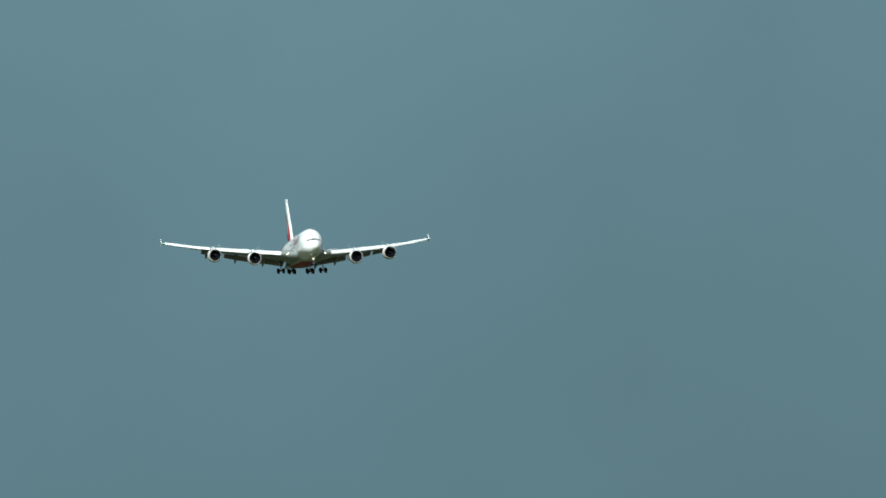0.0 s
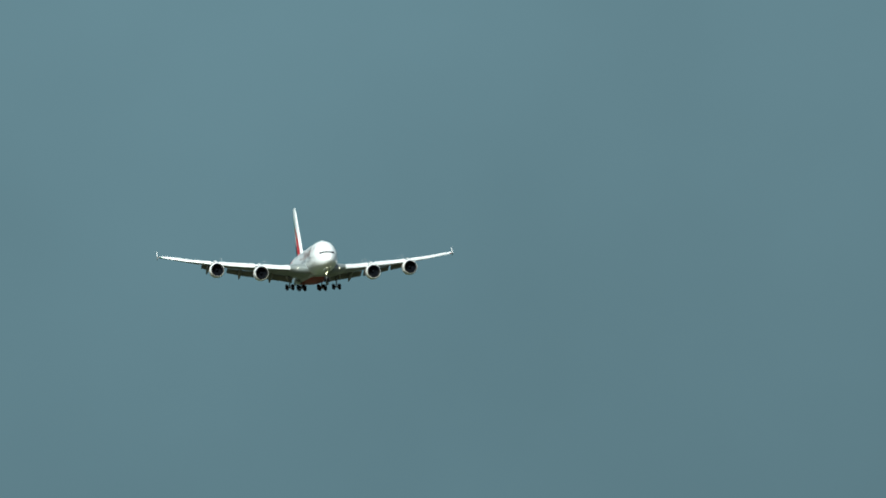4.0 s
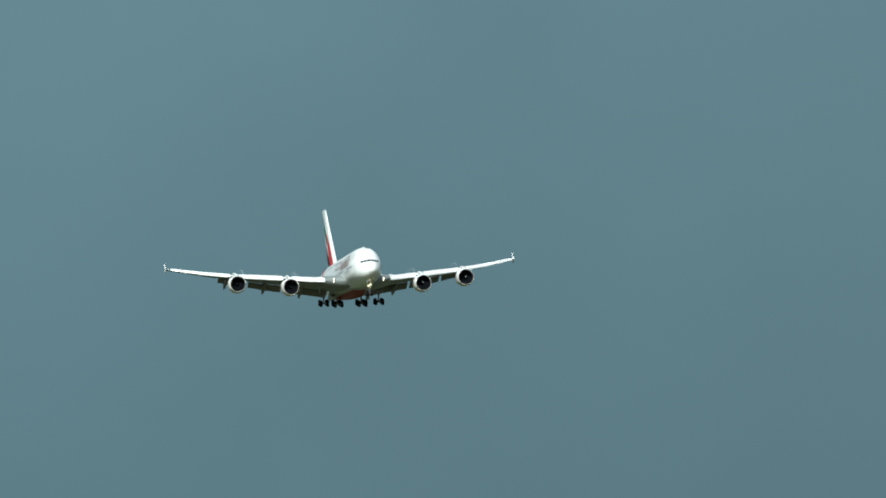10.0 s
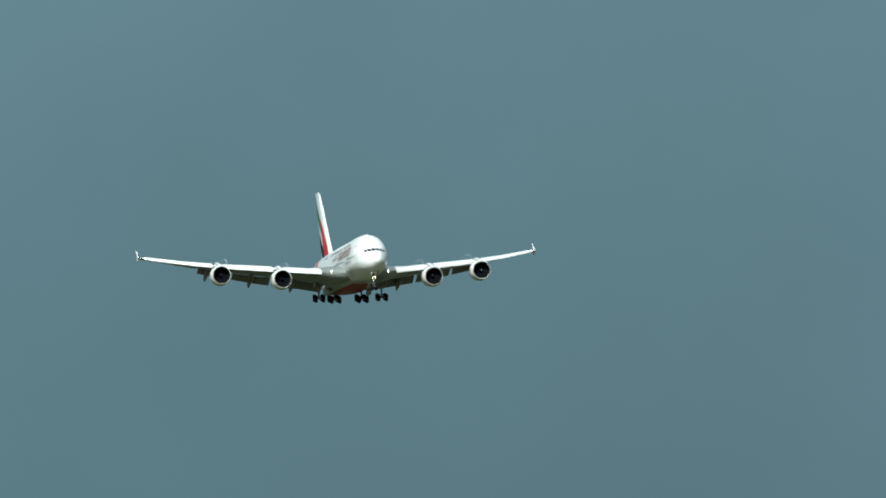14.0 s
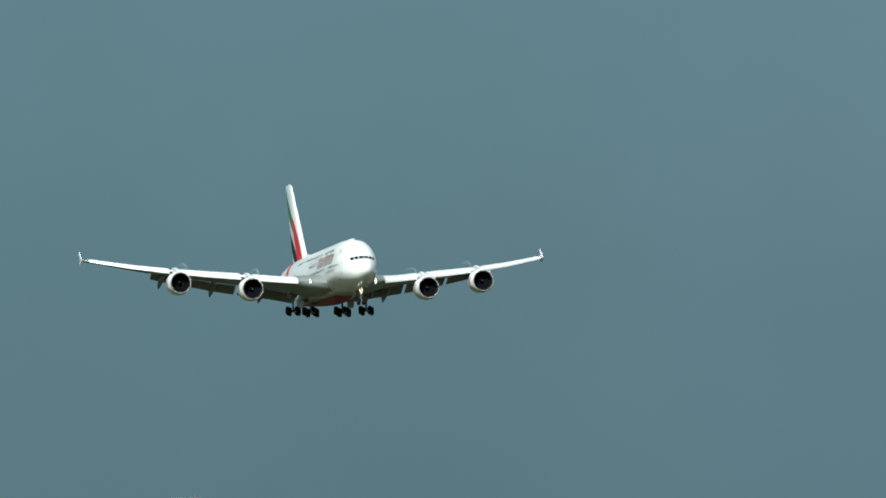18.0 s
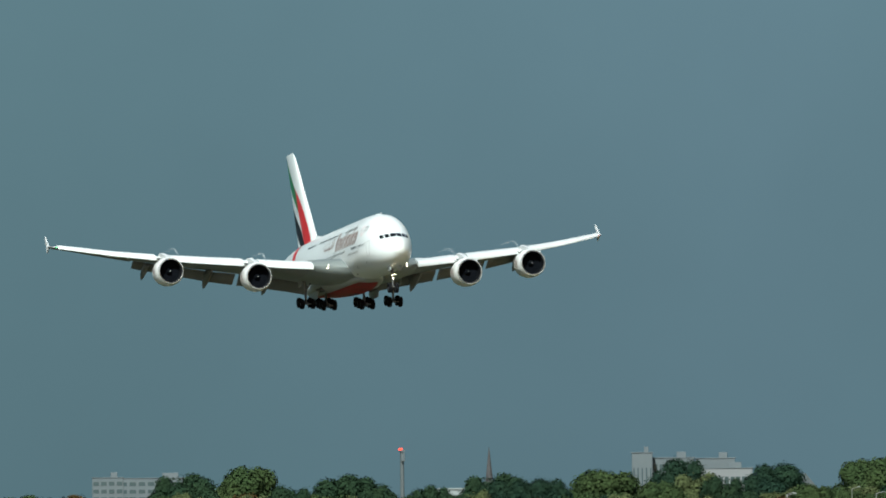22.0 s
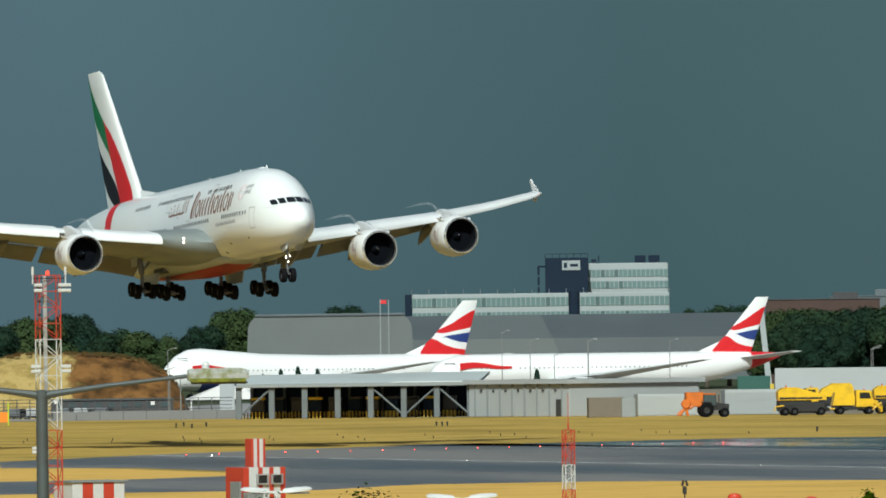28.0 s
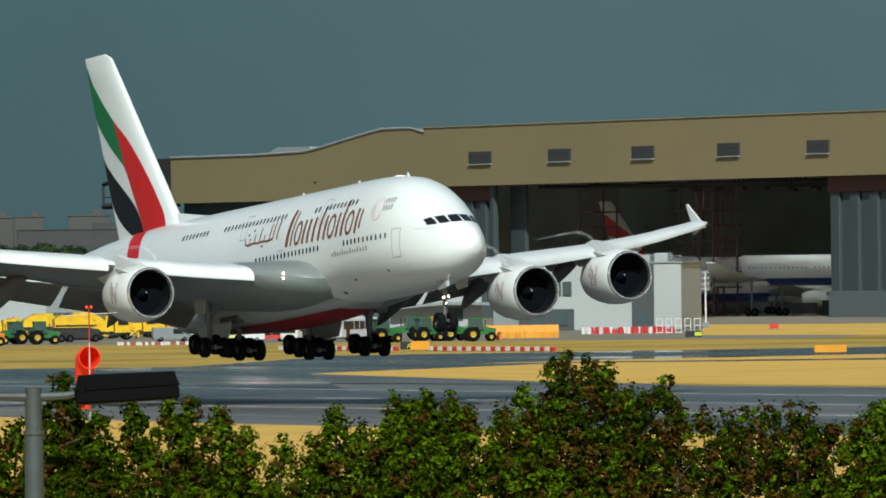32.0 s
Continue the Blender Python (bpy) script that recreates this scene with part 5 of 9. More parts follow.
def distance():
    # flat-roofed blocks of flats to the east, haze put into their dim blue-grey
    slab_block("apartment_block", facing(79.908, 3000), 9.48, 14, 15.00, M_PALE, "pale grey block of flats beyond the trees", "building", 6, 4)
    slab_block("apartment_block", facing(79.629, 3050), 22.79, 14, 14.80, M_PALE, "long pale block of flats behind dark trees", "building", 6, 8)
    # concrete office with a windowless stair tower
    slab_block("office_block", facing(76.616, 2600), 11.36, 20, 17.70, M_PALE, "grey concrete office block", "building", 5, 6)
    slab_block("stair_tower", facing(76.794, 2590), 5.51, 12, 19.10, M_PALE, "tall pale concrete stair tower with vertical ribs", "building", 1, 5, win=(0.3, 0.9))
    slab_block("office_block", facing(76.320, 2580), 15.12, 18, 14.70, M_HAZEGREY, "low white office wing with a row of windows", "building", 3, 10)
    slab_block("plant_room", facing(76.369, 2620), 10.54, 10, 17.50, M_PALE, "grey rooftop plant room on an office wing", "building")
    for t_, w_ in [(76.025, 56), (77.885, 36)]:
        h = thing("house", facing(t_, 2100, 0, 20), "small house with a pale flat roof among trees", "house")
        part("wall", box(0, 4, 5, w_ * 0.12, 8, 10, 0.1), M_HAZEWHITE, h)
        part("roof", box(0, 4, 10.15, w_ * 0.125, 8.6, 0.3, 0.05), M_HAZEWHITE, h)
    hs = thing("house", facing(75.844, 2150, 0, 12), "house with a dark pitched roof and roof vents", "house")
    part("wall", box(0, 5, 3.5, 8, 9, 7, 0.1), M_BRICK, hs)
    part("roof", prism([(-4.6, 7.0), (4.6, 7.0), (0, 12.60)], -0.2, 10.2, "y"), M_ROOFDARK, hs)
    # beacon pole
    z = 17.30
    p = thing("beacon_mast", Matrix.Translation(spot(78.193, 1900)), "slim grey mast topped with red obstruction lights", "mast")
    part("pole", tube((0, 0, 0), (0, 0, z), 0.48, 0.36, 12), M_ROOFDARK, p)
    part("head", join(box(0.2, 0, z + 0.2, 1.7, 0.9, 0.4, 0.08), box(0.9, 0, z - 1.0, 0.7, 0.7, 1.7, 0.1)), M_PALE, p)
    for s in (-0.55, 0.45):
        part("red_light", box(s, -0.3, z + 0.55, 0.6, 0.5, 0.4, 0.1), M_LAMPRED, p, "lit red obstruction light")
    # church spire, its stone darkened in place of haze
    zs = 24.00
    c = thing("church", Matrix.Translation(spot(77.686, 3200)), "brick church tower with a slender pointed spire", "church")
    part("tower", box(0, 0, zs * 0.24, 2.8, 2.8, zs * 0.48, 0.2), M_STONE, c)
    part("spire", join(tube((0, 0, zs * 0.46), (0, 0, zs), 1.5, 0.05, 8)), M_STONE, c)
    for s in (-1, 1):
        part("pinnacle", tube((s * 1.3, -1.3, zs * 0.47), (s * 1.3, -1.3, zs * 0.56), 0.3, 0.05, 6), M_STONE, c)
    # earth mound, dry grass on one flank and bare soil on the other
    g = [], []
    n, mth = 60, 16
    top = 9.30
    for i in range(n + 1):
        for j in range(mth + 1):
            u, w_ = i / n * 2 - 1, j / mth
            prof = lerp_table([(-0.94, 0), (-0.86, 0.20), (-0.66, 0.68), (-0.5, 0.93), (-0.3, 1.0), (0.1, 1.0), (0.4, 0.97), (0.62, 0.88), (0.8, 0.70), (0.92, 0.42), (1, 0)], u)[0]
            hgt = top * prof * min(1, math.sin(math.pi * w_) * 1.15) ** 0.7 if 0 < j < mth else 0.0
            hgt += (0.30 * noise.noise(Vector((u * 7, w_ * 4, 3.3))) + 0.22 * noise.noise(Vector((u * 31, w_ * 9, 7.3)))) * prof * min(1, j / 2)
            g[0].append((u * 18.2, w_ * 30, hgt - 0.1))
    for i in range(n):
        for j in range(mth):
            a = i * (mth + 1) + j
            g[1].append((a, a + 1, a + mth + 2, a + mth + 1))
    single("mound", g, mound_material(), facing(74.300, 1385), "earth mound, half straw grass, half bare brown soil", "mound", kind="structure", smooth=True)

    rg = random.Random(31)
    v, f = [], []
    for k in range(260):
        u = rg.uniform(-0.7, 0.88)
        hgt = top * lerp_table([(-0.92, 0.22), (-0.68, 0.72), (-0.5, 0.93), (-0.3, 1.0), (0.1, 1.0), (0.4, 0.97), (0.62, 0.88), (0.8, 0.70), (0.92, 0.42)], u)[0]
        x, y, h0, q = u * 18.2 + rg.gauss(0, 0.1), 9 + rg.uniform(-1, 6), rg.uniform(0.08, 0.32), rg.uniform(0.12, 0.4)
        n0 = len(v)
        v += [(x - q, y, hgt - 0.3), (x + q, y + rg.uniform(-0.2, 0.2), hgt - 0.3), (x + q * 0.6 + rg.uniform(-0.2, 0.2), y, hgt + h0 * 0.6), (x + rg.uniform(-0.2, 0.2), y, hgt + h0)]
        f.append((n0, n0 + 1, n0 + 2, n0 + 3))
    single("mound_scrub", (v, f), M_LEAF[3], facing(74.300, 1385), "dry brown scrub along the mound's crest", "scrub", kind="stuff")
    # grey rounded engine shed
    def rounded(w, h, r, n=6):
        pts = [(-w / 2 - 0.4, 0), (w / 2 + 0.4, 0)]
        for k in range(n + 1):
            a = math.pi / 2 * k / n
            pts.append((w / 2 - r + r * math.cos(a), h - r + r * math.sin(a)))
        for k in range(n + 1):
            a = math.pi / 2 + math.pi / 2 * k / n
            pts.append((-w / 2 + r + r * math.cos(a), h - r + r * math.sin(a)))
        return pts
    R = 1980
    w_, h_ = 33.11, 16.30
    e = thing("engine_shed", facing(72.743, R), "large plain grey shed with rounded shoulders", "hangar")
    part("wall", prism(rounded(w_, h_, 3.2), 0, 40, "y"), M_SHEDGREY, e)
    part("roof_edge", pipe([(-w_ / 2 + 1.5, -0.1, h_ - 0.12), (w_ / 2 - 1.5, -0.1, h_ - 0.12)], 0.28), M_PALE, e, "pale roof edge")
    for k in range(7):
        part("wall_seam", box(-w_ / 2 + (k + 1) * w_ / 8, -0.03, h_ * 0.46, 0.12, 0.06, h_ * 0.9), M_SHEDGREY, e)
    # wind flag poles on it
    f = thing("flag_pole", facing(72.400, 1900), "white pole with a small red flag", "flagpole")
    part("pole", tube((0, 0, 0), (0, 0, 18.60), 0.11, 0.08, 8), M_HAZEWHITE, f)
    part("flag", box(-0.98, 0, 18.30, 1.2, 0.06, 0.7, 0.02), mat("flag_cloth_red", (0.6, 0.03, 0.03), 0.8), f, "red flag")
    single("white_pole", tube((0, 0, 0), (0, 0, 18.90), 0.12, 0.09, 8), M_HAZEWHITE, facing(72.449, 1900), "plain slim white pole beside trees", "pole")

    # dark sloping hangar roofs behind the parked jets
    R = 2060
    d = thing("dark_hangar", facing(71.258, R), "long low hangar with a dark sloping roof", "hangar")
    zt = 16.00
    wl = 76.36
    part("roof", ([(-wl / 2, 0, 2), (wl / 2, 0, 2), (wl / 2, 0, zt - 5), (wl / 2, 16, zt), (-wl / 2, 16, zt), (-wl / 2, 0, zt - 5), (-wl / 2, 40, 2), (wl / 2, 40, 2), (wl / 2, 40, zt), (-wl / 2, 40, zt)], [(0, 1, 2, 5), (5, 2, 3, 4), (4, 3, 8, 9), (6, 9, 8, 7), (1, 7, 8, 3, 2), (0, 5, 4, 9, 6)]), M_ROOFDARK, d)
    a0, a1, a2, a3 = -wl / 2 + 12.6, -wl / 2 + 35, -wl / 2 + 31.5, -wl / 2 + 28.8
    part("sheet_panel", ([(a0, -0.06, 2.2), (a1, -0.06, 2.2), (a2, -0.06, zt - 5), (a0 + 0.2, -0.06, zt - 5), (a3, 15.8, zt), (a0 + 0.6, 15.8, zt)], [(0, 1, 2, 3), (3, 2, 4, 5)]), M_SHEDGREY, d, "paler sheet panel on wall and roof")

    # glass office slab with a dark tower
    R = 2320
    o = thing("office_slab", facing(71.513, R - 14), "low long office wing with pale and teal window bands", "building")
    wo, ho = 60.43, 21.80
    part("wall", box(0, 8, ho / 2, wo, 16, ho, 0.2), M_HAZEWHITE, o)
    band = [mesh_of("window", box(0, 0, 0, wo / 52 * 0.86, 0.25, 2.1, 0.03), m_) for m_ in (M_TEAL, M_TEALDEEP, M_GLASS)]
    for i in range(3):
        for j in range(52):
            part("window", band[(0, 0, 0, 0, 1, 0, 0, 0)[(i * 5 + j * 3 + j // 7) % 8]], None, o, at=Matrix.Translation((-wo / 2 + (j + 0.5) * wo / 52, -0.05, ho - 2.0 - i * 3.4)))
    part("end_wall", box(-wo / 2 - 0.8, 8, ho / 2, 1.6, 17, ho, 0.1), M_NAVY, o, "dark end wall")
    for k in range(16):
        part("roof_rail", tube((-wo / 2 + k * wo / 15, 0.6, ho), (-wo / 2 + k * wo / 15, 0.6, ho + 1.1), 0.05, n=4), M_STEEL, o)
    o2 = thing("office_tower", facing(71.057, R + 6), "taller office slab, white frames and teal glazing", "building")
    w2, h2 = 23.39, 28.80
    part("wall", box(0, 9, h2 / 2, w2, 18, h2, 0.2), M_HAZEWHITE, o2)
    band = [mesh_of("window", box(0, 0, 0, w2 / 22 * 0.86, 0.25, 1.7, 0.03), m_) for m_ in (M_TEAL, M_TEALDEEP, M_GLASS)]
    for i in range(5):
        for j in range(22):
            part("window", band[(0, 0, 0, 0, 1, 0, 0, 0)[(i * 3 + j * 5 + j // 5) % 8]], None, o2, at=Matrix.Translation((-w2 / 2 + (j + 0.5) * w2 / 22, -0.05, h2 - 2.4 - i * 2.75)))
    for g_ in (box(w2 * 0.22, 6, h2 + 0.9, 2.6, 3, 1.8, 0.1), box(w2 * 0.36, 6, h2 + 0.9, 2.6, 3, 1.8, 0.1), box(-w2 * 0.25, 6, h2 + 0.5, 1.2, 2, 1.0, 0.1), tube((-w2 * 0.2, 6, h2), (-w2 * 0.2, 6, h2 + 2), 0.12)):
        part("roof_plant", g_, M_NAVY, o2)
    core = thing("lift_core", facing(71.359, R - 6), "dark navy lift tower with a pale sign board", "building")
    w3, h3 = 10.11, 30.10
    part("wall", box(0, 7, h3 / 2, w3, 14, h3, 0.2), M_NAVY, core)
    part("sign_board", box(1.06, -0.1, 28.30, 4.26, 0.2, 2.26, 0.03), M_HAZEWHITE, core, "pale sign board")
    part("sign_mark", box(-0.27, -0.25, 28.30, 0.80, 0.1, 1.20, 0.02), M_NAVY, core)
    part("sign_bar", box(1.73, -0.25, 28.30, 1.86, 0.1, 0.66, 0.02), M_NAVY, core)
    part("rail", join(*[tube((-w3 / 2 + k * w3 / 6, 0.3, h3), (-w3 / 2 + k * w3 / 6, 0.3, h3 + 0.9), 0.06, n=4) for k in range(7)], tube((-w3 / 2, 0.3, h3 + 0.9), (w3 / 2, 0.3, h3 + 0.9), 0.06, n=4)), M_NAVY, core)
    part("side_frame", join(*[box(-w3 / 2 - 1.6, 3, h3 - 3 - 2.4 * k, 0.5, 3, 2.0, 0.05) for k in range(3)], box(-w3 / 2 - 0.8, 3, h3 - 2.0, 2.0, 3, 0.4, 0.05)), M_NAVY, core)
    single("boiler_chimney", join(tube((0, 0, 0), (0, 0, 21.80), 1.3, 1.3, 12)), M_NAVY, facing(71.318, 2250), "short brown boiler chimney", "chimney")

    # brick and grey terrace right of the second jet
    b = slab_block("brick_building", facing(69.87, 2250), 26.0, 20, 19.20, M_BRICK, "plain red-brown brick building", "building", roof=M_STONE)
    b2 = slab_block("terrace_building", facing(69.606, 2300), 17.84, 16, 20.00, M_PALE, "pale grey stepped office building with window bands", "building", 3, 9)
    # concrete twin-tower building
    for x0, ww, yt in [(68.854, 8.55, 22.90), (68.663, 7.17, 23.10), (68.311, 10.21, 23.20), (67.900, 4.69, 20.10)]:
        slab_block("concrete_tower", facing(x0, 2400), ww, 14, yt, M_CONC_TOWER, "pinkish concrete stair tower, haze dimmed into its colour", "building", roof=M_CONC_TOWER)
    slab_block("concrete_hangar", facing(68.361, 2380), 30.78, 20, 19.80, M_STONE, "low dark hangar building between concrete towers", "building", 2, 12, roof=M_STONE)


distance()


# ================= tower cranes on the skyline =================
# Both crane colours are greyed: distance haze painted into them.
M_CRANE = mat("crane_hazed", (0.125, 0.16, 0.17), 0.7, vary=0.1, scale=0.5)
M_CRANERED = mat("crane_red_hazed", (0.17, 0.09, 0.09), 0.7, vary=0.1, scale=0.5)


def tower_crane(m, z, back, reach, mast_mat, label):
    c = thing("tower_crane", m, label, "crane", "cranes on the skyline")
    part("mast", join(*[tube((x, y, 0), (x, y, z + 1.2), 0.28, n=4) for x in (-0.8, 0.8) for y in (-0.8, 0.8)], *[tube((-0.8 if k % 2 else 0.8, -0.8, 1.6 * k), (0.8 if k % 2 else -0.8, -0.8, 1.6 * (k + 1)), 0.10, n=4) for k in range(int(z / 1.6))]), mast_mat, c)
    part("jib", join(tube((-back, 0, z), (reach, 0, z + 0.3), 0.26, n=4), tube((-back, 0, z + 1.1), (reach, 0, z + 0.9), 0.20, n=4), *[tube((-back + q * 1.5, 0, z), (-back + q * 1.5 + 0.8, 0, z + 1.1), 0.12, n=4) for q in range(int((back + reach) / 1.5))]), M_CRANE, c)
    part("apex", tube((0, 0, z + 1.0), (0, 0, z + 2.6), 0.3, 0.1, 6), mast_mat, c)
    part("counterweight", box(reach - 1.0, 0, z - 0.4, 1.8, 1.2, 1.6, 0.1), M_CRANE, c)


tower_crane(facing(80.93, 4000), 23.2, 15.5, 7.2, M_CRANE, "pale tower crane with a long level jib")
tower_crane(facing(81.246, 4000), 30.4, 10.5, 2.6, M_CRANERED, "small tower crane with a dull red mast")


# ================= the tan maintenance hangar =================
def tan_hangar():
    R = 1950
    # the front runs obliquely, much nearer at its right end
    turn = 63.0
    h = thing("maintenance_hangar", facing(67.832, R, 0, -turn), "huge tan-clad maintenance hangar with dark open doors", "hangar")
    def X(d):                      # metres along the front for steps of bearing from its left corner
        return d * R / (17400 * math.cos(radians(turn)) + d * math.sin(radians(turn)))
    zt = 31.90
    zl = 22.90
    zr = 35.90
    zm = 36.00
    fz = 24.80
    W, DEEP = X(1500), 95
    # low bay: its roof sweeps up to the tall bay
    sweep = [(0, zt), (X(150), zt), (X(235), zt + 0.3), (X(262), zt + 0.9), (X(300), zt + (zm - zt) * 0.5), (X(345), zt + (zm - zt) * 0.82), (X(375), zm), (X(425), zm), (X(453), zm - 1.0)]
    part("low_fascia", prism([(0, zl), (X(453), zl)] + sweep[::-1], 0, 2.2, "y"), M_TAN, h, "tan corrugated fascia of the low bay")
    part("tall_fascia", prism([(X(453), fz), (W, fz), (W, zr), (X(453), zr)], -0.6, 2.2, "y"), M_TAN, h, "tan corrugated fascia of the tall bay")
    part("roof_edge", pipe([(x, -0.1, z + 0.1) for x, z in sweep], 0.22, 6), M_HAZEWHITE, h, "pale roof flashing")
    part("roof_edge", pipe([(X(453), -0.7, zr + 0.05), (W, -0.7, zr + 0.05)], 0.12, 6), M_TAN, h)
    part("end_post", box(-3.2, 1.1, (zt + zl) / 2 - 0.3, 6.4, 2.0, zt - zl + 0.6, 0.1), M_BROWNSTEEL, h, "dark brown end of the fascia")
    part("side_wall", box(0.4, DEEP / 2 + 3, zl / 2, 0.8, DEEP - 6, zl, 0.05), M_INSIDE, h)
    part("back_wall", box(W / 2, DEEP, zr / 2, W, 1, zr, 0.05), M_INSIDE, h, "navy sheet added to darken the bays inside")
    part("right_wall", box(W - 0.5, DEEP / 2 + 3, zr / 2, 1, DEEP - 6, zr, 0.05), M_INSIDE, h)
    part("low_roof", box(X(453) / 2, DEEP / 2 + 1, zt - 0.4, X(453), DEEP - 2, 0.6, 0.05), M_DARKSTEEL, h)
    part("tall_roof", box((X(453) + W) / 2, DEEP / 2 + 1, zr - 0.6, W - X(453), DEEP - 2, 0.6, 0.05), M_INSIDE, h)
    part("party_wall", box(X(453) - 0.4, DEEP / 2 + 2, zr / 2, 0.8, DEEP - 6, zr - 1.0, 0.05), M_INSIDE, h)
    # low bay: closed grey-green doors
    for k in range(14):
        part("door_leaf", box(1.0 + (k + 0.5) * (X(446) - 1) / 14, 2.6 + 0.06 * (k % 2), zl / 2, (X(446) - 1) / 14 * 0.995, 0.5, zl, 0.03), M_DOORGREEN, h)
    for k in range(5):
        part("door_rail", box(X(446) / 2, 2.30, zl * (0.15 + 0.2 * k), X(446) - 1, 0.06, 0.10, 0.02), M_DOORGREEN, h)
    part("vent_opening", box(X(401), 0.0, 24.40, X(420) - X(383), 0.5, 3.43, 0.05), M_DARKSTEEL, h, "dark square opening")
    part("small_hatch", box(X(255), 0.0, zl + 3.4, 0.9, 0.2, 0.5, 0.05), M_DARKSTEEL, h)
    part("pier", box(X(456), 1.5, fz / 2, X(459) - X(453), 0.8, fz, 0.1), M_DOORGREY, h)
    # tall bay: two door stacks beside a dark opening
    def stack(d0, d1, leaves):
        w_ = X(d1) - X(d0)
        part("door_header", box((X(d0) + X(d1)) / 2, 1.6, fz - 1.4, w_, 0.8, 2.8, 0.1), M_HEADER, h, "rust-red door header")
        for k in range(leaves):
            part("door_leaf", box(X(d0) + (k + 0.5) * w_ / leaves, 2.0 + 0.5 * (k % 2), (fz - 2.8) / 2, w_ / leaves * 0.9, 0.9, fz - 2.8, 0.12), M_DOORGREY, h)
        part("kick_panel", box((X(d0) + X(d1)) / 2, 1.3, 2.3, w_, 0.3, 4.6, 0.05), M_KICK, h, "paler panels along the doors' foot")
    stack(461, 556, 8)
    stack(1153, 1345, 11)
    part("door_guide", box(X(560), 1.4, fz / 2, 1.4, 1.0, fz, 0.1), M_DOORGREY, h)
    part("inner_leaf", box(X(575), 5.0, fz / 2, X(588) - X(562), 0.8, fz, 0.1), M_DOORGREY, h, "slid-back door leaf in shade")
    # louvred windows high in the fascia
    zs = 30.00
    for d in (553, 694, 842, 994, 1153, 1322):
        x, ww = X(d), X(d + 20) - X(d - 20)
        wv = part("fascia_window", box(x, -0.5, zs, ww, 0.5, 2.3, 0.05), M_DARKSTEEL, h, "shallow louvred window slot")
        part("sill", box(x, -0.8, zs - 1.25, ww, 0.6, 0.2, 0.03), M_HAZEWHITE, wv)
        for q in range(4):
            part("louvre", box(x + 0.6, -0.78, zs - 0.8 + q * 0.45, ww - 1.4, 0.12, 0.3, 0.02), M_STONE, wv)
    # open door gantry sticking out past the left corner
    x0, x1 = X(-128), -6.4
    z0, z1 = zl + 4.2, zt - 1.6
    part("gantry_chord", tube((x0, 1, zl - 0.2), (x1, 1, zl - 0.2), 0.6, n=4), M_BROWNSTEEL, h)
    part("gantry_chord", tube((x0, 1, z0), (x1, 1, z1), 0.45, n=4), M_BROWNSTEEL, h)
    for k in range(7):
        u = k / 6
        part("gantry_post", tube((x0 + (x1 - x0) * u, 1, zl - 0.2), (x0 + (x1 - x0) * u, 1, z0 + (z1 - z0) * u), 0.30, n=4), M_BROWNSTEEL, h)
        if k < 6:
            part("gantry_rail", tube((x0 + (x1 - x0) * u, 1, zl + 1.6), (x0 + (x1 - x0) * (u + 1 / 6), 1, zl + 1.6), 0.10, n=4), M_BROWNSTEEL, h)
    # rusty staging and roof trusses inside
    for k in range(5):
        x, yy = X([640, 700, 800, 890, 1010][k]), [10, 24, 16, 34, 30][k]
        for i in range(4):
            part("staging_post", tube((x + 5 * (i % 2), yy + 5 * (i // 2), 0), (x + 5 * (i % 2), yy + 5 * (i // 2), fz - 1), 0.22, n=4), M_HEADER, h)
        for j in range(7):
            part("staging_deck", box(x + 2.5, yy + 2.5, 2.5 + j * (fz - 5) / 7, 6.5, 6, 0.25), M_HEADER, h)
    for k in range(7):
        x = X(600) + k * (X(1150) - X(600)) / 6
        part("roof_truss", join(tube((x, 6, fz - 0.5), (x, DEEP - 2, fz - 0.5), 0.3, n=4), *[tube((x, 8 + 10 * q, fz - 0.5), (x, 13 + 10 * q, zr - 1.2), 0.16, n=4) for q in range(8)]), M_BROWNSTEEL, h)
    # hooded lamps with raised glow, added to fill the dark interior
    for k in range(24):
        x, yy = X(640 + (k % 12) * 40), 30 + 26 * (k // 12)
        lamp = part("roof_lamp", join(box(x, yy, fz - 1.2, 1.9, 1.1, 0.35, 0.03), *[box(x, yy + q, fz - 1.45, 2.0, 0.06, 0.5) for q in (-0.55, 0.55)], *[box(x + q, yy, fz - 1.45, 0.06, 1.0, 0.5) for q in (-0.97, 0.97)]), M_BROWNSTEEL, h)
        part("diffuser", box(x, yy, fz - 1.39, 1.7, 0.9, 0.02), M_HALLLIGHT, lamp, "lit diffuser added to brighten the hall")
    for k in range(9):
        part("crate", box(X(900 + 27 * k), 26 + 3 * (k % 3), 1.4, 4.0, 3.0, 2.0 + 0.8 * (k % 2), 0.1), M_STONE, h)
    part("roof_light", prism([(X(150), zt + 0.2), (X(232), zt + 0.2), (X(225), zt + 1.4), (X(168), zt + 1.5)], 2.5, 12, "y"), M_HAZEWHITE, h, "pale rooflight")
    return h


M_INSIDE = mat("inside_dull", (0.38, 0.43, 0.43), 0.8, vary=0.2, scale=0.15, dirt=(0.22, 0.24, 0.23), dirt_amt=0.7, dirt_scale=0.06)
M_COLUMN = mat("column_grey", (0.11, 0.125, 0.13), 0.6, vary=0.15, scale=0.6)
M_HALLLIGHT = mat("hall_fill", (0.90, 1.0, 0.97), 0.5, vary=0.02, glow=110.0)
M_BROWNSTEEL = mat("steel_brown", (0.030, 0.024, 0.025), 0.6, vary=0.2)
M_HEADER = mat("header_rust", (0.085, 0.032, 0.024), 0.7, vary=0.15, scale=0.2)
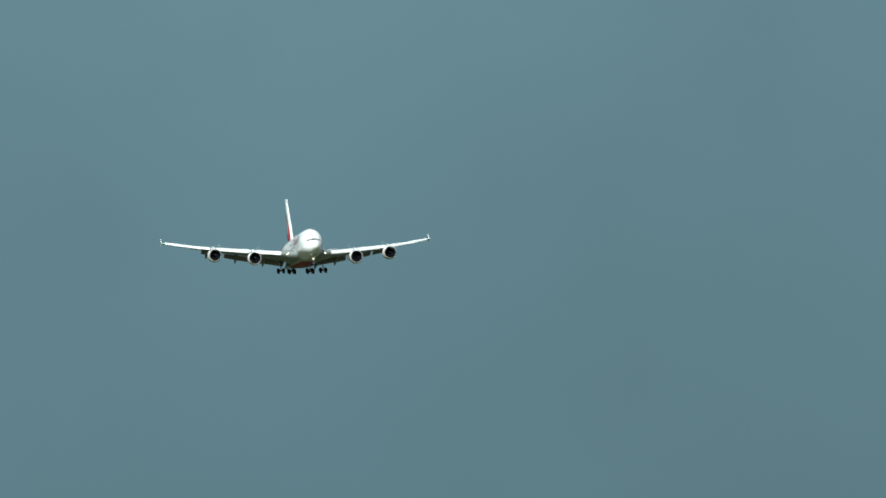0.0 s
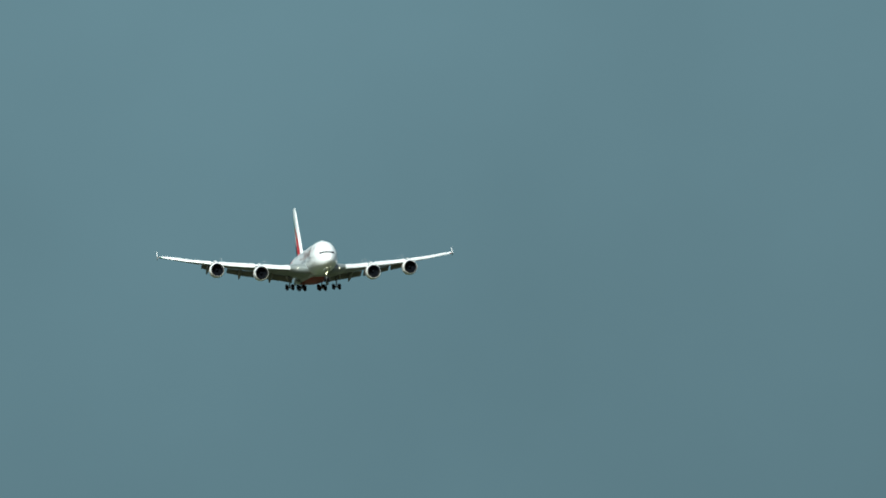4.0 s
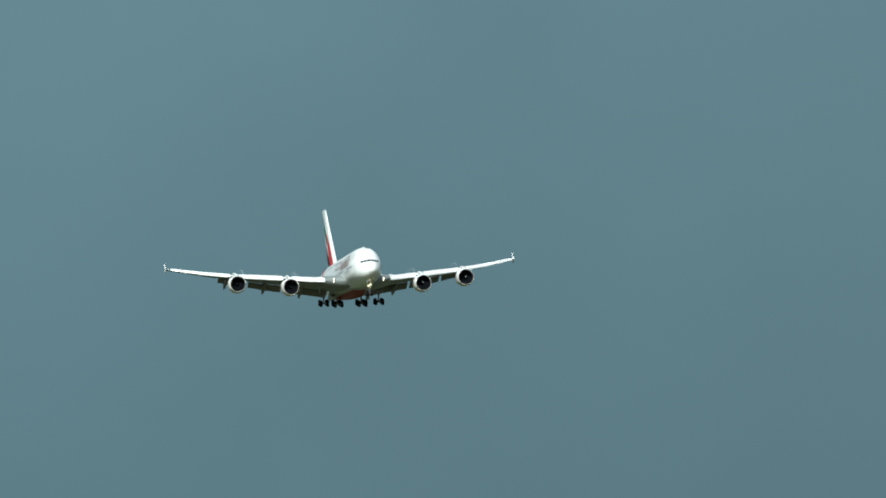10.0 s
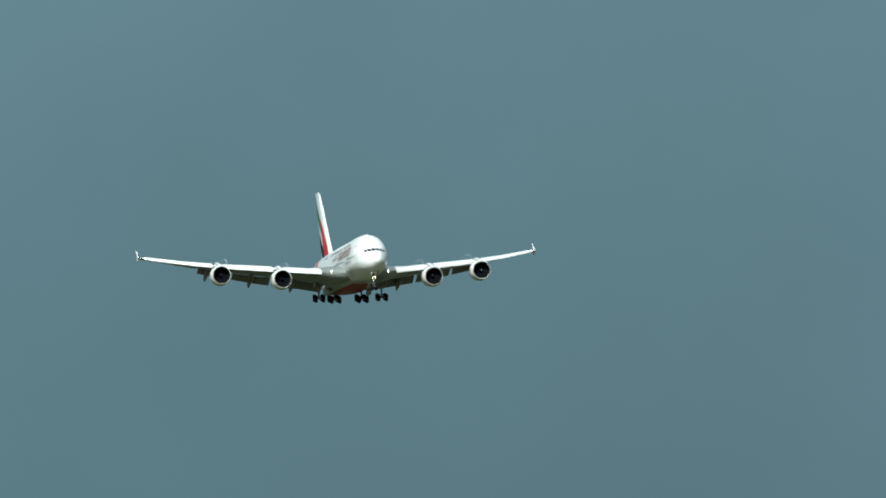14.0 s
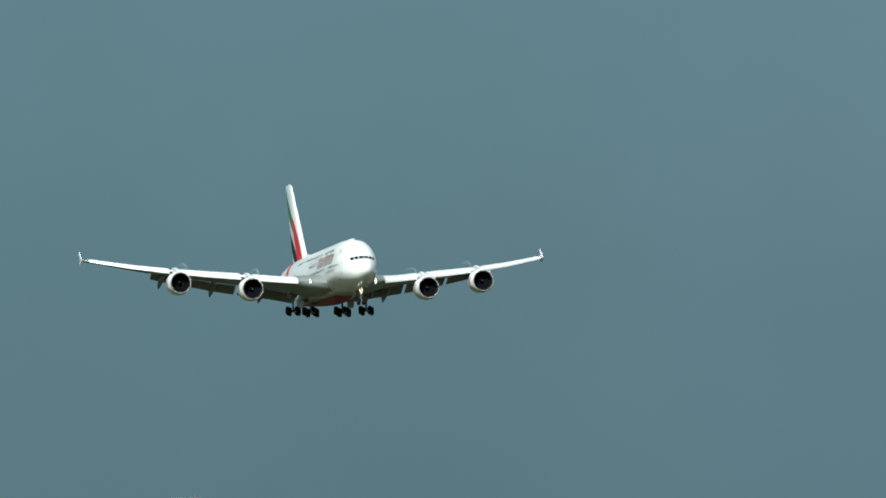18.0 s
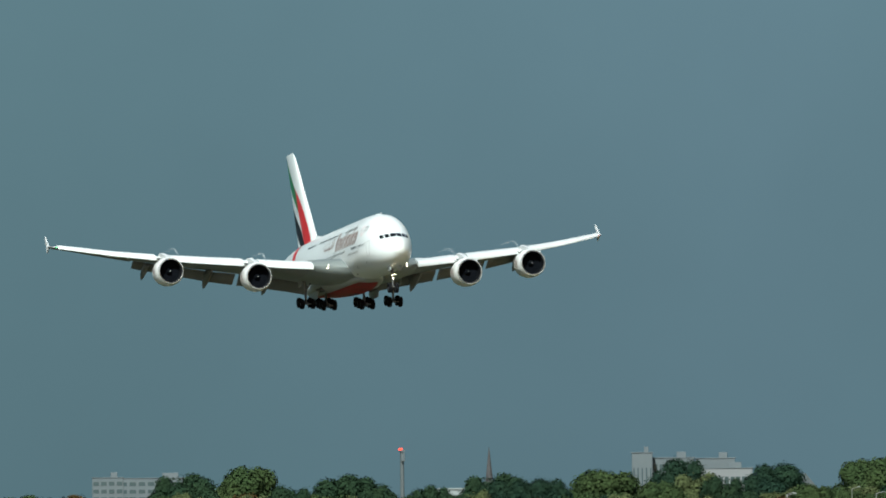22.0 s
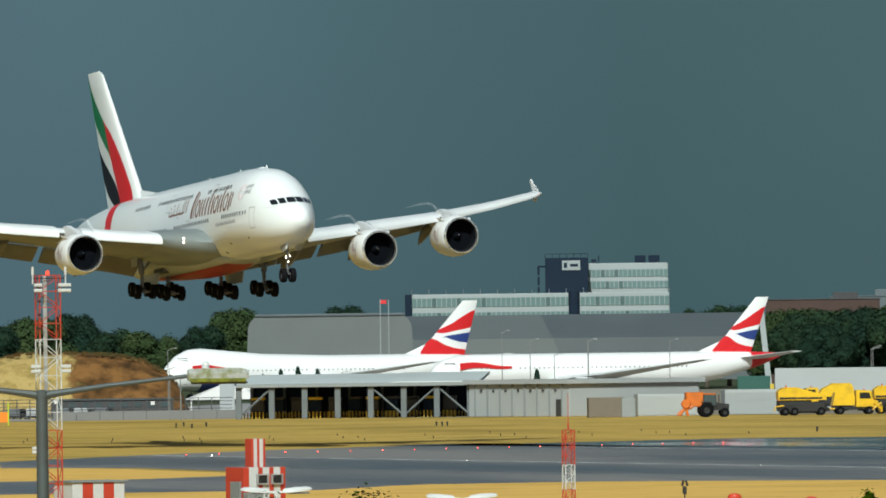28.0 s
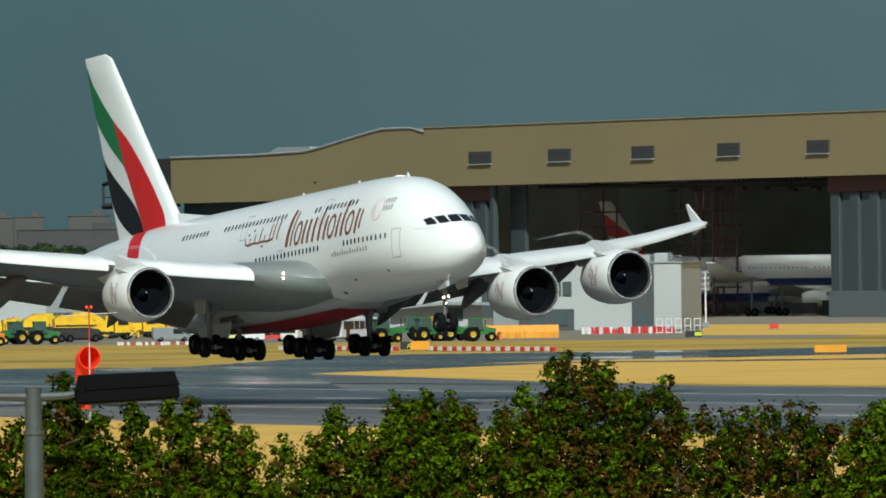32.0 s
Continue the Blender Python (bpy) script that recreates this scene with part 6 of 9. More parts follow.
M_KICK = mat("kick_grey", (0.10, 0.12, 0.13), 0.6, vary=0.1)
HANGAR = tan_hangar()


# ================= parked jets =================
JET_BANDS = [(0.0, 0.50, 0.56, 0.62, 0.62, 0.66, 0.76), (0.12, 0.45, 0.57, 0.63, 0.63, 0.68, 0.87), (0.25, 0.40, 0.565, 0.635, 0.635, 0.71, 0.95), (0.38, 0.34, 0.55, 0.615, 0.645, 0.75, 0.99), (0.5, 0.28, 0.53, 0.60, 0.675, 0.78, 1.0), (0.75, 0.20, 0.50, 0.575, 0.72, 0.83, 1.0), (1.0, 0.16, 0.47, 0.555, 0.74, 0.86, 1.0)]
M_JETWHITE = mat("jet_white", (0.78, 0.78, 0.77), 0.3, vary=0.02, scale=0.4, coat=0.3)
M_JETWING = mat("jet_wing_grey", (0.62, 0.63, 0.63), 0.45, vary=0.05, scale=0.4, dirt=(0.50, 0.50, 0.49), dirt_amt=0.4, dirt_scale=0.2)
M_JETPANE = mat("jet_pane", (0.10, 0.11, 0.12), 0.3, vary=0.2)
M_JETRED = mat("jet_red", (0.60, 0.018, 0.022), 0.35, vary=0.05)
M_JETBLUE = mat("jet_blue", (0.025, 0.05, 0.20), 0.35, vary=0.05)


def jet(m, length, radius, hump, fin_h, label, engines=2, scale_z=5.2):
    """A parked airliner, nose towards -x of its own space; the flank towards the camera is at -y."""
    t = thing("parked_airliner", m, label, "airplane", "parked airliners")
    L, r, zc = length, radius, scale_z
    rings = []
    for u, k, up in [(0.0, 0.03, -0.35), (0.006, 0.28, -0.30), (0.02, 0.55, -0.2), (0.045, 0.80, -0.08), (0.08, 0.95, 0), (0.12, 1, 0), (0.3, 1, 0), (0.5, 1, 0), (0.66, 1, 0), (0.74, 0.95, 0.06), (0.82, 0.80, 0.2), (0.9, 0.55, 0.42), (0.96, 0.32, 0.6), (1.0, 0.10, 0.75)]:
        ring = []
        for a in [2 * math.pi * q / 24 for q in range(24)]:
            z = math.sin(a) * r * k
            if hump and z > 0:
                hb = lerp_table([(0, 0.1), (0.02, 0.42), (0.06, 0.72), (0.1, 0.74), (0.2, 0.70), (0.27, 0.35), (0.33, 0.05), (0.4, 0)], u)[0] if u < 0.4 else 0
                z *= 1 + hb * 0.62
            ring.append((u * L, math.cos(a) * r * k, zc + up * r + z))
        rings.append(ring)
    part("fuselage", loft(rings), M_JETWHITE, t, "white fuselage", True)
    part("belly", box(0.36 * L, 0, zc - r * 0.82, 0.26 * L, r * 1.5, r * 0.5, 0.4), M_JETWHITE, t)
    # lower hull paint
    part("lower_paint", loft([[(u * L, r * 1.01 * math.cos(a), zc + r * 1.01 * math.sin(a)) for a in [math.pi * (1.17 + 0.66 * q / 10) for q in range(11)]] for u in (0.1, 0.2, 0.4, 0.6, 0.7)], closed=False), M_JETBLUE, t, "dark blue lower hull", True)
    # nose ribbon
    nr = int(0.16 * L / 0.85)
    part("ribbon", loft([[(0.075 * L + k * 0.85 - 0.45, -r * 1.0 + yy, zc + 0.95 + 0.25 * math.sin(k * 0.45) + zz * max(0.12, 0.62 - 0.035 * k)) for yy, zz in ((-0.06, -1), (-0.06, 1), (0.06, 1), (0.06, -1))] for k in range(nr)]), M_JETRED, t, "red ribbon behind the cockpit")
    part("cockpit_glass", join(*[box(0.038 * L + 0.42 * k, -r * (0.55 + 0.08 * k), zc + 0.28 * r + (1.05 * r * 0.6 if hump else 0.22 * r), 0.30, 0.22, 0.20, 0.03) for k in range(4)]), M_WINDOW, t)
    pane = mesh_of("cabin_window", box(0, 0, 0, 0.20, 0.10, 0.26, 0.02), M_JETPANE)
    for k in range(44):
        u = 0.13 + 0.0135 * k
        if u < 0.74 and k % 15 != 7:
            part("cabin_window", pane, None, t, at=Matrix.Translation((u * L, -r * 0.985, zc + 0.18 * r)))
    # fin with wavy bands
    rootc, tipc, x0, sweep = (0.150 * L, 0.045 * L, 0.775 * L, 0.15 * L) if hump else (0.115 * L, 0.036 * L, 0.80 * L, 0.135 * L)
    z0, v, f, sl = zc + r * 0.75, [], [], []
    cols = 14
    for side in (-1, 1):
        st = len(v)
        for j in range(cols + 1):
            u = j / cols
            bs = [0.0] + lerp_table(JET_BANDS, u) + [1.0]
            for i in range(1, len(bs)):
                bs[i] = max(bs[i], bs[i - 1])
            for b in bs:
                hh = 1 - b
                ch = rootc + (tipc - rootc) * hh
                xx = x0 + sweep * hh + u * ch - 0.06 * L * (1 - u) * max(0, 0.34 - hh) ** 2 / 0.1156
                th = 0.045 * ch * math.sin(math.pi * min(1, 0.05 + 0.95 * u)) ** 0.6
                v.append((xx, side * th, z0 + fin_h * hh))
        nb = 8
        for j in range(cols):
            for i in range(nb - 1):
                a = st + j * nb + i
                f.append((a, a + 1, a + nb + 1, a + nb))
                sl.append((0, 1, 0, 2, 0, 1, 0)[i])
    for j in range(cols):
        f.append((j * 8, (j + 1) * 8, (cols + 1) * 8 + (j + 1) * 8, (cols + 1) * 8 + j * 8))
        sl.append(0)
    part("fin", (v, f), [M_JETWHITE, M_JETRED, M_JETBLUE], t, "fin with waving red, white and blue bands", 60, sl)
    part("tail_cone_paint", loft([[(u * L, r * k * 1.02 * math.cos(a), zc + up * r + r * k * 1.02 * math.sin(a)) for a in [2 * math.pi * q / 16 for q in range(16)]] for u, k, up in [(0.91, 0.52, 0.44), (0.96, 0.32, 0.6), (1.0, 0.12, 0.75)]]), M_JETRED, t, "red tail cone", True)
    for s in (-1, 1):
        part("wing", loft([[(xl + c * q, s * y, z + th * c * w_) for q, w_ in ((0, 0), (0.15, 0.5), (0.5, 0.55), (1, 0), (0.5, -0.45), (0.15, -0.4))] for y, xl, c, z, th in [(r * 0.5, 0.30 * L, 0.19 * L, zc - 0.6 * r, 0.12), (0.16 * L, 0.40 * L, 0.10 * L, zc - 0.25 * r, 0.11), (0.43 * L, 0.555 * L, 0.03 * L, zc + 0.55 * r, 0.1)]]), M_JETWING, t, "grey wing", 40)
        part("tailplane", loft([[(xl + c * q, s * y, z + 0.09 * c * w_) for q, w_ in ((0, 0), (0.2, 0.5), (0.6, 0.4), (1, 0), (0.5, -0.45))] for y, xl, c, z in [(0.5, 0.86 * L, 0.1 * L, zc + 0.55 * r), (0.145 * L, 0.955 * L, 0.035 * L, zc + 0.95 * r)]]), M_JETWING, t, "", 40)
        for y, x in ([(0.16 * L, 0.335 * L)] if engines == 2 else [(0.165 * L, 0.345 * L), (0.29 * L, 0.44 * L)]):
            rr = 0.5 * r if engines == 2 else 0.4 * r
            en = part("engine", moved(lathe([(0, rr * 0.85), (0.2, rr * 0.95), (1.4, rr), (3.2, rr * 0.9), (4.6, rr * 0.6), (4.6, rr * 0.45)], 18), Matrix.Translation((x, s * y, zc - r * 0.85))), M_JETWHITE, t, "", True)
            part("inlet", moved(lathe([(0.02, rr * 0.86), (0.5, rr * 0.75), (0.55, 0.01)], 18), Matrix.Translation((x, s * y, zc - r * 0.85))), M_DUCT, en)
        leg = part("main_gear_leg", tube((0.47 * L, s * 0.075 * L, 0.6), (0.47 * L, s * 0.075 * L, zc - r * 0.4), 0.22, n=8), M_STRUT, t)
        for k in (-0.7, 0.7):
            part("wheel", WHEEL_MESH, None, leg, at=Matrix.Translation((0.47 * L + k, s * 0.075 * L, 0.7)))
    leg = part("nose_gear_leg", tube((0.09 * L, 0, 0.5), (0.09 * L, 0, zc - r * 0.7), 0.14, n=8), M_STRUT, t)
    for s in (-1, 1):
        part("wheel", WHEEL_MESH, None, leg, at=Matrix.Translation((0.09 * L, s * 0.4, 0.7)))
    return t


def jet_between(psi_nose, psi_fin, r, length):
    """Pose for a jet whose nose and fin top stand at those bearings; the nose end is at the range r."""
    d, want, lo, hi = 0.955 * length, radians(psi_nose - psi_fin), 0.0, 89.0
    for _ in range(40):
        turn = (lo + hi) / 2
        got = math.atan2(d * math.cos(radians(turn)), r + d * math.sin(radians(turn)))
        lo, hi = (turn, hi) if got > want else (lo, turn)
    return facing(psi_nose, r, 0, turn)


jet(jet_between(73.732, 71.910, 1790, 70.7), 70.7, 3.25, True, 10.6, "white four-engined jumbo jet with wavy red, white and blue fin", 4, 5.0)
jet(jet_between(72.175, 70.218, 1730, 70.0), 70.0, 3.1, False, 10.4, "white twin-engined airliner with wavy red, white and blue fin", 2, 5.0)
dock = thing("tail_dock_mast", facing(70.233, 1840, 0, 0), "tall leaning pale steel plate with a yellow foot", "mast")
part("plate", prism([(0.9, 1.5), (2.0, 1.5), (0.5, 16.6), (-0.5, 16.6)], 0, 0.5, "y"), M_HAZEWHITE, dock)
part("foot", box(1.5, 0.25, 0.9, 1.8, 1.2, 1.8, 0.1), mat("foot_yellow", (0.5, 0.36, 0.04), 0.6, vary=0.1), dock, "yellow foot")
jet(jet_between(69.458, 67.271, 1700, 70.0), 70.0, 3.3, False, 11.2, "white twin-engined airliner partly hidden by sheds, wavy coloured fin", 2, 5.6)
jet(jet_between(68.553, 66.448, 1740, 70.0), 70.0, 3.3, False, 11.2, "white twin-engined airliner behind sheds, only its coloured fin clear", 2, 5.4)
jet(facing(65.247, 1815, 0, -33), 70, 2.8, False, 9.6, "airliner in the hangar's shade, blue lower hull", 2, 8.3)
jet(facing(65.30, 1860, 0, 184) @ Matrix.Translation((-62.7, 0, 0)), 66, 3.1, False, 13.8, "airliner deep in the hangar, only its fin clear", 2, 5.6)



# ================= sheds and offices near the far verge =================
M_METALWHITE = mat("sheet_white", (0.34, 0.36, 0.36), 0.5, vary=0.04, scale=0.4, dirt=(0.28, 0.28, 0.27), dirt_amt=0.4, dirt_scale=0.1)
M_METALGREY = mat("sheet_grey", (0.22, 0.24, 0.24), 0.5, vary=0.05, scale=0.4, dirt=(0.16, 0.17, 0.17), dirt_amt=0.5, dirt_scale=0.08)
M_SLATEDOOR = mat("door_slate", (0.045, 0.052, 0.056), 0.5, vary=0.08)
M_TEALDOOR = mat("door_dark_teal", (0.025, 0.05, 0.055), 0.45, vary=0.1)
M_ROOFPALE = mat("roof_pale", (0.38, 0.41, 0.39), 0.5, vary=0.06, scale=0.2, dirt=(0.24, 0.24, 0.22), dirt_amt=0.5, dirt_scale=0.07)


def ribbed(t, w, d, h, m, x0=0.0, name="wall", step=1.1, z0=0.0):
    """A sheet-metal wall block with standing ribs on its front."""
    wall = part(name, box(x0, d / 2, z0 + h / 2, w, d, h, 0.05), m, t)
    n = max(2, int(w / step))
    rib = mesh_of("rib", box(0, 0, 0, 0.10, 0.10, h * 0.98), m)
    for k in range(min(n, 40)):
        part("rib", rib, None, wall, at=Matrix.Translation((x0 - w / 2 + (k + 0.5) * w / n, -0.03, z0 + h / 2)))
    return wall


def gable(name, psi, r, w, d, h, rise_, wall, label, turn=0.0, doors=(), z0=0.0, roof=None):
    t = thing(name, facing(psi, r, z0, turn), label, "shed")
    part("wall", prism([(-w / 2, 0), (w / 2, 0), (w / 2, h), (0, h + rise_), (-w / 2, h)], 0, d, "y"), wall, t)
    part("roof", ([(-w / 2 - 0.4, -0.4, h - 0.05), (0, -0.4, h + rise_ + 0.12), (w / 2 + 0.4, -0.4, h - 0.05), (-w / 2 - 0.4, d + 0.4, h - 0.05), (0, d + 0.4, h + rise_ + 0.12), (w / 2 + 0.4, d + 0.4, h - 0.05),
                   (-w / 2 - 0.4, -0.4, h - 0.3), (0, -0.4, h + rise_ - 0.1), (w / 2 + 0.4, -0.4, h - 0.3)], [(0, 1, 4, 3), (1, 2, 5, 4), (0, 6, 7, 1), (1, 7, 8, 2)]), roof or M_ROOFPALE, t)
    for x, dw, dh, m in doors:
        dr = part("roller_door", box(x, -0.03, dh / 2, dw, 0.16, dh, 0.03), m, t, "dark roller door")
        part("door_frame", join(box(x - dw / 2, -0.06, dh / 2, 0.25, 0.2, dh, 0.03), box(x + dw / 2, -0.06, dh / 2, 0.25, 0.2, dh, 0.03), box(x, -0.06, dh, dw + 0.3, 0.2, 0.3, 0.03)), wall, dr)
    return t


def sheds():
    # Guard yellow is darkened: the shelter's shade painted into it.
    M_RIMYELLOW = mat("guard_yellow_shaded", (0.26, 0.18, 0.025), 0.7, vary=0.25)
    roof_sheet = mat("roof_sheet_bright", (0.55, 0.59, 0.57), 0.4, vary=0.06, scale=0.2, dirt=(0.42, 0.44, 0.42), dirt_amt=0.5, dirt_scale=0.07)
    # open-sided vehicle shelter with diagonal braces
    R = 1330
    s = thing("vehicle_shelter", facing(72.604, R, 0, -5), "open steel vehicle shelter with a pale flat roof", "shelter")
    w = 31.49 / 0.985
    zt = 5.10
    for x0, x1, up in ((-w / 2, w * 0.16, 0.0), (w * 0.16 + 0.05, w / 2 + 1.0, 0.12)):
        part("roof", prism([(-1.2, zt - 0.35 + up), (19, zt + 0.85 + up), (19, zt + 0.45 + up), (-1.2, zt - 0.75 + up)], x0, x1, "x"), roof_sheet, s, "pale sloping sheet roof")
    part("fascia", box(0, -1.3, zt - 0.6, w, 0.2, 0.5, 0.04), M_METALGREY, s)
    # added sheet, no real wall: it stands for the shade inside the bays
    part("back_wall", box(0, 18.4, zt / 2, w, 0.2, zt, 0.03), M_NAVY, s, "navy sheet added to darken the bays")
    rail_mesh = mesh_of("guard_post", join(box(0, 0, 0.45, 0.16, 0.1, 0.9, 0.02), box(0, 0, 0.55, 0.36, 0.06, 0.1, 0.01)), M_RIMYELLOW)
    for k in range(72):
        part("guard_post", rail_mesh, None, s, at=Matrix.Translation((-w / 2 + 0.5 + k * (w - 1) / 71, 5.0, 0)))
    for k in range(8):
        x = -w / 2 + 0.3 + k * (w - 0.6) / 7
        part("column", box(x, -0.6, (zt - 0.7) / 2, 0.8, 0.5, zt - 0.7, 0.05), M_COLUMN, s)
        part("column", box(x, 18.0, zt / 2 + 0.2, 0.4, 0.4, zt + 0.4, 0.05), M_COLUMN, s)
    for a, b in [(0, 1), (5, 4), (5, 6), (7, 6)]:
        xa, xb = -w / 2 + 0.3 + a * (w - 0.6) / 7, -w / 2 + 0.3 + b * (w - 0.6) / 7
        part("brace", tube((xa, -0.6, 0.3), (xb, -0.6, zt - 0.9), 0.15, n=6), M_COLUMN, s)
    # equipment parked in it: baggage tractors and dollies, dark with yellow rails
    yel = mat("rail_yellow", (0.60, 0.40, 0.03), 0.6, vary=0.1)
    for k in range(11):
        q = thing("dolly", facing(72.604, R, 0, -5) @ Matrix.Translation((-w / 2 + 2.4 + k * 2.6, 5.5 + (k % 3), 0)), "dark baggage dolly with yellow rails", "dolly", "dollies under the shelter")
        part("body", box(0, 0, 1.75, 1.7, 2.6, 1.5, 0.1), M_NAVY if k % 2 else M_DARKSTEEL, q)
        part("top", box(0, 0, 2.7, 1.8, 2.7, 0.35, 0.05), M_DARKSTEEL if k % 3 else yel, q)
        for i in range(4):
            part("rail", box(-0.75 + 0.5 * i, -1.5, 0.5, 0.16, 0.08, 0.9, 0.02), yel, q)
        for i in (-1, 1):
            part("wheel", WHEEL_MESH, None, q, at=Matrix.Translation((0.6 * i, -0.9, 0.42)) @ pose(0, 0, 0, 0, 0, 0) @ Matrix.Diagonal((0.6, 0.6, 0.6, 1)))
    # the closed grey building joined to it
    R = 1310
    g = thing("store_building", facing(71.353, R, 0, 38), "low grey store building with a dark flat roof", "building")
    hgt = 4.50
    L1, L2 = 17.47 / 0.788, 13.55 / 0.616
    part("wall", box(L1 / 2, L2 / 2, hgt / 2, L1, L2, hgt, 0.06), M_METALWHITE, g)
    part("roof", box(L1 / 2, L2 / 2, hgt + 0.2, L1 + 1.2, L2 + 1.2, 0.5, 0.08), M_ROOFDARK, g, "dark flat roof")
    part("roof_edge", join(box(L1 / 2, -0.55, hgt + 0.16, L1 + 1.3, 0.16, 0.62, 0.03), box(-0.55, L2 / 2, hgt + 0.16, 0.16, L2 + 1.3, 0.62, 0.03)), M_METALWHITE, g)
    for k in range(8):
        part("pilaster", box(-0.06, 1.5 + k * (L2 - 3) / 7, hgt / 2, 0.2, 0.3, hgt, 0.03), M_METALGREY, g)
        if k < 7:
            part("wall_lamp", box(-0.14, 1.5 + (k + 0.5) * (L2 - 3) / 7, hgt * 0.78, 0.25, 0.3, 0.3, 0.04), M_DARKSTEEL, g)
    part("side_door", box(-0.05, 2.2, 1.15, 0.2, 1.2, 2.3, 0.03), M_DARKSTEEL, g, "dark side door")
    # brown container and white lean-to in front of the white wall
    single("container", box(0, 1.2, 1.3, 4.73, 2.4, 2.6, 0.06), mat("container_brown", (0.14, 0.115, 0.085), 0.7, vary=0.12), facing(71.136, 1285, 0, 6), "brown-grey steel storage container", "container")
    single("utility_cabinet", box(0, 0.6, 1.25, 1.77, 1.2, 2.5, 0.06), M_METALGREY, facing(71.008, 1285), "grey steel utility cabinet beside the container", "cabinet")
    t = thing("corrugated_store", facing(70.771, 1300, 0, 4), "low white corrugated store", "shed")
    hh = 2.90
    wall = part("wall", box(0, 4, hh / 2, 8.37, 8, hh, 0.05), M_METALWHITE, t)
    board = mesh_of("board", box(0, 0, 0, 8.37 * 0.995, 0.08, 0.2, 0.02), M_METALWHITE)
    for k in range(12):
        part("board", board, None, wall, at=Matrix.Translation((0, -0.03, 0.25 + k * (hh - 0.4) / 12)))
    t = thing("corrugated_store", facing(70.267, 1310, 0, 4), "low grey-white corrugated store behind vehicles", "shed")
    hh = 3.30
    wall = part("wall", box(0, 4, hh / 2, 8.28, 8, hh, 0.05), M_METALWHITE, t)
    board = mesh_of("board", box(0, 0, 0, 8.28 * 0.995, 0.08, 0.2, 0.02), M_METALWHITE)
    for k in range(12):
        part("board", board, None, wall, at=Matrix.Translation((0, -0.03, 0.25 + k * (hh - 0.4) / 12)))
    single("green_skip", join(box(0, 2, 4.80 / 2, 4.67, 4, 4.80, 0.1)), mat("skip_green", (0.012, 0.075, 0.055), 0.6, vary=0.12), facing(70.278, 1400), "dark green enclosure panels", "enclosure")
    # long pale blast wall behind the yellow vehicles
    t = thing("blast_wall", facing(69.817, 1380, 0, 3), "long pale ribbed blast wall", "wall")
    ribbed(t, 16.26, 0.6, 5.90, M_METALWHITE)
    t = thing("blast_wall", facing(69.399, 1400, 0, -30), "pale stained concrete wall return", "wall")
    part("wall", box(0, 0.4, 6.00 / 2, 4.67, 0.8, 6.00, 0.05), M_METALGREY, t)
    # the row of gabled sheds
    M1, M2, M3, M4, M5 = M_METALGREY, M_METALWHITE, M_SLATEDOOR, M_TEALDOOR, M_METALGREY
    t = thing("flat_shed", facing(68.954, 1430, 0, 2), "long low pale grey shed with a thin roof edge", "shed")
    hh = 5.80
    ribbed(t, 19.31, 18, hh, M_METALWHITE)
    part("roof", box(0, 9, hh + 0.15, 19.81, 18.6, 0.35, 0.05), M_METALGREY, t)
    gable("gabled_shed", 68.533, 1480, 17.86, 30, 7.00, 1.0, M_METALGREY, "grey gabled shed with a pale roof", 8, [(-6, 4, 3.6, M_DOORGREY), (2.0, 4, 3.6, M_DOORGREY)])
    gable("gabled_shed", 68.013, 1470, 10.14, 30, 7.20, 1.0, M_METALWHITE, "white gabled shed with a dark side", 10)
    gable("gabled_shed", 67.099, 1450, 25.83, 34, 6.70, 2.17, M_METALWHITE, "wide white gabled shed with two dark roller doors", 3,
          [(-0.2, 6.17, 5.60, M_TEALDOOR), (9.17, 7.83, 5.60, M_SLATEDOOR)])
    t = thing("lean_to", facing(67.740, 1445, 0, 3), "slate-grey lean-to with closed sliding doors", "shed")
    hh = 6.40
    part("wall", box(0, 10, hh / 2, 9.30, 20, hh, 0.05), M_SLATEDOOR, t)
    part("roof", ([(-4.9, -0.3, hh), (4.9, -0.3, hh), (9.5, 20, hh + 2.2), (0, 20, hh + 2.2), (-4.9, -0.3, hh - 0.25), (4.9, -0.3, hh - 0.25)], [(0, 1, 2, 3), (0, 4, 5, 1)]), M_ROOFPALE, t)
    for k in range(6):
        part("door_seam", box(-4.2 + 1.65 * k, -0.05, hh / 2, 0.08, 0.1, hh * 0.94), M_DARKSTEEL, t)
    # white building with a curved roof
    t = thing("curved_roof_building", facing(66.309, 1520, 0, 5), "white building with curved grey canopy roofs", "building")
    hw = 7.70
    part("wall", box(0, 8, hw / 2, 14.85, 16, hw, 0.1), M_METALWHITE, t)
    for z, dx in [(hw + 0.3, 0.0), (hw * 0.55, 1.5)]:
        arc = [(-8.5 + dx + 17 * k / 12, z - 1.4 + 1.4 * math.sin(math.pi * (0.15 + 0.55 * k / 12))) for k in range(13)]
        part("canopy", prism(arc + [(x, y - 0.45) for x, y in arc[::-1]], -3.0 if z < hw else -1.0, 6, "y"), M_METALGREY, t, "curved grey canopy")
    for x, z, ww, hh2 in [(1.5, hw * 0.80, 3.0, 2.2), (6.0, hw * 0.80, 2.6, 2.2), (3.2, hw * 0.30, 2.6, 2.0)]:
        part("window", box(x, -0.06, z, ww, 0.2, hh2, 0.04), M_GLASS, t)
    # white flat office with a roof-plant rail
    t = thing("flat_office", facing(65.341, 1450, 0, -10), "white two-storey flat-roofed office with roof plant", "building")
    hw, ww = 9.80, 24.33
    part("wall", box(0, 9, hw / 2, ww, 18, hw, 0.1), M_METALWHITE, t)
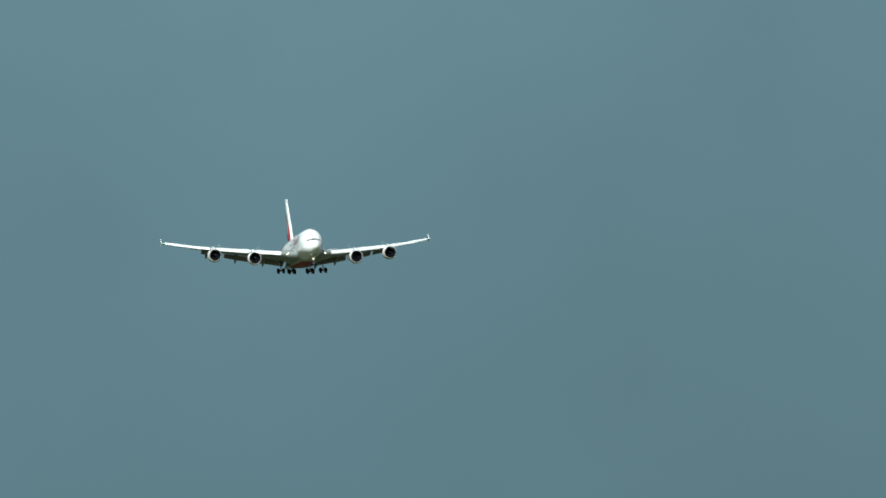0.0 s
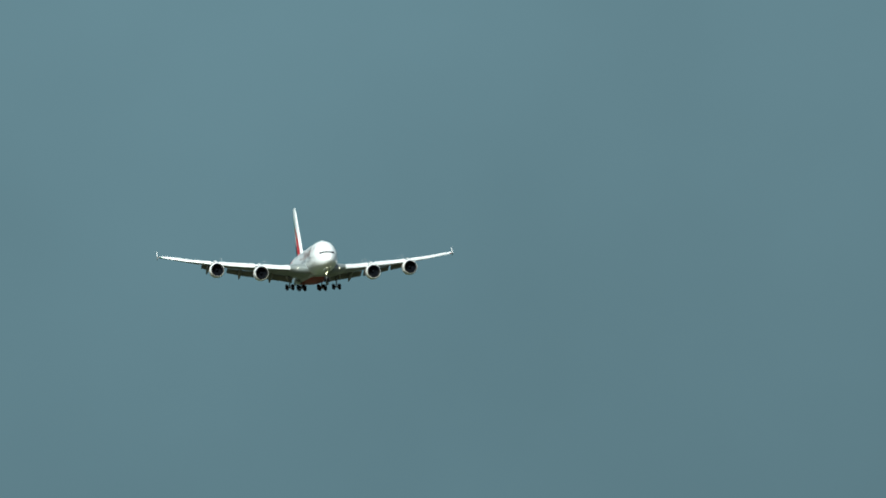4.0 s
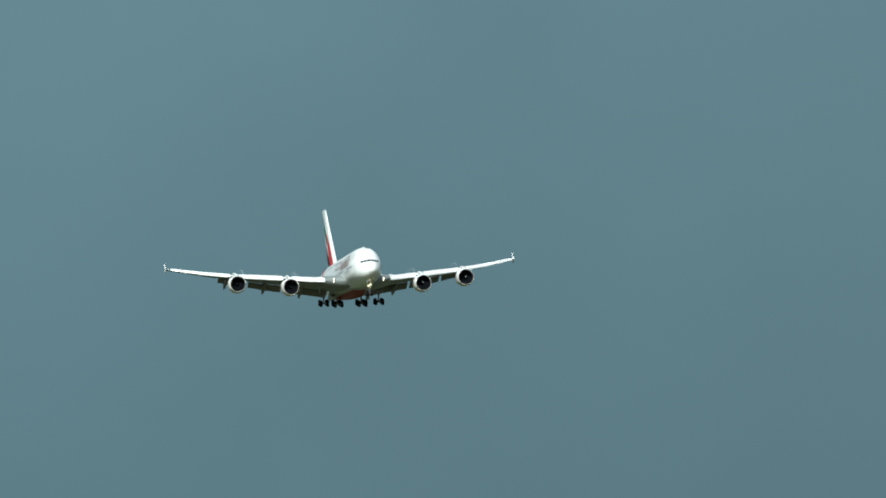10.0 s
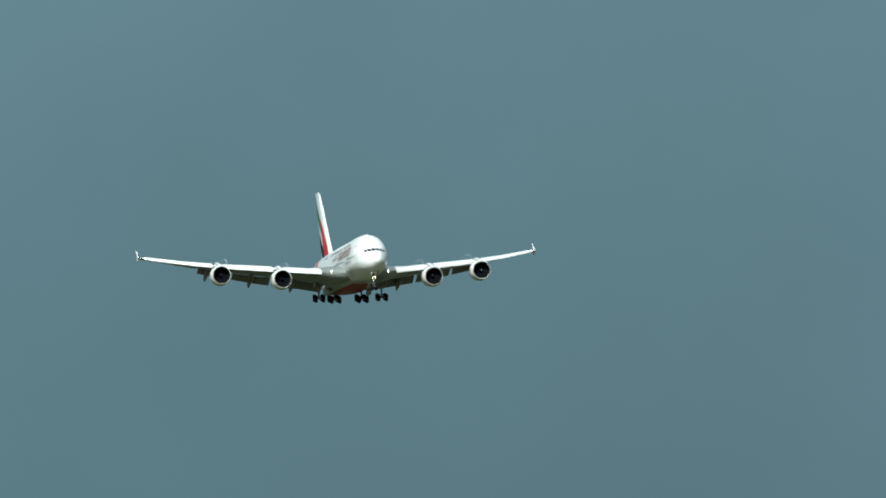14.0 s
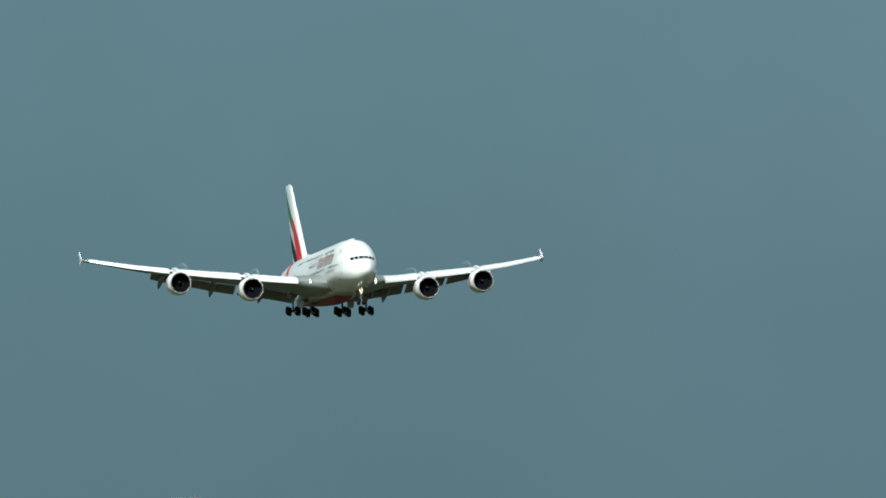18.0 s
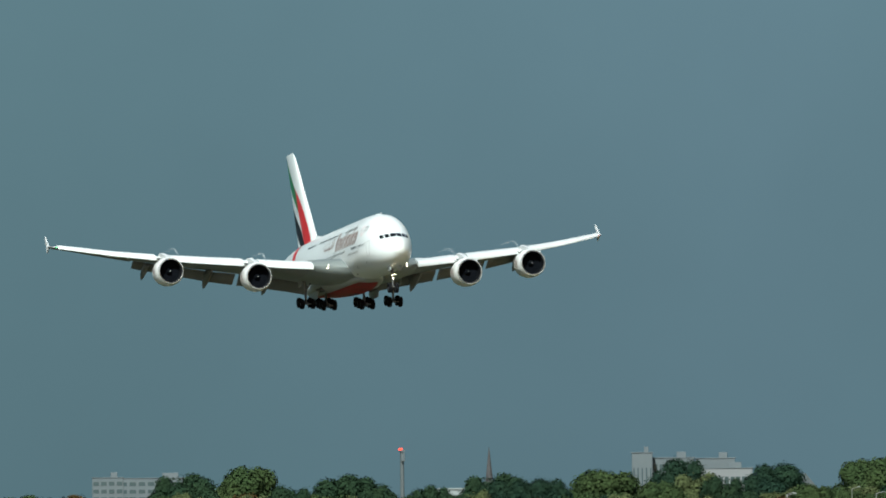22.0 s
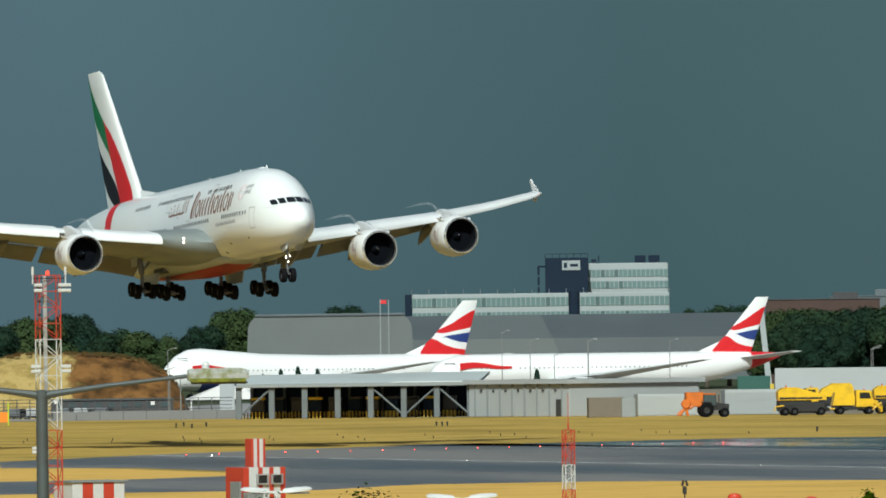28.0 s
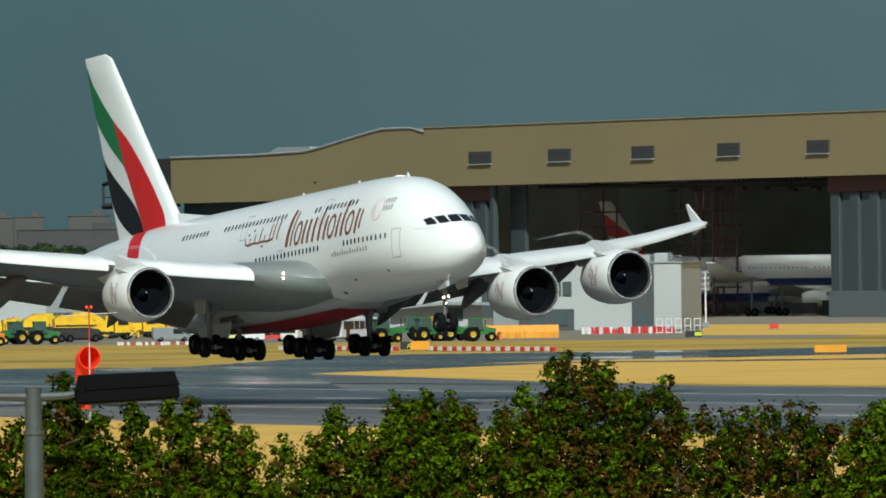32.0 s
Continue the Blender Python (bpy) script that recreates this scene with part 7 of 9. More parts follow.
    part("plinth", box(-ww * 0.33, -0.1, 1.6, ww * 0.34, 0.3, 3.2, 0.05), M_SLATEDOOR, t, "dark ground-floor band")
    # white wall given grey: its half shade is put into the colour
    part("side_wing", box(-ww * 0.59, 9, hw / 2, ww * 0.175, 14, hw, 0.1), M_METALGREY, t, "white side wing, half shade painted as grey")
    part("stair_core", box(ww * 0.265, -0.15, hw / 2, ww * 0.135, 0.5, hw, 0.05), M_SLATEDOOR, t, "dark stair strip")
    for x, z, w1, h1 in [(-0.46, 0.64, 0.055, 0.20), (-0.395, 0.64, 0.055, 0.20), (-0.33, 0.64, 0.055, 0.20), (-0.265, 0.64, 0.055, 0.20), (-0.20, 0.64, 0.055, 0.20), (0.26, 0.66, 0.07, 0.18), (-0.25, 0.18, 0.10, 0.2), (-0.40, 0.18, 0.08, 0.2), (0.26, 0.2, 0.07, 0.2)]:
        part("window", box(ww * x, -0.3, hw * z, ww * w1, 0.25, hw * h1, 0.04), M_GLASS, t)
    part("roof_edge", box(0, 9, hw + 0.12, ww + 0.5, 18.5, 0.28, 0.05), M_METALGREY, t)
    rail = [tube((-ww / 2 + k * ww / 24, 0.5, hw), (-ww / 2 + k * ww / 24, 0.5, hw + 1.1), 0.04, n=4) for k in range(25)]
    rail += [tube((-ww / 2, 0.5, hw + z), (ww / 2, 0.5, hw + z), 0.045, n=4) for z in (0.55, 1.1)]
    part("roof_rail", join(*rail), M_STEEL, t)
    for k in range(6):
        part("air_handler", box(-ww * 0.2 + k * ww * 0.11, 6, hw + 0.75, ww * 0.085, 4, 1.1 + 0.4 * (k % 2), 0.1), M_METALWHITE, t)
    # apron in front of the tan hangar
    p = [spot(72.5, 1330), spot(64.0, 1250), spot(62.0, 2050), spot(73.0, 2050)]
    single("apron", ([(q.x, q.y, 0.006) for q in p], [(0, 1, 2, 3)]), M_APRON, Matrix.Identity(4), "grey concrete apron behind the far verge", "apron", kind="structure")
    p = [spot(64.78, 1325), spot(64.72, 1560), spot(62.0, 1500), spot(62.0, 1250)]
    single("grass_strip", ([(q.x, q.y, 0.012) for q in p], [(0, 1, 2, 3)]), M_STRAW, Matrix.Identity(4), "bleached grass strip before the hangar apron", "grass", kind="structure")


sheds()


# ================= vehicles on the far verge =================
M_YELLOW = mat("vehicle_yellow", (0.72, 0.43, 0.006), 0.45, vary=0.08, scale=2, dirt=(0.30, 0.17, 0.012), dirt_amt=0.45, dirt_scale=0.6)
M_ORANGE = mat("vehicle_orange", (0.58, 0.135, 0.008), 0.5, vary=0.08, scale=2, dirt=(0.22, 0.07, 0.015), dirt_amt=0.45, dirt_scale=0.8)
M_AMBER = mat("board_amber", (0.66, 0.27, 0.008), 0.5, vary=0.08, scale=2, dirt=(0.40, 0.15, 0.01), dirt_amt=0.35, dirt_scale=0.8)
M_FARMGREEN = mat("tractor_green", (0.02, 0.13, 0.035), 0.4, vary=0.1, scale=2)
M_RIMYEL = mat("rim_yellow", (0.42, 0.27, 0.015), 0.5, vary=0.05)
M_VANWHITE = mat("van_white", (0.62, 0.63, 0.63), 0.35, vary=0.03, coat=0.3)
M_CARGREY = mat("car_grey", (0.20, 0.22, 0.23), 0.35, vary=0.05, coat=0.3)
M_CHASSIS = mat("chassis_dark", (0.014, 0.014, 0.014), 0.7, vary=0.2)
M_HIVIS = mat("band_lime", (0.45, 0.55, 0.03), 0.5, vary=0.05)
M_BARRED = mat("barrier_red", (0.50, 0.03, 0.03), 0.6, vary=0.08)
M_BARWHITE = mat("barrier_white", (0.62, 0.60, 0.58), 0.6, vary=0.06)


def wheel_of(r, w, rim):
    tyre = lathe([(-w, r * 0.44), (-w, r * 0.88), (-w * 0.7, r), (w * 0.7, r), (w, r * 0.88), (w, r * 0.44)], 16, "y")
    hub = join(lathe([(-w * 0.9, r * 0.46), (-w * 0.5, r * 0.25), (-w * 0.7, 0.001)], 12, "y"), lathe([(w * 0.9, r * 0.46), (w * 0.5, r * 0.25), (w * 0.7, 0.001)], 12, "y"))
    return mesh_of("wheel", join(tyre, hub), [M_TYRE, rim], True, [0] * len(tyre[1]) + [1] * len(hub[1]))


W_TRUCK, W_CAR, W_TRACTOR, W_SMALL = wheel_of(0.55, 0.18, M_HUB), wheel_of(0.33, 0.11, M_HUB), wheel_of(0.95, 0.28, M_RIMYEL), wheel_of(0.6, 0.2, M_RIMYEL)
W_DARKBIG, W_DARKSMALL = wheel_of(0.95, 0.28, M_CHASSIS), wheel_of(0.6, 0.2, M_CHASSIS)


def wheels(t, mesh, spots):
    for x, y, z in spots:
        part("wheel", mesh, None, t, at=Matrix.Translation((x, y, z)))


def cab(t, x, w, h, z, paint, name="cab", face=1):
    """A truck cab with raked screen, side window and door seams; face 1 looks along +x."""
    f = face
    c = part(name, prism([(x - f * w / 2, z), (x + f * w / 2, z), (x + f * (w / 2), z + h * 0.45), (x + f * (w * 0.36), z + h * 0.96), (x + f * w * 0.30, z + h), (x - f * w / 2, z + h)], -1.15, 1.15, "y"), paint, t)
    part("windscreen", prism([(x + f * (w * 0.502), z + h * 0.48), (x + f * (w * 0.385), z + h * 0.92), (x + f * (w * 0.40), z + h * 0.93), (x + f * (w * 0.52), z + h * 0.49)], -1.0, 1.0, "y"), M_WINDOW, c)
    part("side_window", prism([(x - f * w * 0.30, z + h * 0.50), (x + f * w * 0.40, z + h * 0.50), (x + f * w * 0.28, z + h * 0.88), (x - f * w * 0.30, z + h * 0.88)], -1.18, -1.15, "y"), M_WINDOW, c)
    part("beacon", moved(lathe([(0, 0.11), (0.2, 0.10), (0.26, 0.02)], 8, "z"), Matrix.Translation((x, -0.5, z + h))), M_ORANGE, c)
    return c


def gritter(m, face=1, label="yellow airfield sweeper truck with a sloping hopper", small=False):
    t = thing("sweeper_truck", m, label, "truck", "yellow airfield vehicles")
    f = face
    part("chassis", box(0, 0, 0.85, 6.6, 1.9, 0.45, 0.08), M_CHASSIS, t)
    if small:       # a towed sweeper: long sloping hopper over dark brush gear
        part("hopper", prism([(-f * 3.3, 2.0), (-f * 3.35, 3.1), (-f * 2.9, 3.5), (-f * 0.5, 3.55), (f * 0.5, 3.25), (f * 2.9, 2.6), (f * 3.0, 2.0)], -1.25, 1.25, "y"), M_YELLOW, t, "yellow steel hopper with a sloping spout")
        part("hopper_lid", box(-f * 1.7, 0, 3.58, 2.2, 1.8, 0.16, 0.06), M_YELLOW, t)
        part("side_band", box(-f * 0.4, -1.26, 2.25, 5.6, 0.05, 0.28, 0.02), M_CHASSIS, t, "dark band along the side")
        for q in (-2.4, -0.9, 0.6, 2.0):
            part("rib", box(f * q, -1.27, 2.75, 0.10, 0.08, 0.9, 0.02), M_YELLOW, t)
        part("brush_gear", box(f * 0.3, 0, 1.05, 5.4, 2.3, 1.5, 0.25), M_CHASSIS, t, "black brush and blower housing")
        part("hitch", tube((f * 2.9, 0, 0.9), (f * 4.2, 0, 0.8), 0.12), M_YELLOW, t)
        part("beacon", moved(lathe([(0, 0.13), (0.22, 0.12), (0.3, 0.02)], 8, "z"), Matrix.Translation((-f * 2.2, -0.3, 3.66))), M_ORANGE, t)
    else:
        part("hopper", prism([(-f * 3.6, 2.35), (-f * 3.45, 3.35), (-f * 3.1, 3.7), (-f * 0.4, 3.65), (f * 0.9, 3.0), (f * 1.3, 2.2), (f * 1.2, 1.95), (-f * 2.2, 2.0)], -1.2, 1.2, "y"), M_YELLOW, t, "yellow steel hopper")
        part("hopper_lid", box(-f * 1.8, 0, 3.74, 2.6, 2.0, 0.14, 0.05), M_YELLOW, t)
    part("tank", box(-f * 1.1, 0, 1.45, 4.4, 2.1, 1.1, 0.12), M_CHASSIS, t, "dark tank and brush gear")
    part("guard_rail", pipe([(-f * 3.9, -1.15, 0.5), (-f * 3.7, -1.15, 1.2), (-f * 2.6, -1.2, 1.3)], 0.09, 6), M_YELLOW, t)
    part("blower", join(box(-f * 2.2, -0.7, 1.15, 1.6, 0.9, 0.7, 0.1), tube((-f * 3.3, -0.8, 0.6), (-f * 2.4, -0.8, 1.5), 0.22)), M_CHASSIS, t)
    if not small:
        cab(t, f * 2.35, 1.9, 2.3, 0.95, M_YELLOW, face=f)
    part("bumper", box(f * 3.35, 0, 0.7, 0.2, 2.2, 0.4, 0.05), M_CHASSIS, t)
    wheels(t, W_TRUCK, [(f * x, y, 0.55) for x in (2.3, -1.2, -2.4) for y in (-1.0, 1.0)])
    part("rear_light", box(-f * 3.3, -0.9, 2.0, 0.08, 0.3, 0.3, 0.02), M_BARRED, t)
    return t


def plough_truck(m, face=1, label="yellow snow-plough lorry, cab towards the runway"):
    t = thing("plough_lorry", m, label, "truck", "yellow airfield vehicles")
    f = face
    part("chassis", box(0, 0, 0.85, 5.6, 1.8, 0.45, 0.08), M_CHASSIS, t)
    cab(t, f * 1.4, 2.2, 2.1, 1.0, M_YELLOW, face=f)
    part("bonnet", prism([(f * 2.3, 0.9), (f * 3.2, 0.9), (f * 3.2, 1.75), (f * 2.3, 2.0)], -1.0, 1.0, "y"), M_YELLOW, t)
    part("rear_body", prism([(-f * 2.8, 1.2), (f * 0.1, 1.2), (f * 0.1, 2.6), (-f * 2.5, 2.9)], -1.1, 1.1, "y"), M_YELLOW, t)
    part("bracket", join(tube((f * 2.4, -1.15, 0.6), (f * 3.6, -1.15, 1.5), 0.12), tube((f * 2.6, -1.15, 1.5), (f * 3.7, -1.15, 0.5), 0.12), box(f * 3.6, 0, 0.7, 0.25, 2.6, 0.9, 0.08)), M_YELLOW, t)
    wheels(t, W_TRUCK, [(f * x, y, 0.55) for x in (2.0, -1.8) for y in (-1.0, 1.0)])
    return t


def tractor(m, paint, face=1, label="green farm tractor with yellow wheels", attach=None, cabpaint=None, big=None, small=None):
    t = thing("tractor", m, label, "tractor", "tractors on the verge")
    f = face
    part("body", prism([(-f * 1.1, 0.9), (f * 2.2, 0.9), (f * 2.25, 1.65), (f * 0.5, 1.95), (-f * 1.1, 1.6)], -0.5, 0.5, "y"), paint, t)
    c = part("cab", prism([(-f * 1.2, 1.5), (f * 0.5, 1.5), (f * 0.35, 2.9), (-f * 1.1, 2.9)], -0.75, 0.75, "y"), M_GLASS, t, "glazed cab")
    part("cab_roof", box(-f * 0.4, 0, 2.98, 1.75, 1.65, 0.2, 0.06), cabpaint or paint, c)
    part("cab_frame", join(*[tube((x, y, 1.5), (x2, y, 2.9), 0.06, n=5) for x, x2 in ((-f * 1.2, -f * 1.1), (f * 0.5, f * 0.35)) for y in (-0.76, 0.76)]), paint, c)
    for y in (-0.95, 0.95):
        part("mudguard", box(-f * 0.8, y, 1.95, 1.5, 0.5, 0.12, 0.04), paint, t)
    part("exhaust", tube((f * 1.0, 0.3, 1.7), (f * 1.0, 0.3, 2.8), 0.07), M_CHASSIS, t)
    wheels(t, big or W_TRACTOR, [(-f * 0.8, -0.95, 0.95), (-f * 0.8, 0.95, 0.95)])
    wheels(t, small or W_SMALL, [(f * 1.6, -0.85, 0.6), (f * 1.6, 0.85, 0.6)])
    if attach == "box":
        part("hopper", box(-f * 2.3, 0, 2.3, 2.2, 2.0, 1.9, 0.1), M_ORANGE, t, "orange hopper")
        part("arm", join(tube((-f * 2.6, -0.9, 1.4), (-f * 3.5, -0.9, 1.0), 0.20), tube((-f * 3.4, -1.0, 1.5), (-f * 4.3, -1.0, 0.25), 0.20), tube((-f * 3.5, -1.0, 1.3), (-f * 3.2, -1.0, 0.2), 0.18), tube((-f * 4.0, -1.0, 0.9), (-f * 4.6, -1.0, 0.3), 0.16)), M_ORANGE, t, "orange folded mower arm")
        part("mower_disc", moved(lathe([(-0.22, 0.001), (-0.22, 0.52), (0.0, 0.62), (0.22, 0.52), (0.22, 0.001)], 16, "y"), Matrix.Translation((-f * 3.5, -1.15, 1.75))), M_ORANGE, t, "orange round mower head", True)
    if attach == "blade":
        part("blade", prism([(f * 2.5, 0.15), (f * 2.9, 0.15), (f * 2.7, 0.7), (f * 3.0, 1.15), (f * 2.8, 1.2), (f * 2.5, 0.7)], -1.5, 1.5, "y"), M_ORANGE, t, "orange snow blade")
    return t


def van(m, label, paint, L=4.6, H=2.3, face=1, stripes=False, name="van"):
    t = thing(name, m, label, name)
    f = face
    part("body", prism([(-f * L / 2, 0.35), (f * L / 2, 0.35), (f * L / 2, H * 0.42), (f * L * 0.36, H * 0.52), (f * L * 0.20, H * 0.95), (f * L * 0.14, H), (-f * L * 0.47, H), (-f * L / 2, H * 0.92)], -0.95, 0.95, "y"), paint, t)
    part("side_window", prism([(f * L * 0.02, H * 0.55), (f * L * 0.30, H * 0.55), (f * L * 0.17, H * 0.90), (f * L * 0.02, H * 0.90)], -0.98, -0.95, "y"), M_WINDOW, t)
    part("windscreen", prism([(f * L * 0.372, H * 0.53), (f * L * 0.215, H * 0.94), (f * L * 0.225, H * 0.945), (f * L * 0.385, H * 0.54)], -0.85, 0.85, "y"), M_WINDOW, t)
    if name == "car":
        part("rear_window", prism([(-f * L * 0.42, H * 0.58), (-f * L * 0.02, H * 0.58), (-f * L * 0.02, H * 0.90), (-f * L * 0.36, H * 0.90)], -0.98, -0.95, "y"), M_WINDOW, t)
    if stripes:
        for k in range(5):
            part("stripe", prism([(-f * L * 0.5 + f * 0.42 * k, 0.5), (-f * L * 0.5 + f * (0.42 * k + 0.21), 0.5), (-f * L * 0.5 + f * (0.42 * k + 0.45), 1.2), (-f * L * 0.5 + f * (0.42 * k + 0.24), 1.2)], -0.99, -0.95, "y"), M_HIVIS, t, "lime chevron")
    part("bumper", join(box(f * L / 2, 0, 0.5, 0.14, 1.8, 0.25, 0.05), box(-f * L / 2, 0, 0.5, 0.14, 1.8, 0.25, 0.05)), M_CHASSIS, t)
    wheels(t, W_CAR, [(f * L * x, y, 0.33) for x in (0.31, -0.30) for y in (-0.86, 0.86)])
    return t


def bus(m, label):
    t = thing("bus", m, label, "bus", "white buses on the verge")
    L, H = 10.5, 3.1
    part("body", box(0, 0, 1.75, L, 2.5, 2.7, 0.18), M_VANWHITE, t)
    part("windscreen", box(-L / 2 - 0.02, 0, 2.05, 0.1, 2.1, 1.5, 0.04), M_WINDOW, t, "large dark windscreen")
    for k in range(6):
        part("side_window", box(-L / 2 + 1.5 + 1.5 * k, -1.26, 2.1, 1.3, 0.06, 1.1, 0.02), M_WINDOW, t)
    part("door", box(-L / 2 + 2.0, -1.265, 1.55, 1.0, 0.06, 2.1, 0.02), M_WINDOW, t)
    part("roof_unit", box(1.5, 0, 3.25, 3.2, 1.8, 0.4, 0.1), M_VANWHITE, t)
    part("skirt", box(0, 0, 0.5, L * 0.98, 2.4, 0.3, 0.05), M_CHASSIS, t)
    for s in (-1, 1):
        part("headlight", box(-L / 2 - 0.03, s * 0.9, 0.85, 0.08, 0.35, 0.2, 0.03), M_BARWHITE, t)
    wheels(t, W_TRUCK, [(x, y, 0.5) for x in (-3.0, 2.8) for y in (-1.1, 1.1)])
    return t


def verge():
    rows = [('grit', 69.995, 1277, -1), ('plough', 69.702, 1286, 1), ('grit', 69.438, 1296, -1), ('plough', 69.208, 1298, -1), ('grit', 68.977, 1320, -1), ('grit', 68.385, 1339, -1), ('plough', 68.187, 1376, 1), ('tracO', 70.525, 1267, 1), ('tracG', 68.763, 1312, -1), ('tracG2', 68.592, 1305, 1), ('tracO2', 68.912, 1287, 1), ('plough', 68.022, 1396, 1), ('grit2', 67.56, 1426, -1), ('plough', 67.742, 1400, -1), ('plough', 67.450, 1402, 1), ('grit', 69.850, 1355, -1), ('plough', 69.580, 1355, 1), ('grit', 69.316, 1355, 1), ('grit', 69.086, 1368, -1), ('plough', 68.836, 1358, 1), ('grit', 68.664, 1373, -1), ('plough', 68.483, 1389, 1), ('grit', 68.286, 1404, 1), ('plough', 67.87, 1427, -1), ('grit2', 68.072, 1418, 1), ('tracO', 69.126, 1227, 1), ('pick', 67.839, 1329, 1), ('car', 67.642, 1311, 1), ('van', 67.421, 1302, 1), ('car2', 67.263, 1306, -1), ('bus', 67.049, 1278, 1), ('bus', 66.793, 1299, 1), ('tracG', 66.605, 1262, 1), ('tracG3', 66.457, 1307, -1), ('tracG', 66.359, 1273, 1), ('tracG', 66.204, 1277, 1), ('tracY', 66.276, 1300, 1), ('tracB', 66.053, 1262, 1)]
    for k, psi, r, f in rows:
        m = facing(psi, r, 0, {"bus": 62, "tracG": 25}.get(k, 8))
        if k == "grit" and r < 1340:
            gritter(m, 1, "yellow towed runway sweeper with a sloping hopper", True)
        elif k == "grit":
            gritter(m, f)
        elif k == "grit2":
            gritter(m, f, "older yellow hopper truck parked behind")
        elif k == "plough":
            plough_truck(m, f)
        elif k == "tracO":
            tractor(m, M_CHASSIS, f, "dark tractor with an orange hopper and arm", "box", M_ORANGE, W_DARKBIG, W_DARKSMALL)
        elif k == "tracO2":
            tractor(m, M_ORANGE, f, "orange tractor with a sweeping arm", "box")
        elif k in ("tracG", "tracG2", "tracG3"):
            tractor(m, M_FARMGREEN, f, "green farm tractor with yellow wheels")
        elif k == "tracY":
            tractor(m, M_YELLOW, f, "yellow tractor among green ones")
        elif k == "tracB":
            tractor(m, M_FARMGREEN, f, "green tractor with an orange snow blade", "blade")
        elif k == "pick":
            van(m, "grey pickup parked beside yellow lorries", M_CARGREY, 5.2, 1.9, f, name="pickup")
        elif k == "car":
            van(m, "white hatchback car on dry grass", M_VANWHITE, 4.2, 1.65, f, name="car")
        elif k == "car2":
            van(m, "red and white estate car", M_BARRED, 4.4, 1.6, f, name="car")
        elif k == "van":
            van(m, "white panel van with lime chevrons", M_VANWHITE, 5.4, 2.6, f, True)
        elif k == "bus":
            bus(m, "white airport bus with a dark windscreen")
    # orange plough blades lying in a row
    blade = [(-0.3, 0.0), (0.4, 0.0), (0.15, 0.7), (0.55, 1.7), (0.3, 1.75), (-0.28, 0.8)]
    for x, w_ in [(65.907, 4.6), (65.697, 5.2)]:
        b = thing("snow_plough", facing(x, 1311, 0, 4), "orange snow-plough blade lying on the verge", "snow plough", "orange plough blades")
        part("mouldboard", moved(prism(blade, -w_ / 2, w_ / 2, "y"), pose(0, 0, 0, 0, 0, 90)), M_AMBER, b)
        for k in range(4):
            part("stiffener", box(-w_ / 2 + (k + 0.5) * w_ / 4, -0.35, 0.55, 0.1, 0.3, 1.0, 0.02), M_AMBER, b)
    # red and white barrier boards in lines
    bar = mesh_of("board_red", box(0, 0, 0.28, 0.62, 0.35, 0.5, 0.05), M_BARRED)
    barw = mesh_of("board_white", box(0, 0, 0.28, 0.62, 0.35, 0.5, 0.05), M_BARWHITE)
    for p0, p1, n in [((-1067.4, 448.7), (-1037.1, 450.2), 26), ((-1030.1, 451.6), (-1000.2, 453.3), 26)]:
        line = thing("barrier_line", Matrix.Translation((p0[0], p0[1], 0)) @ pose(0, 0, 0, 0, 0, math.degrees(math.atan2(p1[1] - p0[1], p1[0] - p0[0]))), "line of low red and white barrier blocks", "barrier")
        d = math.hypot(p1[0] - p0[0], p1[1] - p0[1])
        for k in range(n):
            part("block", bar if k % 2 else barw, None, line, at=Matrix.Translation((d * k / (n - 1), 0, 0)) @ Matrix.Diagonal((d / n / 0.63, 1, 1, 1)))
    # heaps of traffic cones and barrels, red and white
    rng_ = random.Random(5)
    cone = join(lathe([(0, 0.28), (0.08, 0.28), (0.08, 0.2), (0.75, 0.05), (0.77, 0.001)], 10, "z"))
    barrel = lathe([(0, 0.3), (0.9, 0.3), (0.95, 0.2), (0.95, 0.001)], 10, "z")
    mc, mb, mw = mesh_of("traffic_cone", cone, M_BARRED, True), mesh_of("barrel", barrel, M_BARRED, True), mesh_of("barrel_white", barrel, M_BARWHITE, True)
    for k in range(46):
        psi = 65.440 - k * 0.0115
        nm, me, lb = [("traffic_cone", mc, "red traffic cone on the verge"), ("barrel", mb, "red plastic barrel beside cones"), ("barrel", mw, "white plastic barrel beside cones")][rng_.randrange(3)]
        ob = new(nm, me)
        ob.matrix_basis = facing(psi, 1375 + rng_.uniform(-4, 6), 0)
        tagged(ob, lb, nm.replace("_", " "), "cones and barrels on the verge")
    for k in range(26):
        psi = 68.146 - k * 0.018
        nm, me, lb = [("traffic_cone", mc, "red traffic cone on the verge"), ("barrel", mw, "white plastic barrel beside cones")][rng_.randrange(2)]
        ob = new(nm, me)
        ob.matrix_basis = facing(psi, 1269 + rng_.uniform(-2, 3), 0) @ Matrix.Diagonal((0.8, 0.8, 0.45, 1))
        tagged(ob, lb, nm.replace("_", " "), "cones and barrels on the verge")
    # white frames (steel stillages)
    for k in range(5):
        s = thing("stillage", facing(64.996 - 0.055 * k, 1366, 0), "white steel stillage frame", "stillage", "white stillages")
        part("frame", join(*[tube((x, y, 0), (x, y, 2.1), 0.06, n=4) for x in (-0.4, 0.4) for y in (-0.4, 0.4)], *[box(0, 0, z, 0.9, 0.9, 0.1) for z in (0.15, 1.1, 2.05)]), M_BARWHITE, s)
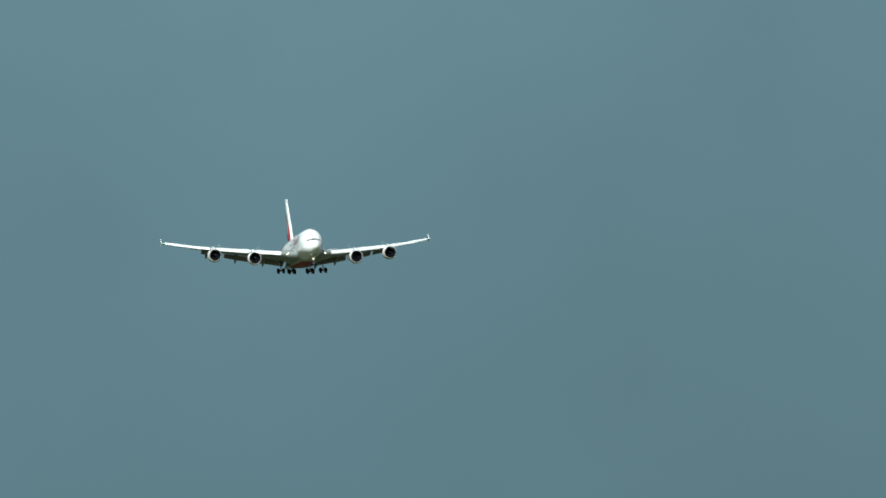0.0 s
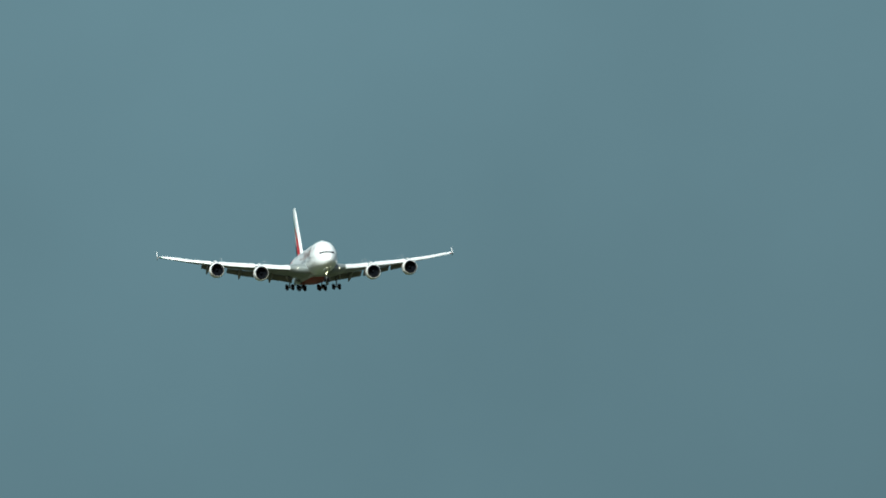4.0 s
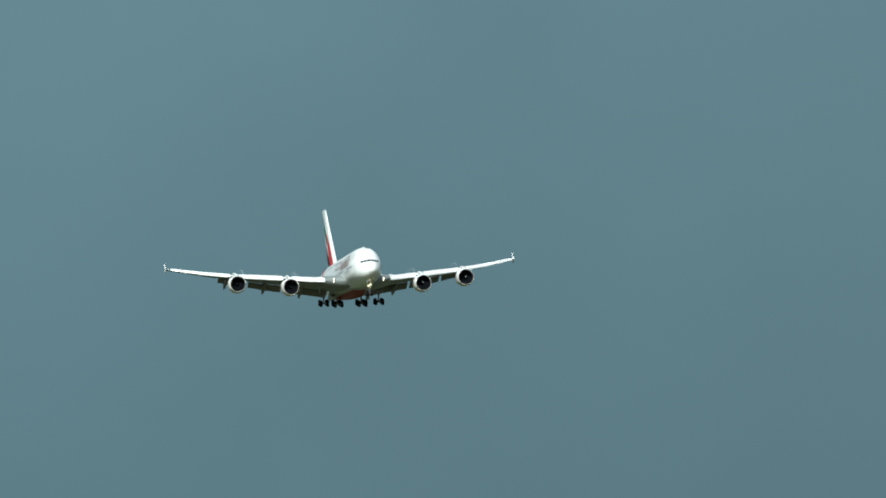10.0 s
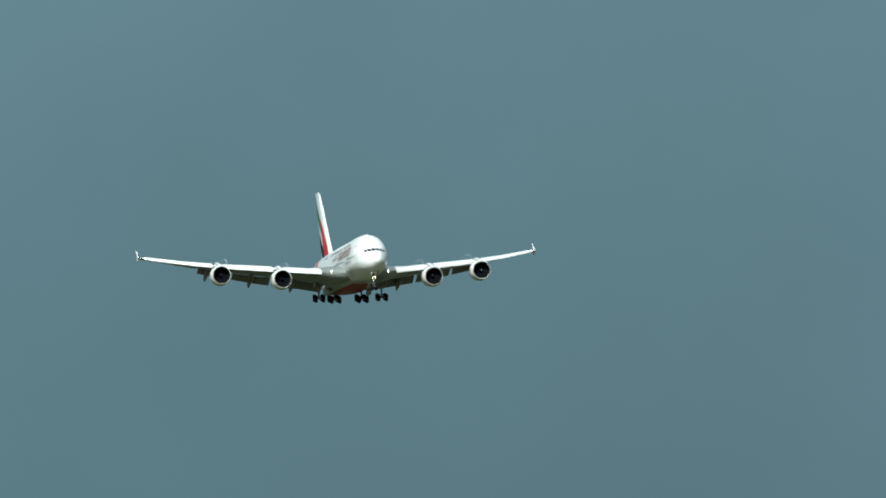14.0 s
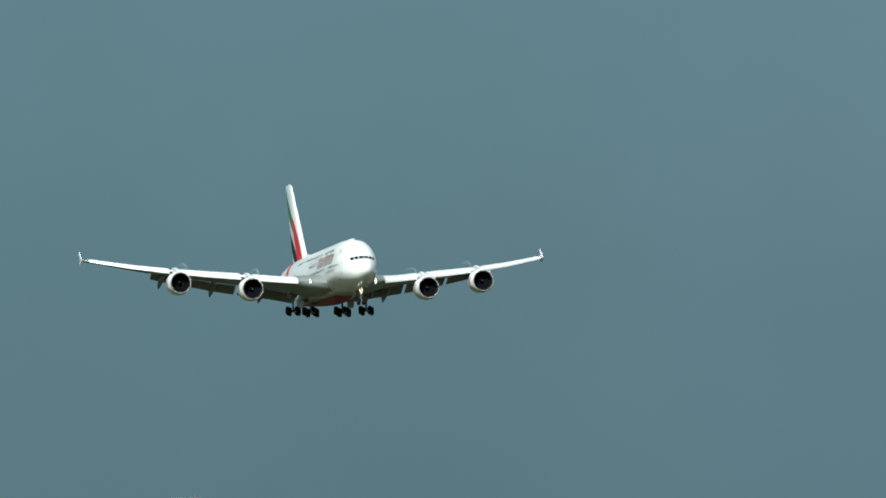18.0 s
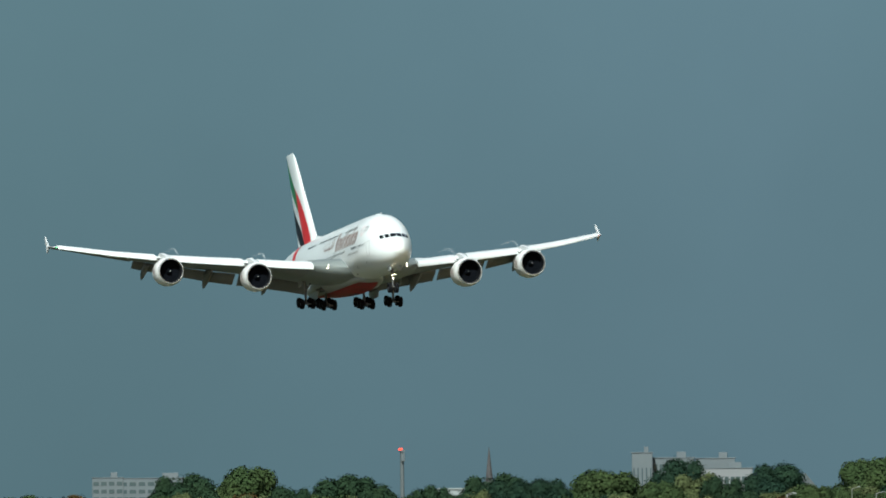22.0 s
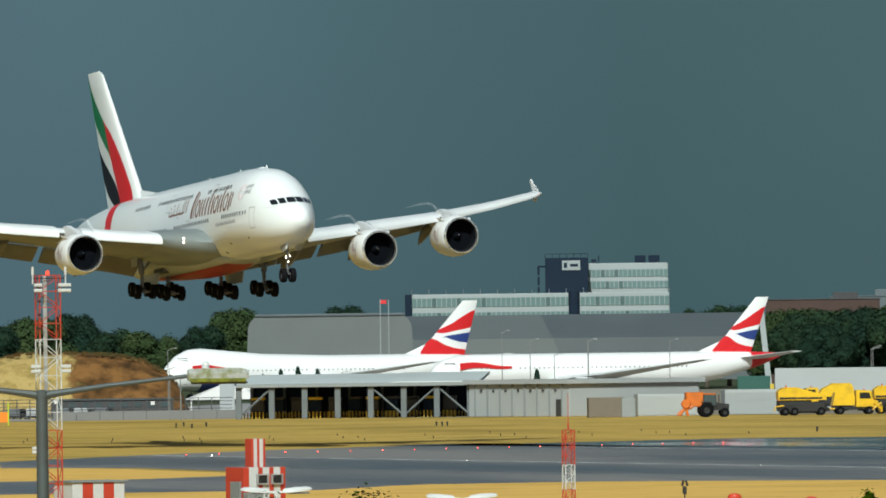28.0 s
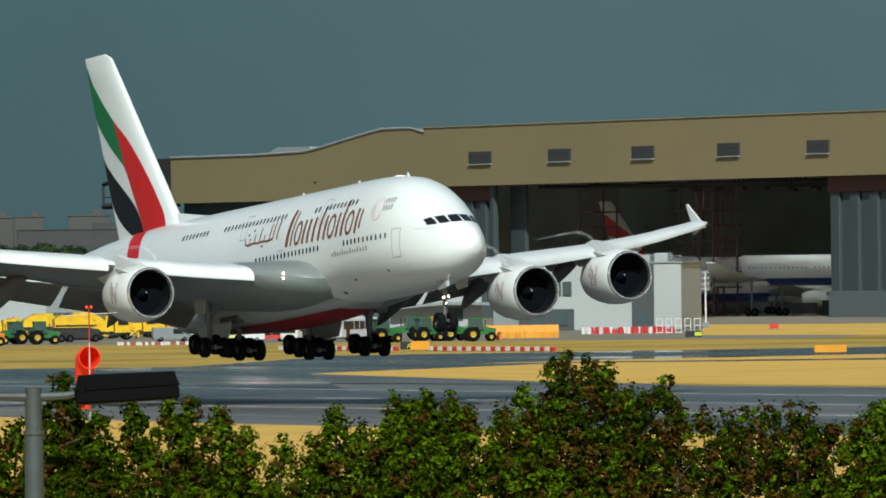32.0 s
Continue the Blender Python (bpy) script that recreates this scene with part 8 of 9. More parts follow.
    # taxiway signs
    def sign(psi, r, w_, h_, m, label, mark=None, text=""):
        s = thing("taxiway_sign", facing(psi, r), label, "sign", "taxiway signs")
        part("panel", box(0, 0, h_ / 2 + 0.15, w_, 0.3, h_, 0.04), m, s)
        for x in (-w_ * 0.35, w_ * 0.35):
            part("foot", tube((x, 0, 0), (x, 0, 0.2), 0.06), M_CHASSIS, s)
        if text:
            cu = bpy.data.curves.new("sign_text", "FONT")
            cu.body, cu.size, cu.align_x, cu.extrude = text, 0.75, "CENTER", 0.01
            cu.materials.append(M_HIVIS)
            ob = new("sign_text", cu)
            ob.parent = s
            ob.matrix_basis = pose(0, -0.17, 0.32, 90, 0, 0)
        if mark:
            part("mark", box(mark[0], -0.16, h_ / 2 + 0.15, mark[1], 0.05, h_ * 0.6, 0.01), M_HIVIS, s, "lime arrow mark as a plain bar")
    sign(64.799, 1275, 2.21, 0.8, M_CHASSIS, "black taxiway sign with a lime mark", (0.6, 0.9))
    sign(66.448, 1136, 2.36, 0.9, M_CHASSIS, "black taxiway sign reading A1 in lime", None, "A1")
    sign(66.392, 1127, 2.21, 1.0, M_AMBER, "orange-yellow taxiway sign board")
    sign(64.002, 1028, 3.37, 0.8, M_AMBER, "orange-yellow taxiway sign board")
    sign(64.329, 1420, 1.3, 0.7, M_BARRED, "small red mandatory sign board")
    fm = thing("flood_mast", facing(64.726, 1483), "white mast with a column of small floodlights", "mast")
    part("pole", tube((0, 0, 0), (0, 0, 8.6), 0.16, 0.11, 8), M_BARWHITE, fm)
    for k in range(4):
        for q in (-1, 1):
            part("floodlight", box(q * 0.38, -0.1, 8.3 - 0.85 * k, 0.5, 0.35, 0.4, 0.06), M_CARGREY, fm)
    part("base", box(0, 0, 0.4, 1.2, 1.0, 0.8, 0.05), M_CARGREY, fm)
    # small things on the far grass
    for x, y in [(-1125.2, 362.8), (-1123.9, 363.1), (-1122.8, 363.4), (-1156.9, 339.5), (-1172.3, 345.0), (-1145.0, 338.0), (-1167.2, 346.4), (-982.5, 359.3)]:
        single("marker_post", join(tube((0, 0, 0), (0, 0, 0.38), 0.10, 0.10, 8), tube((0, 0, 0.38), (0, 0, 0.52), 0.14, 0.12, 8)), M_CHASSIS, Matrix.Translation((x, y, 0)), "short black marker post in dry grass", "post", "marker posts")


verge()


# ================= east end: localiser array, cabins, fence, car park =================
M_ANTENNA = mat("antenna_orange", (0.48, 0.062, 0.012), 0.55, vary=0.15)
M_FENCE = mat("fence_steel", (0.06, 0.065, 0.065), 0.7, metal=0.0, vary=0.1)
M_WALLGREY = mat("wall_grey", (0.17, 0.17, 0.165), 0.8, vary=0.1, scale=0.4, dirt=(0.14, 0.14, 0.13), dirt_amt=0.5, dirt_scale=0.1)


def east_end():
    # localiser: a row of orange antennas across the runway's axis
    a = thing("localiser_antenna", Matrix.Translation((-1245, 238, 0)), "orange localiser antenna on twin legs", "antenna", "localiser array")
    zt = 4.60
    part("head", join(box(0, 0, zt - 0.22, 2.4, 1.5, 0.34, 0.12)), M_ANTENNA, a)
    for y in (-0.32, 0.32):
        part("leg", tube((0, y * 1.2, 0), (0, y * 0.75, zt - 0.3), 0.14, 0.11, 8), M_ANTENNA, a)
    part("brace", join(tube((0, -0.35, zt * 0.3), (0, 0.3, zt * 0.6), 0.05), tube((0, 0.35, zt * 0.3), (0, -0.3, zt * 0.6), 0.05)), M_ANTENNA, a)
    part("junction_box", box(0.2, 0, 1.6, 0.3, 0.5, 0.7, 0.05), M_YELLOW, a)
    for k in range(1, 27):
        copy_thing(a, Matrix.Translation((-1245, 238 + 2.16 * k + 0.014 * k * k, 0)))
    # yellow access frames behind it
    for k in range(9):
        f = thing("access_frame", Matrix.Translation((-1262, 214 + 5.2 * k, 0)), "yellow tubular access frame behind the antennas", "frame", "yellow frames")
        h = 3.0 + 0.5 * (k % 3)
        for y in (0, 3.4):
            part("post", tube((0, y, 0), (0, y, h), 0.045, n=6), M_YELLOW, f)
        part("rail", tube((0, 0, h - 0.4), (0, 3.4, h - 0.4), 0.04, n=6), M_YELLOW, f)
        part("brace", tube((0, 0, 1.0), (0, 3.4, h - 0.5), 0.035, n=6), M_YELLOW, f)
    single("thin_mast", tube((0, 0, 0), (0, 0, 7.60), 0.09, 0.05, 8), M_BARWHITE, facing(77.593, 1300), "thin white mast among antennas", "mast")
    # chequered equipment cabins
    for x, y, w_ in [(75.857, 1229, 3.12), (75.584, 1238, 2.99), (75.175, 1242, 3.30),]:
        c = thing("equipment_cabin", facing(x, y, 0, 24), "red and white chequered equipment cabin", "cabin", "chequered cabins")
        hh = 2.3
        part("body", box(0, 1.3, hh / 2, w_ * 0.95, 2.6, hh, 0.05), M_BARWHITE, c)
        for i in range(2):
            for j in range(2):
                if (i + j) % 2:
                    part("red_panel", box(-w_ * 0.475 + (j + 0.5) * w_ * 0.95 / 2, -0.02, 0.12 + (i + 0.5) * hh * 0.46, w_ * 0.95 / 2 * 0.94, 0.08, hh * 0.45, 0.01), M_BARRED, c)
                    part("side_panel", box(-w_ * 0.475 - 0.02, 0.65 + 1.3 * j, 0.12 + (i + 0.5) * hh * 0.46, 0.08, 1.2, hh * 0.45, 0.01), M_BARRED, c)
        part("roof", box(0, 1.3, hh + 0.06, w_ * 0.99, 2.8, 0.12, 0.03), M_BARWHITE, c)
    # orange banner between lime posts, with a lime van behind
    b = thing("safety_banner", facing(74.757, 1275), "orange safety banner stretched between lime posts", "banner")
    wb = 6.03
    part("banner", box(0, 0, 1.05, wb * 0.98, 0.08, 1.3, 0.02), mat("banner_orange", (0.75, 0.20, 0.01), 0.7, vary=0.06), b)
    for s in (-1, 1):
        part("post", tube((s * wb / 2, 0, 0), (s * wb / 2, 0, 2.9), 0.10, n=8), M_HIVIS, b)
    van(facing(74.756, 1330, 0.3, 5), "lime-yellow service van behind an orange banner", M_HIVIS, 4.6, 2.3, 1)
    single("red_pole", tube((0, 0, 0), (0, 0, 4.60), 0.09, 0.08, 8), M_BARRED, facing(74.823, 1270), "slim red marker pole", "pole")
    # low concrete wall with panels along the perimeter
    p0, p1 = spot(79.976, 1345), spot(73.272, 1350)
    d = (p1 - p0).length
    w = thing("perimeter_wall", Matrix.Translation(p0) @ pose(0, 0, 0, 0, 0, math.degrees(math.atan2(p1.y - p0.y, p1.x - p0.x))), "low grey concrete perimeter wall in panels", "wall", kind="structure")
    n = int(d / 3.2)
    pan = mesh_of("panel", box(0, 0, 0.6, d / n * 0.985, 0.3, 1.25, 0.04), M_WALLGREY)
    low = mesh_of("kerb", box(0, 0, 0.15, d / n * 0.985, 0.3, 0.3, 0.04), M_WALLGREY)
    for k in range(n):
        gone = k < 0.82 * n or k % 23 in (3, 4)
        part("kerb" if gone else "panel", low if gone else pan, None, w, at=Matrix.Translation(((k + 0.5) * d / n, 0, 0)))
    # mesh fence behind it
    f = thing("perimeter_fence", Matrix.Translation(p0 + (p1 - p0).normalized().cross(Vector((0, 0, -1))) * 12) @ pose(0, 0, 0, 0, 0, math.degrees(math.atan2(p1.y - p0.y, p1.x - p0.x))), "dark steel mesh perimeter fence", "fence", kind="structure")
    post = mesh_of("post", tube((0, 0, 0), (0, 0, 2.9), 0.07, n=6), M_FENCE)
    for k in range(int(d / 1.8)):
        part("post", post, None, f, at=Matrix.Translation((k * 1.8, 0, 0)))
    for z in (0.4, 0.9, 1.4, 1.9, 2.4, 2.85):
        part("rail", tube((0, 0, z), (d, 0, z), 0.05, n=4), M_FENCE, f)
    # white notices hung on the fence
    for k in range(11):
        part("notice", box(d * (0.08 + 0.085 * k), -0.08, 2.2 + 0.3 * (k % 2), 0.55, 0.05, 0.5, 0.02), M_BARWHITE, f, "white notice board")
    # parked cars in rows beyond the fence
    rng_ = random.Random(8)
    paints = [mat("car_paint_" + n_, c, 0.3, vary=0.05, coat=0.4) for n_, c in (("silver", (0.35, 0.36, 0.37)), ("white", (0.6, 0.6, 0.6)), ("black", (0.02, 0.02, 0.025)), ("blue", (0.03, 0.06, 0.16)), ("red", (0.3, 0.02, 0.02)), ("slate", (0.12, 0.13, 0.14)))]
    names = ["silver", "white", "black", "dark blue", "red", "slate grey"]
    models = []
    for k in range(6):
        models.append(van(facing(80.0 + 0.1 * k, 1380, 0, 70), names[k] + " parked car beyond the fence", paints[k], 4.3, 1.6, 1, name="car"))
        tagged(models[-1], "", "", "cars in the far car park")
    for row in range(2):
        for k in range(46):
            psi = 79.9 - k * 0.13 + rng_.uniform(-0.02, 0.02)
            if 76.3 > psi > 76.0 or (row and psi < 75.3):
                continue
            copy_thing(models[rng_.choice((0, 0, 1, 1, 0, 5, 2, 3, 4))], facing(psi, 1372 + 16 * row + rng_.uniform(-2, 2), 0.0, 70 + rng_.uniform(-8, 8)))
    # low brick terrace at the mound's foot
    b = thing("brick_terrace", facing(74.02, 1378, 0, 0), "long low dark terrace with small windows", "building")
    part("wall", box(0, 1.6, 1.3, 17.0, 3.0, 2.6, 0.05), M_STONE, b)
    part("roof", box(0, 1.6, 2.7, 17.4, 3.5, 0.25, 0.05), M_ROOFDARK, b)
    for k in range(9):
        part("window", box(-7.4 + 1.85 * k, 0.07, 1.9, 0.95, 0.12, 0.7, 0.02), M_GLASS, b)
    # lamp posts and camera poles
    lamp = thing("lamp_post", facing(75.956, 1400), "tall slim street lamp post", "lamp post", "lamp posts round the perimeter")
    part("pole", tube((0, 0, 0), (0, 0, 8.6), 0.075, 0.05, 8), M_WALLGREY, lamp)
    part("arm", tube((0, 0, 8.5), (0.9, 0, 8.8), 0.05, n=6), M_WALLGREY, lamp)
    part("lantern", box(1.1, 0, 8.8, 0.5, 0.25, 0.10, 0.03), M_STEEL, lamp)
    for psi, r, s in [(75.575, 1500, 1.08), (75.434, 1450, 0.99), (75.950, 1420, 0.98), (75.874, 1300, 0.50), (75.811, 1300, 0.45), (75.242, 1310, 0.48), (75.146, 1310, 0.53), (74.310, 1320, 0.52), (73.689, 1360, 1.11), (73.618, 1340, 0.67), (72.676, 1350, 0.72), (73.615, 1320, 0.56), (73.680, 1330, 0.82), (71.238, 1400, 1.17), (71.437, 1380, 0.95), (69.371, 1420, 1.23), (69.593, 1420, 0.98), (69.582, 1400, 1.01), (71.742, 1500, 1.35), (71.578, 1380, 1.19), (70.765, 1420, 1.16), (71.242, 1380, 1.18)]:
        copy_thing(lamp, facing(psi, r, 0, 20) @ Matrix.Diagonal((1, 1, s, 1)))
    # white pitched marquee and hut beyond the wall
    t = thing("marquee", facing(73.353, 1480, 0, 10), "white marquee with a peaked roof", "marquee")
    hm = 2.60
    part("roof", ([(-6, -3, hm - 0.6), (6, -3, hm - 0.6), (6, 3, hm - 0.6), (-6, 3, hm - 0.6), (0, 0, 4.50)], [(0, 1, 4), (1, 2, 4), (2, 3, 4), (3, 0, 4)]), M_BARWHITE, t)
    for x in (-5.8, 5.8):
        for y in (-2.8, 2.8):
            part("leg", tube((x, y, 0), (x, y, hm - 0.6), 0.1, n=6), M_BARWHITE, t)
    single("site_hut", join(box(0, 1.5, 2.3, 2.2, 3.0, 4.6, 0.06)), M_METALWHITE, facing(73.346, 1440), "pale upright site hut beside shrubs", "hut")
    # conifers by the jets
    r2 = random.Random(21)
    for psi, r, top in [(73.773, 1400, 4.70), (73.664, 1420, 5.60), (73.032, 1420, 6.40), (72.933, 1420, 6.80), (72.818, 1420, 6.40), (71.540, 1400, 6.00), (73.137, 1420, 5.70)]:
        q = thing("conifer", Matrix.Translation(spot(psi, r)), "small dark conifer by the apron", "tree", "small conifers")
        v, fc = [], []
        for k in range(420):
            z = r2.uniform(0.06, 1) ** 0.9 * top
            a, rad = r2.uniform(0, 6.283), (1 - z / top) * top * 0.24 * r2.uniform(0.5, 1.05) + 0.08
            p = Vector((rad * math.cos(a), rad * math.sin(a), z))
            s = 0.26
            k0 = len(v)
            v += [tuple(p + Vector((s * math.cos(a), s * math.sin(a), -0.15))), tuple(p + Vector((-s * math.sin(a), s * math.cos(a), 0))), tuple(p + Vector((-s * 0.4 * math.cos(a), -s * 0.4 * math.sin(a), 0.3))), tuple(p + Vector((s * math.sin(a), -s * math.cos(a), 0)))]
            fc.append((k0, k0 + 1, k0 + 2, k0 + 3))
        part("trunk", tube((0, 0, 0), (0, 0, top * 0.8), 0.14, 0.04, 6), M_BARK, q)
        part("foliage", (v, fc), M_LEAF[4], q)
    # thin yellow and black stakes on the grass before the array
    st = mesh_of("stake", tube((0, 0, 0), (0, 0, 1.1), 0.035, n=5), M_YELLOW)
    for k in range(14):
        ob = new("stake", st)
        ob.matrix_basis = Matrix.Translation(spot(76.45 - 0.095 * k, 1118 + 5 * (k % 3))) @ Matrix.Diagonal((1, 1, 0.7, 1))
        tagged(ob, "thin yellow stake in the grass", "stake", "stakes in the grass")
    sb = mesh_of("short_stake", tube((0, 0, 0), (0, 0, 0.26), 0.05, n=5), M_CHASSIS)
    for k in range(60):
        ob = new("short_stake", sb)
        ob.matrix_basis = Matrix.Translation((-960 - 13 * (k % 3) - 30 * (k % 2), 180 + 2.9 * k, 0))
        tagged(ob, "short black stake in the grass", "stake", "stakes in the grass")


east_end()


# ================= near side: masts, lamps, cabins, hedge =================
M_MASTRED = mat("mast_red", (0.40, 0.036, 0.016), 0.5, vary=0.1, scale=4)
M_MASTWHITE = mat("mast_white", (0.46, 0.47, 0.46), 0.5, vary=0.08, scale=4)
M_MOSS = mat("lamp_mossy", (0.30, 0.31, 0.285), 0.8, vary=0.4, scale=45, dirt=(0.13, 0.14, 0.02), dirt_amt=0.85, dirt_scale=14)
M_MOSSRIM = mat("moss_yellow", (0.15, 0.165, 0.012), 0.9, vary=0.5, scale=60, dirt=(0.05, 0.055, 0.01), dirt_amt=0.8, dirt_scale=22)
M_POLE = mat("pole_weathered", (0.055, 0.072, 0.074), 0.6, metal=0.1, vary=0.3, scale=9, dirt=(0.05, 0.05, 0.045), dirt_amt=0.7, dirt_scale=2.5)
M_LAMPBLACK = mat("lamp_black", (0.004, 0.0045, 0.005), 0.8, vary=0.2, scale=6, spec=0.05)
M_LAMPWHITE = mat("lamp_white", (0.52, 0.54, 0.54), 0.4, vary=0.04, scale=3)
M_VENTRED = mat("vent_red", (0.56, 0.05, 0.015), 0.45, vary=0.08, scale=3)
M_SOCK = mat("sock_orange", (0.95, 0.040, 0.008), 0.8, vary=0.08, scale=3)
M_CABGREY = mat("cabinet_grey", (0.17, 0.19, 0.19), 0.6, vary=0.1, scale=2)


def lattice(t, w, z0, z1, m, bay, r, taper=0.0, zmax=1.0):
    """A square lattice: four legs, rings and crossed braces; every bar of a stretch in one colour is one part."""
    def half(z):
        return w / 2 * (1 + taper * (1 - z / zmax))
    for sx in (-1, 1):
        for sy in (-1, 1):
            part("leg", tube((sx * half(z0), sy * half(z0), z0), (sx * half(z1), sy * half(z1), z1), r * 1.5, n=6), m, t)
    n = max(1, round((z1 - z0) / bay))
    for k in range(n):
        a, b = z0 + (z1 - z0) * k / n, z0 + (z1 - z0) * (k + 1) / n
        for s in (-1, 1):
            f = 1 if k % 2 else -1
            part("brace", tube((-f * half(a), s * half(a), a), (f * half(b), s * half(b), b), r, n=5), m, t)
            part("brace", tube((s * half(a), -f * half(a), a), (s * half(b), f * half(b), b), r, n=5), m, t)
        part("ring", join(*[tube((half(b) * p, half(b) * q, b), (half(b) * p2, half(b) * q2, b), r, n=5) for p, q, p2, q2 in ((-1, -1, 1, -1), (1, -1, 1, 1), (1, 1, -1, 1), (-1, 1, -1, -1))]), m, t)


def near_side():
    # tall red and white lattice mast
    R = 400
    m = thing("lattice_mast", facing(74.384, R, 0, 12), "tall red and white lattice mast with white antenna panels", "mast")
    zt = 12.60
    zb1, zb2 = 10.00, 6.30
    w = 0.86
    lattice(m, w, zb1, zt, M_MASTRED, 0.72, 0.018)
    lattice(m, w, zb2, zb1, M_MASTWHITE, 0.72, 0.018)
    lattice(m, w, max(0.0, zb2 - 3.6), zb2, M_MASTRED, 0.72, 0.018)
    if zb2 > 3.6:
        lattice(m, w, 0.0, zb2 - 3.6, M_MASTWHITE, 0.8, 0.028)
    part("cable_tray", box(-0.1, 0.1, zt / 2, 0.16, 0.06, zt, 0.01), M_STEEL, m)
    for z, x, ww in [(12.20, 0.60, 0.55), (11.98, 0.60, 0.55), (12.20, -0.50, 0.34), (11.98, -0.50, 0.34), (8.90, -0.62, 0.42), (8.70, -0.62, 0.42), (8.90, 0.62, 0.42), (8.70, 0.62, 0.42), (5.58, -0.62, 0.4), (5.42, -0.62, 0.4)]:
        part("antenna_panel", box(x, -0.48, z, ww, 0.12, 0.14, 0.03), M_MASTWHITE, m, "white antenna panel")
    for x in (-0.68, 0.68):
        part("outrigger", tube((0, 0, zt - 0.12), (x, -0.3, zt - 0.12), 0.025, n=5), M_CHASSIS, m)
        part("whip", join(tube((x, -0.3, zt - 0.35), (x, -0.3, zt + 0.05), 0.03, n=6), tube((x, -0.3, zt + 0.02), (x, -0.3, zt + 0.36), 0.055, n=8)), M_MASTWHITE, m)
    part("obstruction_light", moved(lathe([(0, 0.07), (0.16, 0.07), (0.2, 0.02)], 8, "z"), Matrix.Translation((0, 0, zt))), M_LAMPRED, m)
    for k in range(4):
        part("clamp", box(-0.45, -0.45, zt - 0.5 - 0.55 * k, 0.14, 0.14, 0.08, 0.02), M_CHASSIS, m)

    # old twin street lamp, mossy
    R = 75
    t = thing("street_lamp", facing(74.426, R), "old twin-armed street lamp with mossy pale heads", "street lamp")
    z = 9.20
    part("pole", tube((0, 0, 0), (0, 0, z), 0.07, 0.044, 12), M_POLE, t, smooth=True)
    part("cap", moved(lathe([(-0.05, 0.05), (0.0, 0.05), (0.012, 0.001)], 12, "z"), Matrix.Translation((0, 0, z))), M_POLE, t)
    for s, ex, ez, hz in [(-1, -1.13, 9.30, 9.30), (1, 1.11, 9.30, 9.30)]:
        part("arm", pipe([(0, 0, z - 0.035), (s * 0.14, 0, z - 0.015), (s * 0.5, 0, z + 0.035), (ex, 0, ez)], [0.036, 0.026, 0.018, 0.016], 8), M_POLE, t, smooth=True)
        L = 0.47
        rings = []
        for u, hh, ww in [(0, 0.042, 0.06), (0.03, 0.055, 0.085), (0.5, 0.060, 0.10), (0.86, 0.058, 0.10), (0.96, 0.048, 0.095), (1.0, 0.020, 0.085)]:
            rings.append([(ex + s * u * L, yy * ww, hz + zz * hh) for yy, zz in ((-1, -0.75), (1, -0.75), (1, 0.35), (0.6, 1), (-0.6, 1), (-1, 0.35))])
        hd = part("lamp_head", loft(rings), M_MOSS, t, "mossy pale lamp head")
        for side in (-1, 1):
            part("moss_rim", box(ex + s * L * 0.50, side * 0.099, hz - 0.034, L * 0.90, 0.012, 0.030, 0.004), M_MOSSRIM, hd, "yellow-green moss along the edge")
        part("bowl", box(ex + s * L * 0.52, 0, hz - 0.052, L * 0.92, 0.17, 0.022, 0.008), M_POLE, hd)
        part("photocell", moved(lathe([(0, 0.03), (0.03, 0.03), (0.05, 0.02), (0.055, 0.001)], 10, "z"), Matrix.Translation((ex + s * L * 0.3, 0, hz + 0.055))), M_LAMPWHITE, hd)

    # black twin floodlight
    R = 60
    t = thing("floodlight_post", facing(68.649, R), "galvanised post with two flat black floodlights", "floodlight")
    z = 8.80
    part("pole", join(tube((0, 0, 0), (0, 0, z - 0.27), 0.062, 0.058, 14), tube((0, 0, z - 0.27), (0, 0, z), 0.052, 0.052, 14)), M_POLE, t, smooth=True)
    part("collar", tube((0, 0, z - 0.285), (0, 0, z - 0.26), 0.066, 0.066, 14), M_POLE, t)
    for s, cx, cz, tilt in [(-1, -0.57, 8.80, 1.0), (1, 0.57, 8.80, -3.0)]:
        part("arm", pipe([(s * 0.04, 0, z - 0.055), (s * 0.2, 0, z - 0.05), (cx - s * 0.2, 0, cz - 0.02)], [0.028, 0.024, 0.022], 8), M_POLE, t, smooth=True)
        hd = part("lamp_head", join(box(0, 0, -0.045, 0.635, 0.34, 0.085, 0.012), prism([(-0.318, 0.0), (0.318, 0.0), (0.295, 0.075), (-0.29, 0.088)], -0.165, 0.165, "y")), M_LAMPBLACK, t, "flat black floodlight housing")
        hd.matrix_basis = Matrix.Translation((cx, 0, cz)) @ pose(0, 0, 0, 0, tilt, 0)
        part("seam", box(0, 0, 0.0, 0.645, 0.35, 0.012, 0.003), M_LAMPBLACK, hd)
        part("glass", box(0, 0, -0.09, 0.55, 0.28, 0.01, 0.002), M_WINDOW, hd)
        part("hinge", box(-0.27, -0.172, 0.02, 0.03, 0.012, 0.09, 0.004), M_LAMPBLACK, hd)

    # white twin street lamps, farther off
    R = 220
    a = thing("twin_lamp", facing(71.987, R), "white twin-headed street lamp on a slim post", "street lamp", "white twin lamps")
    z = 6.0
    part("pole", tube((0, 0, -3.0), (0, 0, z), 0.075, 0.05, 10), M_LAMPWHITE, a)
